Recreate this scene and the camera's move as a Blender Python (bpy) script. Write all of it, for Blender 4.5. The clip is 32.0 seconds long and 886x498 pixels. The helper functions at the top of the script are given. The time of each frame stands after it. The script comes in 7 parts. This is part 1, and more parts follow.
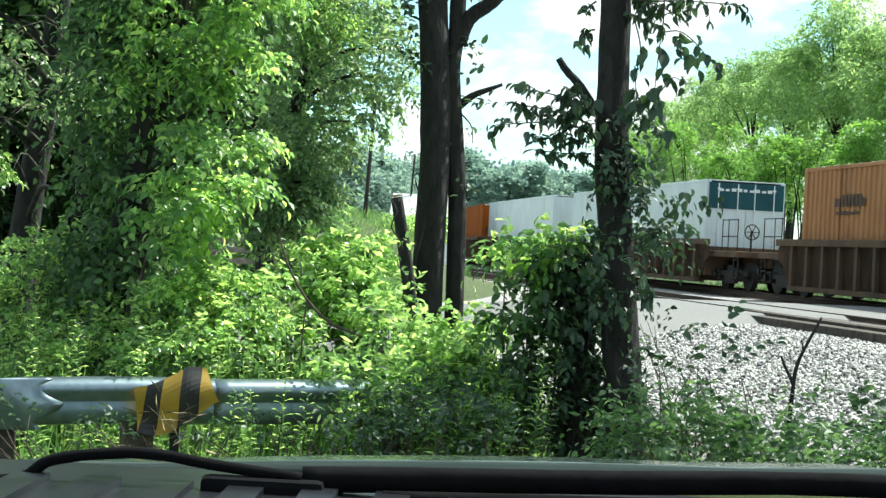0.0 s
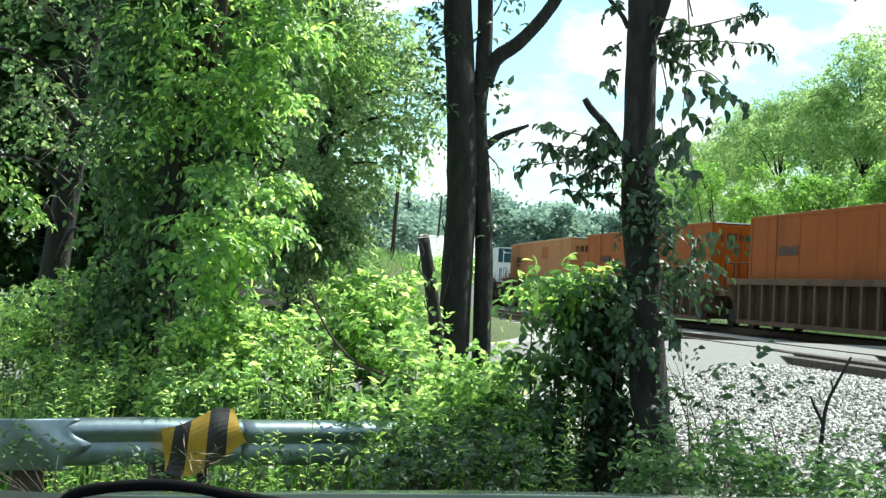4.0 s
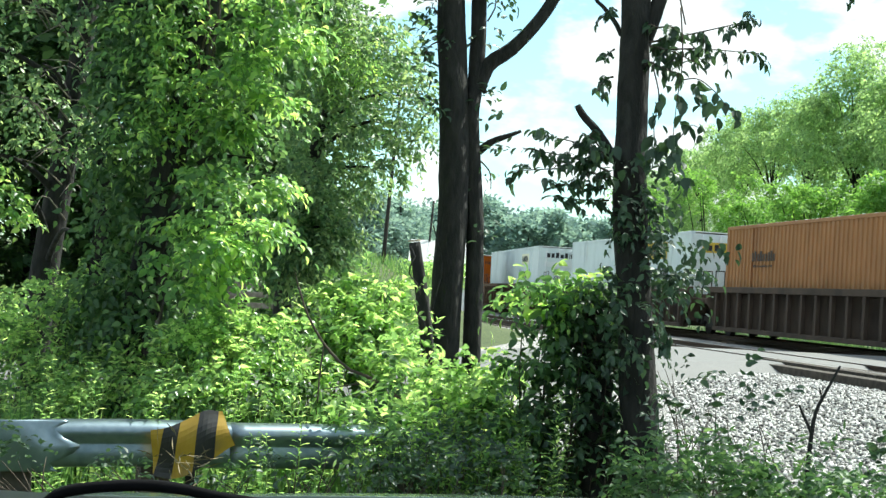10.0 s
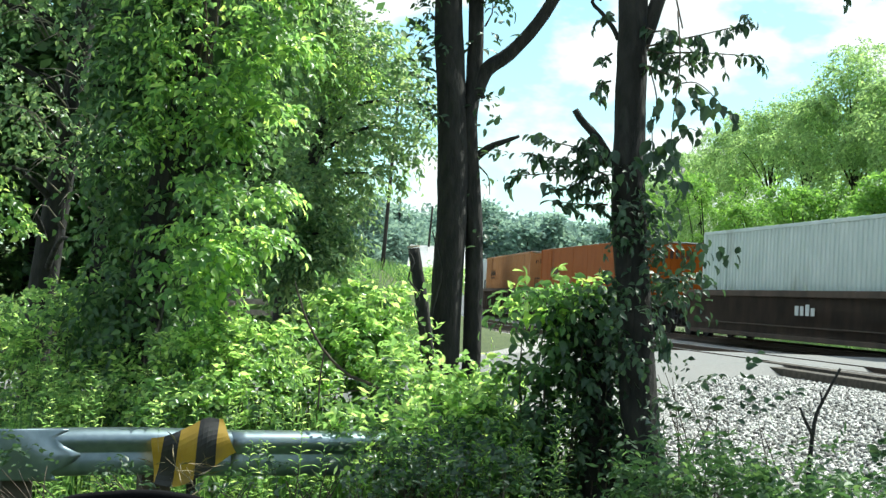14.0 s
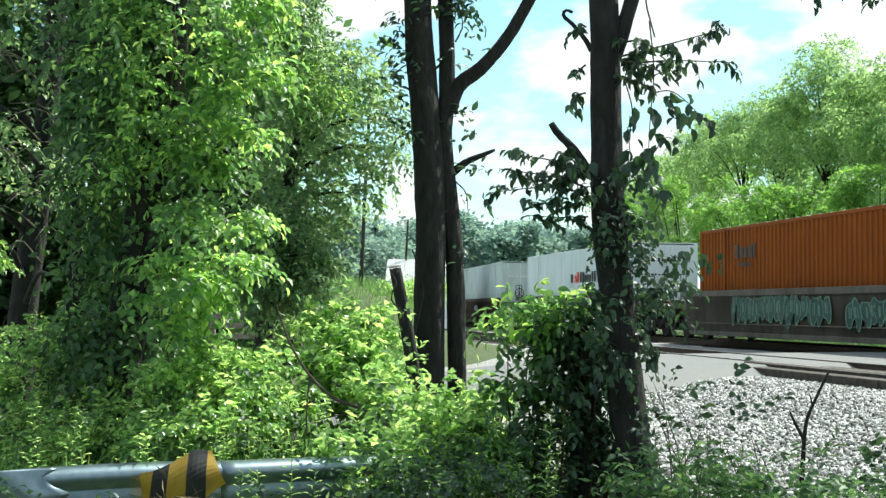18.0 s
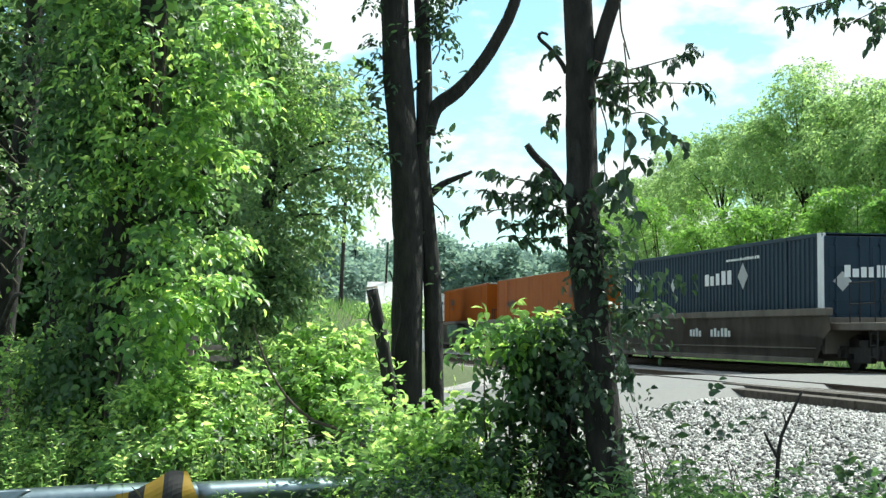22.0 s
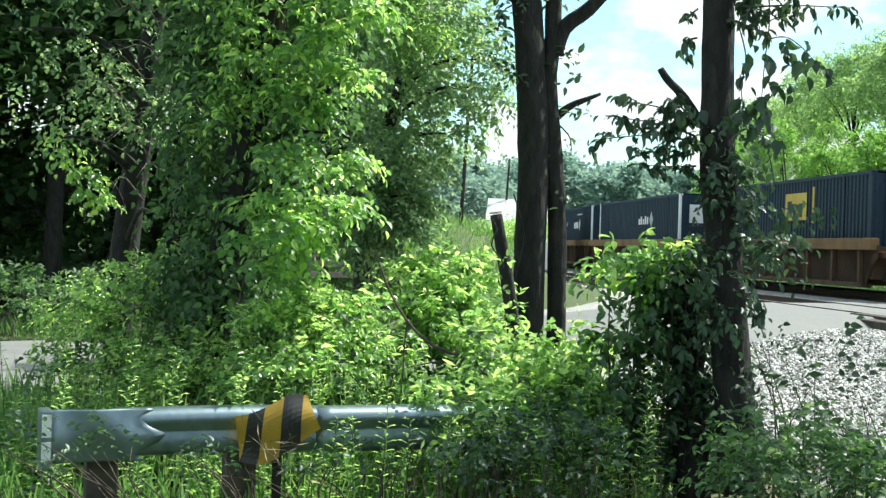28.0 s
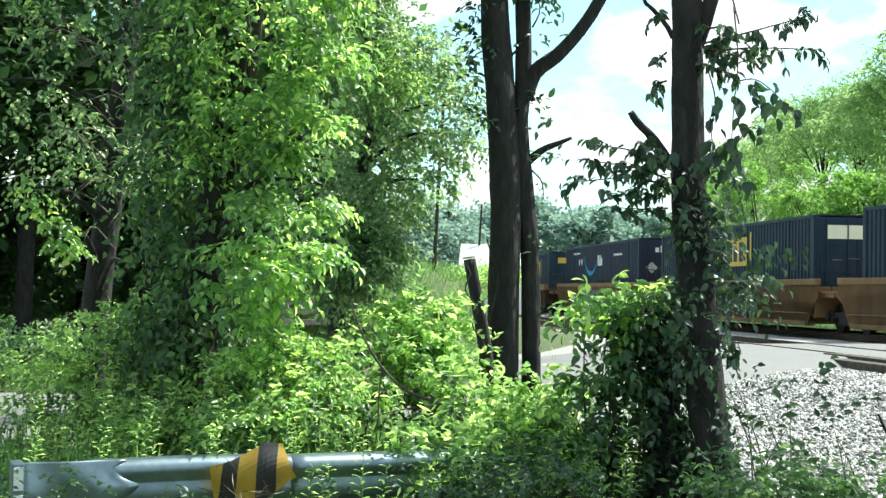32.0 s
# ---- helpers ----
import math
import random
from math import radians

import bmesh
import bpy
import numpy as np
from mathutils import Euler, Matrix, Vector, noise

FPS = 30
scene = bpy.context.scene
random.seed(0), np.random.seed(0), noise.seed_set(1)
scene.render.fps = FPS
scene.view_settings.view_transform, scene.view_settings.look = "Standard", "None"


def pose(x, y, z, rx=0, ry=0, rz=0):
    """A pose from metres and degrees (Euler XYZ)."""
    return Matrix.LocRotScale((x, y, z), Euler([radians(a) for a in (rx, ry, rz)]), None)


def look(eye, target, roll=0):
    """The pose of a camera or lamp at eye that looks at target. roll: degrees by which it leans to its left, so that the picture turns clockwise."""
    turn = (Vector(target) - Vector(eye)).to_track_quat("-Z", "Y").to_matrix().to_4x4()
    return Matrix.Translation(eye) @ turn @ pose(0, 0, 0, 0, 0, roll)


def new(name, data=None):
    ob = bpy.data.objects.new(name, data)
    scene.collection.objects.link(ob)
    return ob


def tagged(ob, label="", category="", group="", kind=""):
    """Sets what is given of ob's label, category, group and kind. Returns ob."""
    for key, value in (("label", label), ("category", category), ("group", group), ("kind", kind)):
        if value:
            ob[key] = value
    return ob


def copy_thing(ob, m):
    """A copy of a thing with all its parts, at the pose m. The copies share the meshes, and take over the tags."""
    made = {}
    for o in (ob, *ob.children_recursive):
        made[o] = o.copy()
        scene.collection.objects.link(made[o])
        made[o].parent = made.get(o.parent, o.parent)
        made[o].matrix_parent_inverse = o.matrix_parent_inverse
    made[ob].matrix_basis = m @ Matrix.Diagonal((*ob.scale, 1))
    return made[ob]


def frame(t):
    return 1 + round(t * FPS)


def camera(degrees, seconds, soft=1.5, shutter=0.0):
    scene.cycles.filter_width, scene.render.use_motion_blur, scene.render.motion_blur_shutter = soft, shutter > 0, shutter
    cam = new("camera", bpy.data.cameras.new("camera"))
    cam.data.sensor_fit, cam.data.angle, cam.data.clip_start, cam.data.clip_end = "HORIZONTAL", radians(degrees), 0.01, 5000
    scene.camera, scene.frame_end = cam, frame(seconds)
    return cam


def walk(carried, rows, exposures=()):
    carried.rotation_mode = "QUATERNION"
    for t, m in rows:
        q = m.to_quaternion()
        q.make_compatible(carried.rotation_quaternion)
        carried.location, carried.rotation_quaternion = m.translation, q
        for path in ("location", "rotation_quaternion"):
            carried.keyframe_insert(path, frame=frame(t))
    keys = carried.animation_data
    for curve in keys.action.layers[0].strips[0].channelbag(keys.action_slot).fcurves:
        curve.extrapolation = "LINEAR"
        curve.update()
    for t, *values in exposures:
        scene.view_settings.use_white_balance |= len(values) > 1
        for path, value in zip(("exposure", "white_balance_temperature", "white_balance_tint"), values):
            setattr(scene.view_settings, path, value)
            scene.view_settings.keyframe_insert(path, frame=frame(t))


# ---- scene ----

# seconds, yaw to the left, pitch, roll, eye
PATH = [
    (0, 1.14, -0.11, 2.94, 0.015, -0.035, 1.467), (0.5, 2.08, 0.21, 3.46, 0.021, -0.042, 1.465),
    (1, 2.72, 0.56, 3.74, 0.022, -0.039, 1.470), (1.5, 2.79, 1.79, 4.19, 0.025, -0.040, 1.459),
    (2, 3.13, 2.18, 4.12, 0.020, -0.049, 1.464), (2.5, 3.27, 2.12, 3.91, 0.021, -0.039, 1.463),
    (3, 2.92, 1.59, 3.77, 0.020, -0.035, 1.462), (3.5, 2.53, 1.52, 3.12, 0.018, -0.042, 1.459),
    (5.5, 2.11, 1.22, 2.54, 0.016, -0.043, 1.461), (6, 2.08, 1.25, 2.70, 0.020, -0.045, 1.459),
    (6.5, 2.03, 1.20, 2.95, 0.020, -0.044, 1.457), (7, 1.98, 1.16, 2.97, 0.021, -0.046, 1.458),
    (7.5, 1.91, 1.26, 2.61, 0.022, -0.048, 1.456), (8, 1.92, 1.35, 3.04, 0.022, -0.048, 1.457),
    (8.5, 1.93, 1.39, 3.42, 0.019, -0.044, 1.458), (9, 1.93, 1.44, 3.25, 0.017, -0.050, 1.460),
    (9.5, 1.92, 1.60, 3.05, 0.019, -0.051, 1.458), (10, 1.96, 1.69, 3.40, 0.020, -0.043, 1.458),
    (10.5, 1.98, 1.67, 3.58, 0.019, -0.053, 1.458), (11, 1.99, 1.69, 3.38, 0.020, -0.051, 1.461),
    (11.5, 2.00, 1.81, 3.26, 0.020, -0.048, 1.462), (12, 2.04, 1.90, 3.62, 0.021, -0.043, 1.456),
    (12.5, 2.10, 1.86, 3.77, 0.017, -0.045, 1.457), (13, 2.10, 1.86, 3.39, 0.019, -0.048, 1.460),
    (13.5, 2.11, 1.94, 3.25, 0.020, -0.044, 1.459), (14, 1.94, 1.90, 2.92, 0.020, -0.044, 1.460),
    (14.5, 1.77, 1.75, 2.18, 0.025, -0.058, 1.472), (16.5, -2.85, 4.00, 2.57, 0.003, -0.035, 1.525),
    (17, -2.25, 2.62, 2.1, -0.002, -0.030, 1.533), (17.5, -0.39, 2.50, 0.97, -0.015, -0.006, 1.525),
    (18, 1.02, 2.38, 0.32, -0.020, -0.001, 1.515), (18.5, 1.58, 2.41, -0.06, -0.002, -0.002, 1.512),
    (19, -0.03, 2.46, -0.42, -0.002, -0.005, 1.513), (19.5, -0.63, 2.32, -0.29, -0.007, -0.005, 1.498),
    (20, 0.00, 2.19, -0.00, -0.000, -0.000, 1.500), (20.5, 0.07, 2.20, 0.39, 0.001, -0.012, 1.504),
    (21, 0.17, 2.40, 0.48, 0.005, -0.021, 1.509), (21.5, 0.20, 2.84, 0.23, 0.009, -0.031, 1.501),
    (22, 0.25, 3.28, 0.24, 0.010, -0.037, 1.500), (22.5, 0.25, 3.61, 0.34, 0.007, -0.039, 1.497),
    (23, 0.22, 3.85, 0.24, 0.010, -0.045, 1.505), (23.5, 0.15, 4.04, 0.35, 0.011, -0.045, 1.501),
    (24, 0.08, 4.13, -0.07, 0.019, -0.034, 1.498), (24.5, -0.03, 4.21, -0.50, 0.019, -0.021, 1.502),
    (26.5, 2.93, 4.75, 0.93, -0.006, 0.078, 1.594), (27, 8.29, 4.27, 2.26, -0.033, 0.123, 1.598),
    (27.5, 5.78, 1.78, 1.93, -0.033, 0.173, 1.576), (28, 4.93, -0.13, 1.66, -0.037, 0.196, 1.580),
    (28.5, 3.60, -0.78, 1.87, -0.045, 0.217, 1.585), (29, 3.24, -0.84, 1.64, -0.040, 0.216, 1.584),
    (29.5, 3.09, 0.05, 1.50, -0.042, 0.218, 1.582), (30, 3.15, 0.42, 1.19, -0.040, 0.212, 1.578),
    (30.5, 3.35, 0.47, 0.74, -0.040, 0.217, 1.582), (31, 3.66, 0.78, 0.55, -0.039, 0.226, 1.582),
    (31.5, 3.84, 1.30, 0.65, -0.040, 0.216, 1.573), (32, 3.91, 1.71, 0.87, -0.040, 0.206, 1.575),
]


def view(yaw, pitch, roll, x, y, z):
    a, b = radians(yaw), radians(pitch)
    return look((x, y, z), (x - math.sin(a) * math.cos(b), y + math.cos(a) * math.cos(b), z + math.sin(b)), roll)


EXPOSURE = [(0, 0.98, 6300, 0.0), (9, 0.96, 6300, 0.0), (12, 0.92, 6300, 0.0), (18, 0.8, 6300, 0.0), (22.5, 0.8, 6300, 0.0), (24, 0.65, 6300, 0.0), (25, 0.6, 6300, 0.0), (26.5, 0.33, 6200, 0.0), (27.0, 0.23, 6200, 0.0), (27.8, 0.8, 6300, 0.0), (29, 1.1, 6300, 0.0), (32, 1.1, 6300, 0.0)]
cam = camera(34.0, 32.0, soft=1.45)
walk(cam, [(r[0], view(*r[1:])) for r in PATH], EXPOSURE)

# ---- light ----
SUN_AZ, SUN_EL = 56.0, 55.0     # degrees: to the right of +y, above the horizon
world = bpy.data.worlds.new("sky")
scene.world = world
world.use_nodes = True
wn, wl = world.node_tree.nodes, world.node_tree.links
wn.clear()
w_out, w_bg = wn.new("ShaderNodeOutputWorld"), wn.new("ShaderNodeBackground")
w_sky = wn.new("ShaderNodeTexSky")
w_sky.sky_type, w_sky.sun_disc = "NISHITA", False
w_sky.sun_elevation, w_sky.sun_rotation = radians(SUN_EL), radians(SUN_AZ)
w_sky.air_density, w_sky.dust_density = 1.0, 0.6
w_co, w_map, w_noise, w_ramp, w_mix = (wn.new("ShaderNode" + k) for k in ("TexCoord", "Mapping", "TexNoise", "ValToRGB", "MixRGB"))
w_map.inputs["Scale"].default_value = (8.0, 8.0, 15.0)
w_map.inputs["Location"].default_value = (3.1, 0.4, 1.7)
w_noise.inputs["Scale"].default_value, w_noise.inputs["Detail"].default_value = 1.0, 7.0
w_noise.inputs["Roughness"].default_value = 0.52
w_ramp.color_ramp.elements[0].position, w_ramp.color_ramp.elements[1].position = 0.47, 0.54
w_ramp.color_ramp.elements[0].color = (0.1, 0.1, 0.1, 1)
w_mix.inputs["Color2"].default_value = (13.5, 13.8, 14.2, 1)
wl.new(w_co.outputs["Generated"], w_map.inputs["Vector"])
wl.new(w_map.outputs["Vector"], w_noise.inputs["Vector"])
wl.new(w_noise.outputs["Fac"], w_ramp.inputs["Fac"])
wl.new(w_ramp.outputs["Color"], w_mix.inputs["Fac"])
w_tint = wn.new("ShaderNodeMixRGB")
w_tint.blend_type = "MULTIPLY"
w_tint.inputs["Fac"].default_value, w_tint.inputs["Color2"].default_value = 1.0, (1.9, 2.45, 2.4, 1)
wl.new(w_sky.outputs["Color"], w_tint.inputs["Color1"])
wl.new(w_tint.outputs["Color"], w_mix.inputs["Color1"])
wl.new(w_mix.outputs["Color"], w_bg.inputs["Color"])
w_bg.inputs["Strength"].default_value = 0.05
wl.new(w_bg.outputs["Background"], w_out.inputs["Surface"])

sun = new("sun", bpy.data.lights.new("sun", "SUN"))
sun.data.energy, sun.data.angle, sun.data.color = 5.0, radians(0.55), (1.0, 0.96, 0.88)
sd = Vector((math.sin(radians(SUN_AZ)) * math.cos(radians(SUN_EL)), math.cos(radians(SUN_AZ)) * math.cos(radians(SUN_EL)), math.sin(radians(SUN_EL))))
sun.matrix_world = look(sd * 100, (0, 0, 0))


# ---- materials ----
def nodes_of(name, rough=0.8, metal=0.0):
    m = bpy.data.materials.new(name)
    m.use_nodes = True
    nt = m.node_tree
    b = nt.nodes["Principled BSDF"]
    b.inputs["Roughness"].default_value, b.inputs["Metallic"].default_value = rough, metal
    return m, nt, b


def noise_node(nt, scale, detail=4.0, coord="Object", stretch=(1, 1, 1)):
    c, mp, n = nt.nodes.new("ShaderNodeTexCoord"), nt.nodes.new("ShaderNodeMapping"), nt.nodes.new("ShaderNodeTexNoise")
    mp.inputs["Scale"].default_value = stretch
    n.inputs["Scale"].default_value, n.inputs["Detail"].default_value = scale, detail
    nt.links.new(c.outputs[coord], mp.inputs["Vector"])
    nt.links.new(mp.outputs["Vector"], n.inputs["Vector"])
    return n.outputs["Fac"]


def ramp_node(nt, fac, stops):
    r = nt.nodes.new("ShaderNodeValToRGB")
    r.color_ramp.elements[0].position, r.color_ramp.elements[0].color = stops[0][0], (*stops[0][1], 1)
    r.color_ramp.elements[1].position, r.color_ramp.elements[1].color = stops[-1][0], (*stops[-1][1], 1)
    for p, c in stops[1:-1]:
        r.color_ramp.elements.new(p).color = (*c, 1)
    nt.links.new(fac, r.inputs["Fac"])
    return r.outputs["Color"]


def mix_node(nt, fac, a, b, mode="MIX"):
    m = nt.nodes.new("ShaderNodeMixRGB")
    m.blend_type = mode
    for sock, v in ((m.inputs["Fac"], fac), (m.inputs["Color1"], a), (m.inputs["Color2"], b)):
        if isinstance(v, bpy.types.NodeSocket):
            nt.links.new(v, sock)
        elif isinstance(v, tuple):
            sock.default_value = (*v, 1)
        else:
            sock.default_value = v
    return m.outputs["Color"]


def bump_node(nt, b, fac, strength, dist):
    n = nt.nodes.new("ShaderNodeBump")
    n.inputs["Strength"].default_value, n.inputs["Distance"].default_value = strength, dist
    nt.links.new(fac, n.inputs["Height"])
    nt.links.new(n.outputs["Normal"], b.inputs["Normal"])


def surface(name, dark, light, scale=6.0, rough=0.8, metal=0.0, bump=0.3, dist=0.01, stain=None, stain_scale=0.7, stain_at=0.55, stretch=(1, 1, 1)):
    """A two-scale material: grain between two colours, and larger stains."""
    m, nt, b = nodes_of(name, rough, metal)
    fine = noise_node(nt, scale, 8.0, stretch=stretch)
    col = ramp_node(nt, fine, [(0.3, dark), (0.7, light)])
    if stain:
        big = noise_node(nt, stain_scale, 6.0, stretch=stretch)
        col = mix_node(nt, ramp_node(nt, big, [(stain_at, (0, 0, 0)), (stain_at + 0.15, (1, 1, 1))]), col, stain)
    nt.links.new(col, b.inputs["Base Color"])
    if bump:
        bump_node(nt, b, fine, bump, dist)
    return m


def leaf_material(name, dark, light, yellow, glow=0.5, rough=0.33):
    """Leaves: each its own green, half of the light passing through."""
    m, nt, b = nodes_of(name, rough)
    g = nt.nodes.new("ShaderNodeNewGeometry")
    o = nt.nodes.new("ShaderNodeObjectInfo")
    add = nt.nodes.new("ShaderNodeMath")
    add.operation = "ADD"
    fr = nt.nodes.new("ShaderNodeMath")
    fr.operation = "FRACT"
    nt.links.new(g.outputs["Random Per Island"], add.inputs[0])
    nt.links.new(o.outputs["Random"], add.inputs[1])
    nt.links.new(add.outputs[0], fr.inputs[0])
    col = ramp_node(nt, fr.outputs[0], [(0.0, dark), (0.55, light), (0.95, yellow)])
    patch = noise_node(nt, 0.9, 3.0)
    col = mix_node(nt, ramp_node(nt, patch, [(0.4, (0, 0, 0)), (0.65, (0.35, 0.35, 0.35))]), col, dark)
    nt.links.new(col, b.inputs["Base Color"])
    t = nt.nodes.new("ShaderNodeBsdfTranslucent")
    bright = mix_node(nt, 1.0, col, (3.7, 3.2, 2.6), "MULTIPLY")
    nt.links.new(bright, t.inputs["Color"])
    mx = nt.nodes.new("ShaderNodeMixShader")
    mx.inputs["Fac"].default_value = glow
    nt.links.new(b.outputs["BSDF"], mx.inputs[1])
    nt.links.new(t.outputs["BSDF"], mx.inputs[2])
    nt.links.new(mx.outputs["Shader"], nt.nodes["Material Output"].inputs["Surface"])
    return m


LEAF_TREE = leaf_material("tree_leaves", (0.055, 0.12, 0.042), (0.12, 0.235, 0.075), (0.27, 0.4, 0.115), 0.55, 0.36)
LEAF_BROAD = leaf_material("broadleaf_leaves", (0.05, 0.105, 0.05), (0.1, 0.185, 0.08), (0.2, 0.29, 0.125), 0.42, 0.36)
# A darker green for leaves in shade: the shade is part of the colour.
LEAF_SHADE_TONE = leaf_material("vine_leaves", (0.026, 0.064, 0.026), (0.052, 0.115, 0.04), (0.11, 0.195, 0.07), 0.38, 0.5)
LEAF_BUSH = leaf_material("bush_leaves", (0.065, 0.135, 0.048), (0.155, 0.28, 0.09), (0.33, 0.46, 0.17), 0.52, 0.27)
# The darkest green; on the sapling clump it stands for the trunk's shade.
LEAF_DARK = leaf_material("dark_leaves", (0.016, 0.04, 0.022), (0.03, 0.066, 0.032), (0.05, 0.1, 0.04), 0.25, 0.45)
# Willow green, desaturated a little to carry some haze.
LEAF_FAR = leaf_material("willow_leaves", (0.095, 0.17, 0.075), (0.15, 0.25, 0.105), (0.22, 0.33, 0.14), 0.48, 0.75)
LEAF_SCRUB = leaf_material("scrub_leaves", (0.06, 0.14, 0.03), (0.1, 0.215, 0.045), (0.16, 0.29, 0.06), 0.45, 0.75)
# Distant woods: the pale blue-green has the air's haze painted in.
LEAF_HAZE = leaf_material("haze_leaves", (0.09, 0.155, 0.15), (0.12, 0.2, 0.185), (0.15, 0.235, 0.2), 0.35, 0.95)
GRASS = leaf_material("grass_blades", (0.04, 0.1, 0.03), (0.08, 0.17, 0.05), (0.16, 0.25, 0.08), 0.38, 0.6)
BARK = surface("bark", (0.008, 0.008, 0.0075), (0.028, 0.026, 0.023), 15.0, 0.95, 0, 1.0, 0.04, (0.07, 0.074, 0.064), 3.4, 0.62, (1, 1, 0.35))
STRAW = surface("dry_straw", (0.2, 0.16, 0.09), (0.34, 0.28, 0.17), 20.0, 0.8, 0, 0)
TWIG = surface("twig_bark", (0.04, 0.03, 0.022), (0.1, 0.075, 0.055), 30.0, 0.9, 0, 0.4, 0.004)
SAWN = surface("sawn_wood", (0.3, 0.24, 0.17), (0.45, 0.38, 0.28), 20.0, 0.8)
SOIL = surface("grass_soil", (0.035, 0.05, 0.018), (0.09, 0.12, 0.035), 9.0, 0.95, 0, 0.8, 0.04, (0.12, 0.1, 0.06), 0.5, 0.55)
GRAVEL = surface("gravel_bed", (0.16, 0.15, 0.145), (0.5, 0.48, 0.46), 26.0, 0.95, 0, 1.0, 0.05, (0.3, 0.28, 0.26), 0.8, 0.55)
STONE = None
ASPHALT = surface("old_asphalt", (0.125, 0.124, 0.12), (0.2, 0.196, 0.19), 60.0, 0.85, 0, 0.4, 0.004, (0.11, 0.11, 0.11), 0.35, 0.56)
GALV = surface("galvanised_steel", (0.16, 0.21, 0.24), (0.24, 0.3, 0.335), 12.0, 0.36, 0.8, 0.1, 0.004, (0.2, 0.24, 0.26), 2.0, 0.56)
YELLOW = surface("yellow_sheet", (0.33, 0.2, 0.016), (0.43, 0.27, 0.025), 9.0, 0.6, 0, 0.1, 0.003, (0.25, 0.16, 0.04), 5.0, 0.55)
BLACK = surface("black_paint", (0.012, 0.012, 0.012), (0.03, 0.028, 0.026), 8.0, 0.55)
RUST_RAIL = surface("rusty_rail", (0.045, 0.03, 0.022), (0.09, 0.06, 0.045), 12.0, 0.8, 0.2, 0.2, 0.004)
RAIL_TOP = surface("polished_rail", (0.3, 0.29, 0.28), (0.5, 0.48, 0.46), 5.0, 0.3, 0.9, 0)
TIE = surface("creosoted_timber", (0.03, 0.024, 0.02), (0.09, 0.075, 0.06), 9.0, 0.95, 0, 0.6, 0.01)
GREY_WOOD = surface("weathered_timber", (0.12, 0.105, 0.085), (0.26, 0.23, 0.19), 14.0, 0.9, 0, 0.5, 0.006)
WHITE = surface("white_paint", (0.7, 0.71, 0.71), (0.82, 0.82, 0.81), 3.0, 0.5)
REFLECT = surface("white_sheet", (0.7, 0.72, 0.72), (0.85, 0.86, 0.86), 8.0, 0.35)
DARK_STEEL = surface("dark_steel", (0.008, 0.0075, 0.007), (0.024, 0.021, 0.019), 9.0, 0.8, 0.2, 0.3, 0.006)
RUBBER = surface("black_rubber", (0.003, 0.003, 0.0035), (0.007, 0.007, 0.008), 30.0, 0.95)
HOOD = surface("grey_green_car_paint", (0.03, 0.045, 0.036), (0.042, 0.06, 0.05), 5.0, 0.13, 0.0, 0.25, 0.004)
COWL = surface("black_plastic", (0.006, 0.0065, 0.009), (0.014, 0.015, 0.02), 14.0, 0.3, 0.0, 0.3, 0.003)
RUBBER.node_tree.nodes["Principled BSDF"].inputs["Specular IOR Level"].default_value = 0.1
ROOF = surface("roof_sheet", (0.25, 0.25, 0.25), (0.36, 0.36, 0.37), 4.0, 0.6)
POLE_WOOD = surface("pole_timber", (0.02, 0.018, 0.016), (0.05, 0.044, 0.038), 8.0, 0.95, 0, 0.4, 0.006, stretch=(1, 1, 0.2))


# ---- mesh helpers ----
def link(name, bm, material, parent=None, label=""):
    me = bpy.data.meshes.new(name)
    bm.normal_update()
    bm.to_mesh(me)
    bm.free()
    if material:
        me.materials.append(material)
    ob = new(name, me)
    ob.parent = parent
    return tagged(ob, label)


def part(name, bm, material, parent, label=""):
    return link(name, bm, material, parent, label)


def box(bm, lo, hi, bevel=0.0, m=None):
    vs = bmesh.ops.create_cube(bm, size=1.0)["verts"]
    for v in vs:
        v.co = Vector([lo[i] + (v.co[i] + 0.5) * (hi[i] - lo[i]) for i in range(3)])
    if bevel:
        es = list({e for v in vs for e in v.link_edges})
        vs = list({v for f in bmesh.ops.bevel(bm, geom=es, offset=bevel, segments=2, affect="EDGES", profile=0.6)["faces"] for v in f.verts})
    if m is not None:
        bmesh.ops.transform(bm, matrix=m, verts=vs)
    return bm


def cyl(bm, r, depth, m, seg=16, r2=None):
    bmesh.ops.create_cone(bm, cap_ends=True, segments=seg, radius1=r, radius2=r if r2 is None else r2, depth=depth, matrix=m)
    return bm


def tube_data(path, radii, seg=8, wobble=0.0, seed=0):
    """Points and faces of a tapered tube along a path."""
    rnd = random.Random(seed)
    vs, fs = [], []
    pts = [Vector(p) for p in path]
    side = Vector((1, 0.13, 0.07))
    for i, p in enumerate(pts):
        d = (pts[min(i + 1, len(pts) - 1)] - pts[max(i - 1, 0)]).normalized()
        a = (side - d * side.dot(d)).normalized()
        c = d.cross(a)
        for k in range(seg):
            w = 2 * math.pi * k / seg
            r = radii[i] * (1 + wobble * (noise.noise(Vector((math.cos(w) * 1.4, math.sin(w) * 1.4, p.z * 1.6 + seed))) + rnd.uniform(-0.3, 0.3)))
            vs.append(p + (a * math.cos(w) + c * math.sin(w)) * r)
        if i:
            for k in range(seg):
                fs.append(((i - 1) * seg + k, (i - 1) * seg + (k + 1) % seg, i * seg + (k + 1) % seg, i * seg + k))
    fs.append(tuple(range(seg))[::-1])
    fs.append(tuple(range((len(pts) - 1) * seg, len(pts) * seg)))
    return vs, fs


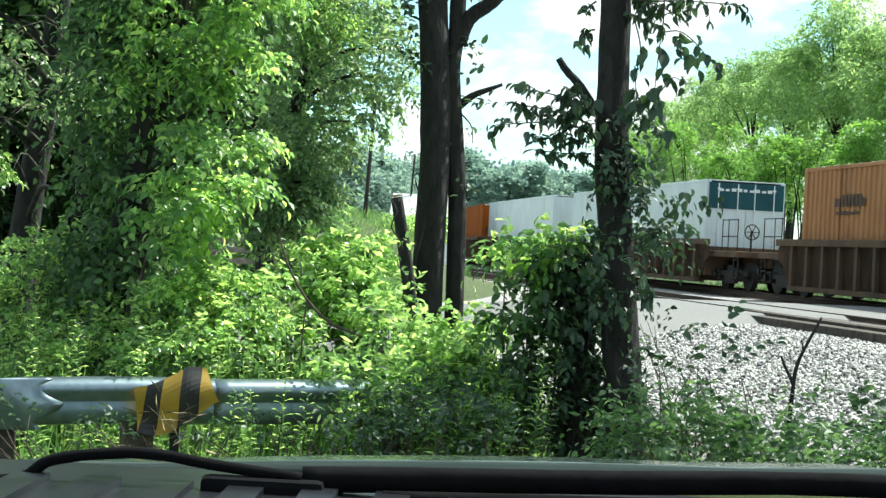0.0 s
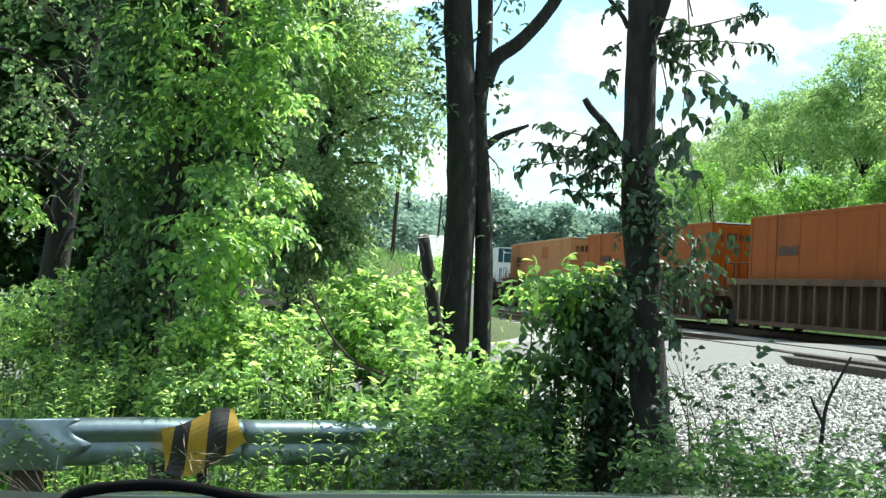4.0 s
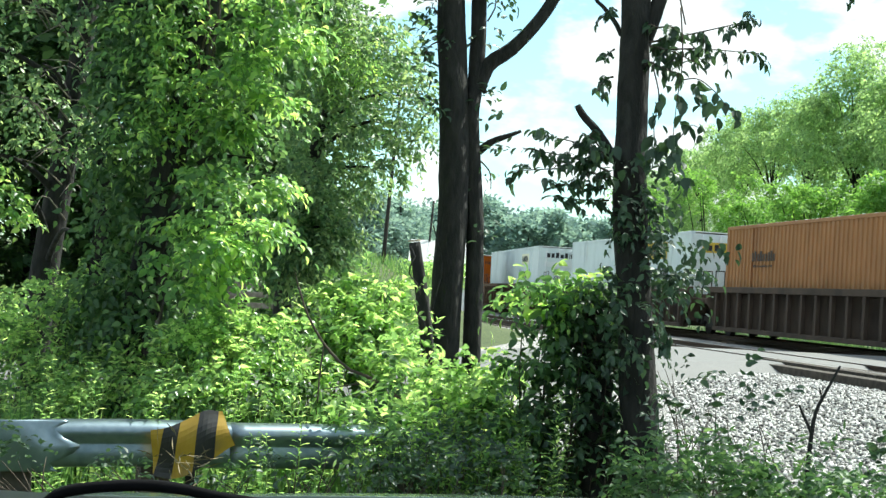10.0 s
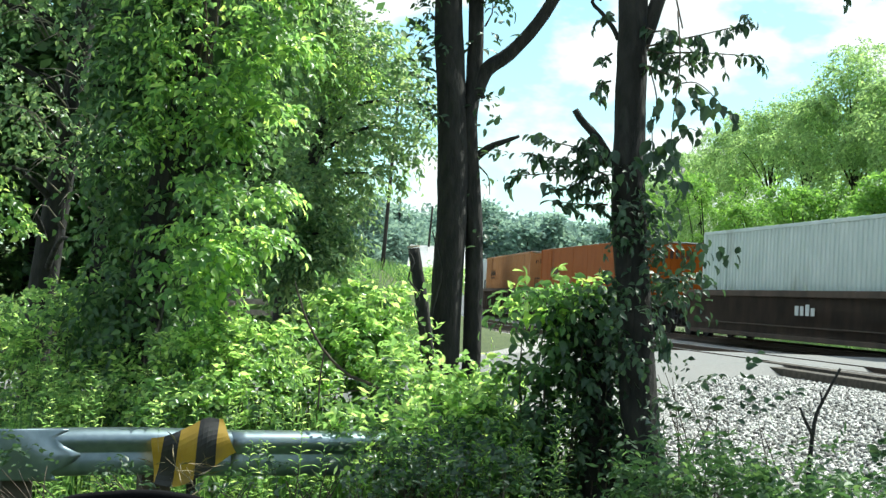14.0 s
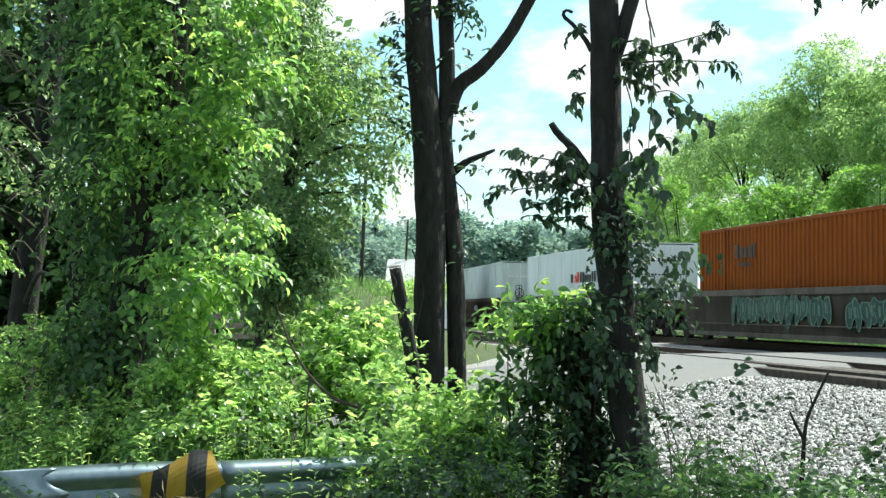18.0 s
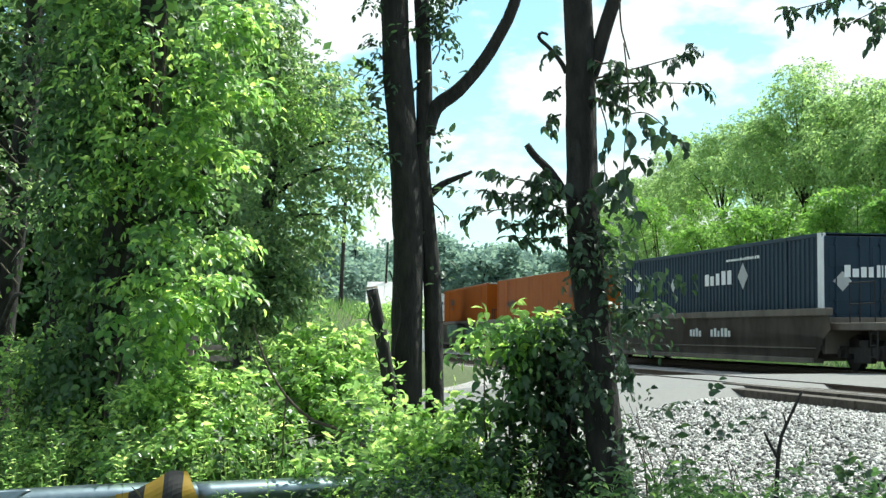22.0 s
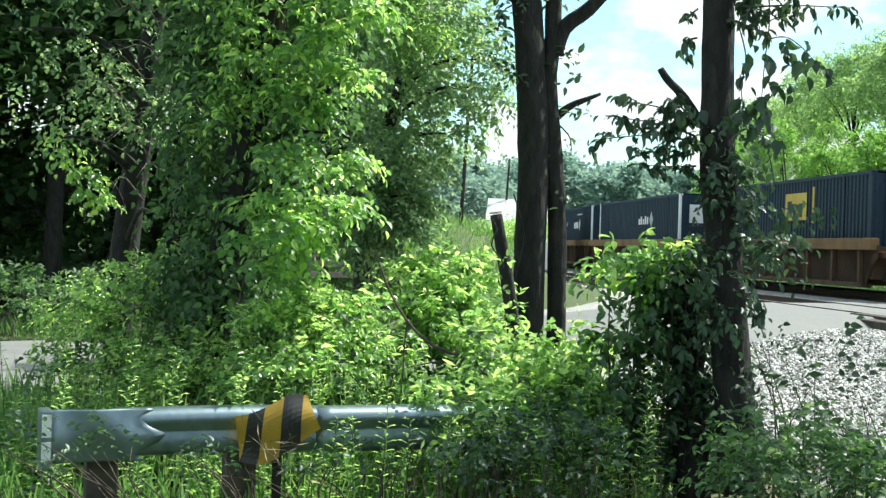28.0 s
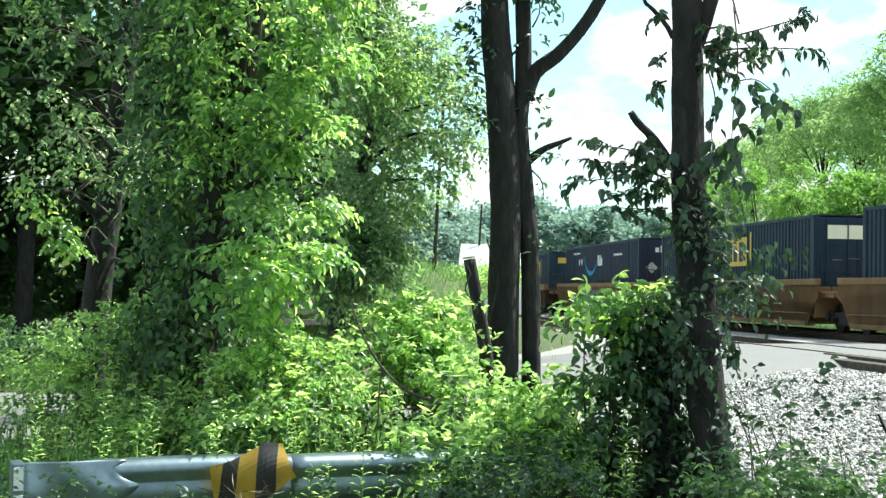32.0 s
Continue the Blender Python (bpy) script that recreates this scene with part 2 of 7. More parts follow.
def spline(pts, n):
    """n points along a smooth curve through pts."""
    pts = [Vector(p) for p in pts]
    out = []
    for i in range(n):
        t = i / (n - 1) * (len(pts) - 1)
        k = min(int(t), len(pts) - 2)
        u = t - k
        p0, p1, p2, p3 = pts[max(k - 1, 0)], pts[k], pts[k + 1], pts[min(k + 2, len(pts) - 1)]
        out.append(0.5 * ((2 * p1) + (p2 - p0) * u + (2 * p0 - 5 * p1 + 4 * p2 - p3) * u * u + (3 * p1 - p0 - 3 * p2 + p3) * u ** 3))
    return out


def mesh_part(name, vs, fs, material, parent=None, label="", smooth=True):
    me = bpy.data.meshes.new(name)
    me.from_pydata([tuple(v) for v in vs], [], fs)
    me.materials.append(material)
    if smooth:
        me.polygons.foreach_set("use_smooth", [True] * len(me.polygons))
    ob = new(name, me)
    ob.parent = parent
    return tagged(ob, label)


def limb(name, pts, r0, r1, parent, material=BARK, seg=10, n=14, wobble=0.12, seed=0, label=""):
    path = spline(pts, n)
    radii = [r0 + (r1 - r0) * i / (n - 1) for i in range(n)]
    return mesh_part(name, *tube_data(path, radii, seg, wobble, seed), material, parent, label)


def limbs(name, many, parent, material=TWIG, seg=5, n=6, label=""):
    """Many thin twigs in one mesh."""
    vs, fs = [], []
    for k, (pts, r0, r1) in enumerate(many):
        a, b = tube_data(spline(pts, n), [r0 + (r1 - r0) * i / (n - 1) for i in range(n)], seg, 0.1, k)
        fs += [tuple(i + len(vs) for i in f) for f in b]
        vs += a
    return tagged(mesh_part(name, vs, fs, material, parent, label), kind="stuff")


RNG = np.random.default_rng(7)


def unit(v):
    return v / np.maximum(np.linalg.norm(v, axis=-1, keepdims=True), 1e-9)


def leaves_mesh(name, at, along, up, size, width=0.5, fold=0.25, rich=True):
    """Leaves at the given places: folded along the midrib, pointed at the tip."""
    n = len(at)
    along, up = unit(along), up
    side = unit(np.cross(along, up))
    up = np.cross(side, along)
    s = np.asarray(size).reshape(-1, 1) * np.ones((n, 1))
    w = s * width * 0.5
    if rich:
        half = ((0.14, 0.66), (0.4, 1.0), (0.72, 0.66))
        one = [at + along * s * a + side * w * q + up * w * fold * 1.6 * q for a, q in half]
        two = [at + along * s * a - side * w * q + up * w * fold * 1.6 * q for a, q in half]
        rows = [at] + one + [at + along * s - up * s * 0.14] + two[::-1] + [at + along * s * 0.5]
        tris = [(k, (k + 1) % 8, 8) for k in range(8)]
    else:
        rows = [at, at + along * s * 0.5 + side * w + up * w * fold, at + along * s, at + along * s * 0.5 - side * w + up * w * fold]
        tris = [(0, 1, 2), (0, 2, 3)]
    k = len(rows)
    vs = np.stack(rows, 1).reshape(-1, 3)
    f = (np.arange(n)[:, None, None] * k + np.array(tris)[None]).reshape(-1, 3)
    me = bpy.data.meshes.new(name)
    me.vertices.add(len(vs))
    me.vertices.foreach_set("co", vs.astype(np.float32).ravel())
    me.loops.add(f.size)
    me.loops.foreach_set("vertex_index", f.astype(np.int32).ravel())
    me.polygons.add(len(f))
    me.polygons.foreach_set("loop_start", np.arange(0, f.size, 3, dtype=np.int32))
    me.polygons.foreach_set("loop_total", np.full(len(f), 3, dtype=np.int32))
    me.update(calc_edges=True)
    return me


def sprays(centres, out, n, spread, size, droop=0.5, width=0.5, rich=True, name="leaves", thick=0.45, flat=0.5):
    """n leaves round each clump centre: a flattened tuft whose leaves lie out from it and hang a little at the rim."""
    centres, out = np.asarray(centres, float), unit(np.asarray(out, float))
    m = len(centres)
    big = RNG.uniform(0.65, 1.45, (m, 1)) * spread
    c, o, g = np.repeat(centres, n, 0), np.repeat(out, n, 0), np.repeat(big, n, 0)
    jit = RNG.normal(0, 1, (m * n, 3)) * g * thick * np.array([1, 1, flat])
    at = c + o * RNG.uniform(-0.5, 0.8, (m * n, 1)) * g + jit
    rim = np.hypot(jit[:, 0], jit[:, 1])
    at[:, 2] -= droop * rim ** 1.3
    way = unit(jit * np.array([1, 1, 0.3]) / np.maximum(rim, 1e-4)[:, None] * 0.8 + o * 0.4 + RNG.normal(0, 0.45, (m * n, 3)) + np.array([0, 0, -0.35 * droop]))
    up = np.array([0, 0, 1.0]) + o * 0.35 + RNG.normal(0, 0.42, (m * n, 3))
    return leaves_mesh(name, at, way, up, RNG.uniform(0.6, 1.3, m * n) * size, width, 0.25, rich)


def sprigs(c, out, n=9, length=0.45, size=0.11, hang=0.5, width=0.5, rich=True, lift=0.15, name="leaves", swing=0.3):
    """Leafy twigs: from each start a drooping line of n leaves, set left and right in turn."""
    c, out = np.asarray(c, float), unit(np.asarray(out, float))
    m = len(c)
    zz = np.array([0, 0, 1.0])
    ln = RNG.uniform(0.55, 1.4, (m, 1, 1)) * length
    d = unit(out * np.array([1, 1, 0.6]) + zz * lift + RNG.normal(0, swing, (m, 3)))[:, None]
    t = ((np.arange(n) + 0.6) / n)[None, :, None]
    at = c[:, None] + d * ln * t - zz * hang * ln * t ** 2 + RNG.normal(0, 0.012, (m, n, 3))
    tan = unit(d - zz * 2 * hang * t)
    side = unit(np.cross(tan, zz + RNG.normal(0, 0.3, (m, 1, 3))))
    turn = np.where(np.arange(n) % 2, 1.0, -1.0)[None, :, None] * RNG.uniform(0.5, 1.1, (m, n, 1))
    turn[:, -1] *= 0.1
    way = tan * 0.6 + side * turn - zz * 0.25 + RNG.normal(0, 0.2, (m, n, 3))
    up = np.cross(side, tan) + RNG.normal(0, 0.33, (m, n, 3))
    big = size * RNG.uniform(0.7, 1.25, (m, n)) * (1.12 - 0.5 * np.abs(t[:, :, 0] - 0.45))
    q = (-1, 3)
    return leaves_mesh(name, at.reshape(q), way.reshape(q), up.reshape(q), big.ravel(), width, 0.25, rich)


def tufts(centres, per, spread, out=None, flat=1.0, **kw):
    """Sprigs in loose clumps: per of them round each centre."""
    centres = np.asarray(centres, float)
    m = len(centres)
    rad = np.repeat(RNG.uniform(0.5, 1.5, (m, 1)) * spread, per, 0)
    jit = unit(RNG.normal(0, 1, (m * per, 3))) * rad * RNG.random((m * per, 1)) ** 0.5 * np.array([1, 1, flat])
    o = jit / np.maximum(rad, 1e-6)
    if out is not None:
        o = o + np.repeat(np.asarray(out, float), per, 0)
    return sprigs(np.repeat(centres, per, 0) + jit, o, **kw)


def crown(name, me, material, parent, label="", kind="stuff"):
    me.materials.append(material)
    ob = new(name, me)
    ob.parent = parent
    return tagged(ob, label, kind=kind)


def base(name, x, y, z, label, category, group="", kind=""):
    e = new(name)
    e.location = (x, y, z)
    e.empty_display_size = 0.2
    return tagged(e, label, category, group, kind)


def sphere_pts(n, shell=0.55):
    """Points in a ball, more of them near its skin."""
    d = unit(RNG.normal(0, 1, (n, 3)))
    return d * (shell + (1 - shell) * RNG.random((n, 1)) ** 0.6), d


# ---- the lie of the land ----
TH = radians(11.0)              # the railway runs off to the left of straight ahead
U, N = Vector((-math.sin(TH), math.cos(TH), 0)), Vector((math.cos(TH), math.sin(TH), 0))
RAIL_Z = 0.60
P_NEAR, P_TRAIN = 11.05, 17.15  # the two tracks' centre lines, to the right of the eye
BEND_AT, BEND_R = 62.0, 340.0


def along_track(s, p):
    """The place and heading of a point s along the railway and p to its right; past the bend the tracks swing right."""
    if s <= BEND_AT:
        q = U * s + N * p
        return q.x, q.y, 0.0
    a = (s - BEND_AT) / BEND_R
    r = BEND_R - p
    q = U * (BEND_AT + r * math.sin(a)) + N * (p + r * (1 - math.cos(a)))
    return q.x, q.y, -a


def sstep(a, b, v):
    t = np.clip((v - a) / (b - a), 0, 1)
    return t * t * (3 - 2 * t)


def lay(x, y):
    """Ground height."""
    x, y = np.asarray(x, float), np.asarray(y, float)
    p, s = x * N.x + y * N.y, x * U.x + y * U.y
    p = np.where(s > BEND_AT, p - np.maximum(s - BEND_AT, 0) ** 2 / (2 * BEND_R) * (s < 260), p)
    bed = 0.4 * sstep(4.6, 8.6, p) - 0.3 * sstep(20.2, 24, p)
    hill = (2.3 * sstep(30, 56, s) * sstep(9.0, 6.4, p)) * sstep(-16, -8, p) + 3.0 * sstep(60, 140, s) * sstep(9, 5, p)
    far = 4.0 * sstep(130, 320, np.hypot(x, y)) * sstep(30, 45, np.abs(p - 14))
    verge = -0.22 * sstep(5.0, 8.0, y) * sstep(20, 14, y) * sstep(4.6, 2.0, p)
    ditch = -0.15 * np.exp(-((y - 12.5) / 1.6) ** 2) * sstep(4.5, 2.5, p) * sstep(-6, -4, x)
    return bed + hill + far + ditch + verge


def lay1(x, y):
    return float(lay(x, y))


# ---- ground, road, ballast, tracks ----
def grid_mesh(name, xs, ys, zf, material, label, category, kind="structure"):
    gx, gy = np.meshgrid(xs, ys)
    z = zf(gx, gy)
    vs = np.stack([gx, gy, z], -1).reshape(-1, 3)
    nx, ny = len(xs), len(ys)
    fs = [(j * nx + i, j * nx + i + 1, (j + 1) * nx + i + 1, (j + 1) * nx + i) for j in range(ny - 1) for i in range(nx - 1)]
    me = bpy.data.meshes.new(name)
    me.from_pydata(vs.tolist(), [], fs)
    me.materials.append(material)
    me.polygons.foreach_set("use_smooth", [True] * len(me.polygons))
    return tagged(new(name, me), label, category, kind=kind)


def even(lo, hi, near, n):
    """Coordinates that lie close together round near and far apart beyond."""
    t = np.linspace(-1, 1, n)
    c = np.sinh(t * 5.5) / math.sinh(5.5)
    return np.where(c < 0, near + c * (near - lo), near + c * (hi - near))


XS, YS = even(-2500, 2500, 2, 170), even(-2500, 3500, 18, 190)


def build_ground():
    def z(x, y):
        n = np.vectorize(lambda a, b: noise.noise(Vector((a * 0.7, b * 0.7, 0))))(np.clip(x, -60, 60), np.clip(y, -60, 60))
        p, q = x * N.x + y * N.y, x * U.x + y * U.y
        return lay(x, y) - 0.14 * sstep(4.0, 5.4, p) * sstep(40, 30, q) - 0.02 + 0.05 * n * (np.abs(x) < 60) - 0.05
    grid_mesh("ground", XS, YS, z, SOIL, "rough grassy ground with weeds and bare soil", "ground")
    # ballast of both tracks, as one strip that follows them
    ss = np.concatenate([np.arange(-340, 0, 20), np.arange(0, 90, 1.0), np.arange(90, 420, 10)])
    pp = np.concatenate([[3.4, 3.8, 4.4, 5.0, 5.6, 6.2], np.arange(6.6, 9.0, 0.4), np.arange(9.0, 21, 0.75), [21.4, 22]])
    vs, fs = [], []
    for s in ss:
        for k, p in enumerate(pp):
            if p < 6:
                p = p - 1.5 * float(sstep(13, 18, s)) * (1 - (p - 3.4) / 2.6)
            x, y, _ = along_track(s, p)
            p = pp[k]
            h = 0.37 * sstep(4.6, 8.9, p) * sstep(22, 20, p) + (0.05 if 3.9 < p < 21.5 else -0.25) + 0.03 * noise.noise(Vector((x, y, 3)))
            vs.append((x, y, float(h) - 0.02))
    n = len(pp)
    for j in range(len(ss) - 1):
        for i in range(n - 1):
            fs.append((j * n + i, j * n + i + 1, (j + 1) * n + i + 1, (j + 1) * n + i))
    tagged(mesh_part("ballast", vs, fs, GRAVEL), "bed of pale crushed stone under the tracks", "ballast", kind="structure")


build_ground()

STONE = surface("ballast_stone", (0.3, 0.29, 0.28), (0.62, 0.6, 0.58), 3.0, 0.9, 0, 0.4, 0.01)
snt = STONE.node_tree
s_geo = snt.nodes.new("ShaderNodeNewGeometry")
s_obj = snt.nodes.new("ShaderNodeObjectInfo")
s_add = snt.nodes.new("ShaderNodeMath")
s_add.operation = "ADD"
snt.links.new(s_geo.outputs["Random Per Island"], s_add.inputs[0])
snt.links.new(s_obj.outputs["Random"], s_add.inputs[1])
s_fr = snt.nodes.new("ShaderNodeMath")
s_fr.operation = "FRACT"
snt.links.new(s_add.outputs[0], s_fr.inputs[0])
snt.links.new(ramp_node(snt, s_fr.outputs[0], [(0, (0.06, 0.058, 0.056)), (0.35, (0.2, 0.197, 0.19)), (0.7, (0.42, 0.413, 0.4)), (1, (0.68, 0.67, 0.65))]), snt.nodes["Principled BSDF"].inputs["Base Color"])


def build_stones():
    n = 74000
    p, d = 4.0 + 5.9 * RNG.random(n), 5 + 26 * RNG.random(n) ** 1.15
    keep = U.y * d + N.y * p < np.interp(U.x * d + N.x * p, [-6, -0.4, 4.6, 6.2, 9.6], [13, 19.6, 24.4, 24.8, 26.0])
    p, d = p[keep], d[keep]
    n = len(p)
    at = np.stack([U.x * d + N.x * p, U.y * d + N.y * p, 0.37 * sstep(4.6, 8.9, p) + 0.03 + RNG.uniform(0, 0.02, n)], 1)
    corner = np.array([(x, y, z) for x in (-0.5, 0.5) for y in (-0.42, 0.42) for z in (-0.3, 0.34)])
    v = corner[None] + RNG.uniform(-0.18, 0.18, (n, 8, 3))
    v = v * RNG.uniform(0.02, 0.047, (n, 1, 1))
    q = unit(np.concatenate([RNG.normal(0, 0.35, (n, 2)), RNG.normal(0, 1, (n, 2))], 1))
    x, y, z, w = q[:, 0], q[:, 1], q[:, 2], q[:, 3]
    m = np.stack([1 - 2 * (y * y + z * z), 2 * (x * y - z * w), 2 * (x * z + y * w), 2 * (x * y + z * w), 1 - 2 * (x * x + z * z), 2 * (y * z - x * w), 2 * (x * z - y * w), 2 * (y * z + x * w), 1 - 2 * (x * x + y * y)], 1).reshape(n, 3, 3)
    v = np.einsum("nij,nkj->nki", m, v) + at[:, None]
    quad = np.array([(0, 1, 3, 2), (4, 6, 7, 5), (0, 4, 5, 1), (2, 3, 7, 6), (0, 2, 6, 4), (1, 5, 7, 3)])
    f = (np.arange(n)[:, None, None] * 8 + quad[None]).reshape(-1, 4)
    me = bpy.data.meshes.new("ballast_stones")
    me.vertices.add(n * 8)
    me.vertices.foreach_set("co", v.astype(np.float32).ravel())
    me.loops.add(f.size)
    me.loops.foreach_set("vertex_index", f.astype(np.int32).ravel())
    me.polygons.add(len(f))
    me.polygons.foreach_set("loop_start", np.arange(0, f.size, 4, dtype=np.int32))
    me.polygons.foreach_set("loop_total", np.full(len(f), 4, dtype=np.int32))
    me.update(calc_edges=True)
    me.materials.append(STONE)
    tagged(new("ballast_stones", me), "loose crushed ballast stones, pale grey", "stones", kind="stuff")


build_stones()


def strip(name, line, half, lift, material, label, category, cuts=7, zf=None):
    """A road laid along a line of points, with thickness, following the ground."""
    pts = spline(line, 60)
    bm = bmesh.new()
    rows = []
    for i, p in enumerate(pts):
        d = (pts[min(i + 1, 59)] - pts[max(i - 1, 0)]).normalized()
        sd2 = Vector((d.y, -d.x, 0))
        row = []
        for k in range(cuts):
            q = p + sd2 * half * (2 * k / (cuts - 1) - 1) * (1 + 0.04 * noise.noise(p * 0.5))
            row.append(bm.verts.new((q.x, q.y, zf(q.x, q.y) + lift - 0.32 - (0.22 if k in (0, cuts - 1) else 0))))
        rows.append(row)
    for a, b in zip(rows, rows[1:]):
        for k in range(cuts - 1):
            bm.faces.new((a[k], a[k + 1], b[k + 1], b[k]))
    edge = bmesh.ops.extrude_face_region(bm, geom=bm.faces[:])
    for v in [g for g in edge["geom"] if isinstance(g, bmesh.types.BMVert)]:
        v.co.z += 0.35
    bmesh.ops.recalc_face_normals(bm, faces=bm.faces)
    return tagged(link(name, bm, material), label, category, kind="structure")


def road_z(x, y):
    p = x * N.x + y * N.y
    return float(0.53 * sstep(1.0, 9.0, p) * sstep(26, 21, p)) + 0.02


def build_road():
    line = [(-40, -6, 0), (-20, 6.5, 0), (-10, 14.0, 0), (-3, 21.5, 0), (2.0, 26.5, 0), (7.5, 30.0, 0), (14, 32.5, 0), (26, 36, 0), (60, 44, 0)]
    strip("road", line, 3.7, 0.0, ASPHALT, "worn pale grey asphalt road over the railway crossing", "road", 9, road_z)
    strip("pavement", [(-4.0, 57, 0), (-14, 60, 0), (-30, 61, 0), (-60, 58, 0)], 2.2, 0.0, ASPHALT, "pale lane climbing the grass bank", "lane", 5, lambda x, y: lay1(x, y) - 0.03)


build_road()


def build_track(pc, label):
    """Two rails on ties; the ties that the ballast leaves bare are parts."""
    track = base("railway_track", *along_track(20, pc)[:2], 0.5, label, "railway track")
    inv = Matrix.Translation(track.location).inverted()
    prof = [(-0.07, -0.17), (0.07, -0.17), (0.07, -0.155), (0.012, -0.13), (0.012, -0.045), (0.035, -0.03), (0.035, 0.0), (-0.035, 0.0), (-0.035, -0.03), (-0.012, -0.045), (-0.012, -0.13), (-0.07, -0.155)]
    for side in (-0.7535, 0.7535):
        bm = bmesh.new()
        prev = None
        for s in list(range(-340, 60, 20)) + list(range(60, 420, 6)):
            x, y, a = along_track(s, pc + side)
            nx = Matrix.Rotation(a, 3, "Z") @ N
            ring = [bm.verts.new(inv @ Vector((x + nx.x * u, y + nx.y * u, RAIL_Z + w))) for u, w in prof]
            if prev:
                for k in range(12):
                    f = bm.faces.new((prev[k], prev[(k + 1) % 12], ring[(k + 1) % 12], ring[k]))
                    f.material_index = 1 if k == 6 else 0
            prev = ring
        bmesh.ops.recalc_face_normals(bm, faces=bm.faces)
        part("rail", bm, RUST_RAIL, track).data.materials.append(RAIL_TOP)
    tb = bmesh.new()
    box(tb, (-1.3, -0.115, -0.09), (1.3, 0.115, 0.09), 0.012)
    tie_me = bpy.data.meshes.new("tie")
    tb.to_mesh(tie_me)
    tb.free()
    tie_me.materials.append(TIE)
    r = random.Random(int(pc * 10))
    for i in range(110):
        s = 4 + i * 0.53
        x, y, a = along_track(s, pc)
        t = new("tie", tie_me)
        t.parent = track
        t.matrix_basis = inv @ Matrix.Translation((x, y, RAIL_Z - 0.268)) @ Matrix.Rotation(TH + a + r.uniform(-0.015, 0.015), 4, "Z")
    # dark timbers by the rails; they also fill in the shaded band there
    if pc == P_NEAR:
        gb = bmesh.new()
        box(gb, (-0.16, -2.35, -0.16), (0.16, 2.35, 0.075), 0.015)
        guard_me = bpy.data.meshes.new("guard_timber")
        gb.to_mesh(guard_me)
        gb.free()
        guard_me.materials.append(TIE)
        for side, first, drop in ((-1.0, 22.6, 0.07), (-1.36, 21.4, 0.12), (-0.5, 20.6, 0.085), (0.5, 17.5, 0.09)):
            for i in range(5):
                x, y, a = along_track(first - i * 4.75, pc + side)
                t = new("guard_timber", guard_me)
                t.parent = track
                t.matrix_basis = inv @ Matrix.Translation((x, y, RAIL_Z - drop)) @ Matrix.Rotation(TH + a + r.uniform(-0.008, 0.008), 4, "Z")
    return track


build_track(P_NEAR, "near railway track of rusty rails on timber ties")
build_track(P_TRAIN, "far railway track carrying the freight train")


# ---- the freight train ----
SPEED = 11.3
PAINT = {}


def paint(key, dark, light, rough=0.5, stain=None, bump=0.06):
    dark, light, stain = (tuple(min(0.85, (1.22 if key == "orange" else 1.3) * v) for v in q) if q else None for q in (dark, light, stain))
    PAINT[key] = surface(key + "_paint", dark, light, 2.2, rough, 0.0, bump, 0.004, stain, 0.6, 0.6, (1, 1, 0.5))
    PAINT[key].node_tree.nodes["Principled BSDF"].inputs["Specular IOR Level"].default_value = 0.12 if key == "orange" else 0.25


paint("orange", (0.19, 0.046, 0.003), (0.23, 0.058, 0.004), 0.6, (0.15, 0.037, 0.004))
paint("tan", (0.25, 0.115, 0.045), (0.31, 0.145, 0.058), 0.55, (0.21, 0.095, 0.04))
paint("white_box", (0.45, 0.5, 0.51), (0.52, 0.57, 0.58), 0.45, (0.4, 0.43, 0.43))
paint("grey_box", (0.36, 0.42, 0.41), (0.44, 0.49, 0.48), 0.5, (0.3, 0.33, 0.31))
paint("navy", (0.008, 0.02, 0.034), (0.013, 0.028, 0.046), 0.6, (0.02, 0.034, 0.046))
paint("black_blue", (0.01, 0.016, 0.03), (0.014, 0.021, 0.038), 0.6)
paint("teal", (0.006, 0.04, 0.052), (0.012, 0.06, 0.072), 0.5)
paint("yellow_mark", (0.36, 0.26, 0.03), (0.48, 0.34, 0.05))
paint("cream_mark", (0.6, 0.57, 0.42), (0.68, 0.64, 0.48))
paint("black_mark", (0.012, 0.012, 0.014), (0.025, 0.025, 0.028))
paint("brown_mark", (0.03, 0.014, 0.009), (0.05, 0.022, 0.013))
paint("white_mark", (0.5, 0.52, 0.53), (0.6, 0.62, 0.63))
paint("red_mark", (0.5, 0.03, 0.03), (0.6, 0.05, 0.04))
paint("cyan_mark", (0.02, 0.3, 0.5), (0.03, 0.36, 0.58))
paint("well_brown", (0.05, 0.033, 0.022), (0.094, 0.06, 0.038), 0.85, (0.036, 0.025, 0.018), 0.2)
paint("well_red", (0.042, 0.031, 0.025), (0.072, 0.051, 0.039), 0.85, (0.03, 0.023, 0.018), 0.2)
paint("well_tan", (0.11, 0.068, 0.032), (0.17, 0.105, 0.05), 0.8, (0.075, 0.047, 0.027), 0.2)
paint("well_grey", (0.065, 0.058, 0.048), (0.115, 0.1, 0.085), 0.85, (0.055, 0.038, 0.027), 0.2)
paint("graffiti_green", (0.1, 0.2, 0.15), (0.16, 0.27, 0.2), 0.7)
paint("graffiti_dark", (0.02, 0.045, 0.04), (0.05, 0.085, 0.07), 0.7)
paint("graffiti_white", (0.35, 0.36, 0.36), (0.5, 0.52, 0.52), 0.7)
L_BOX, W_BOX, Z_BOX, H_BOX = 16.15, 1.295, 0.5, 2.9


LETTER_ME = {}


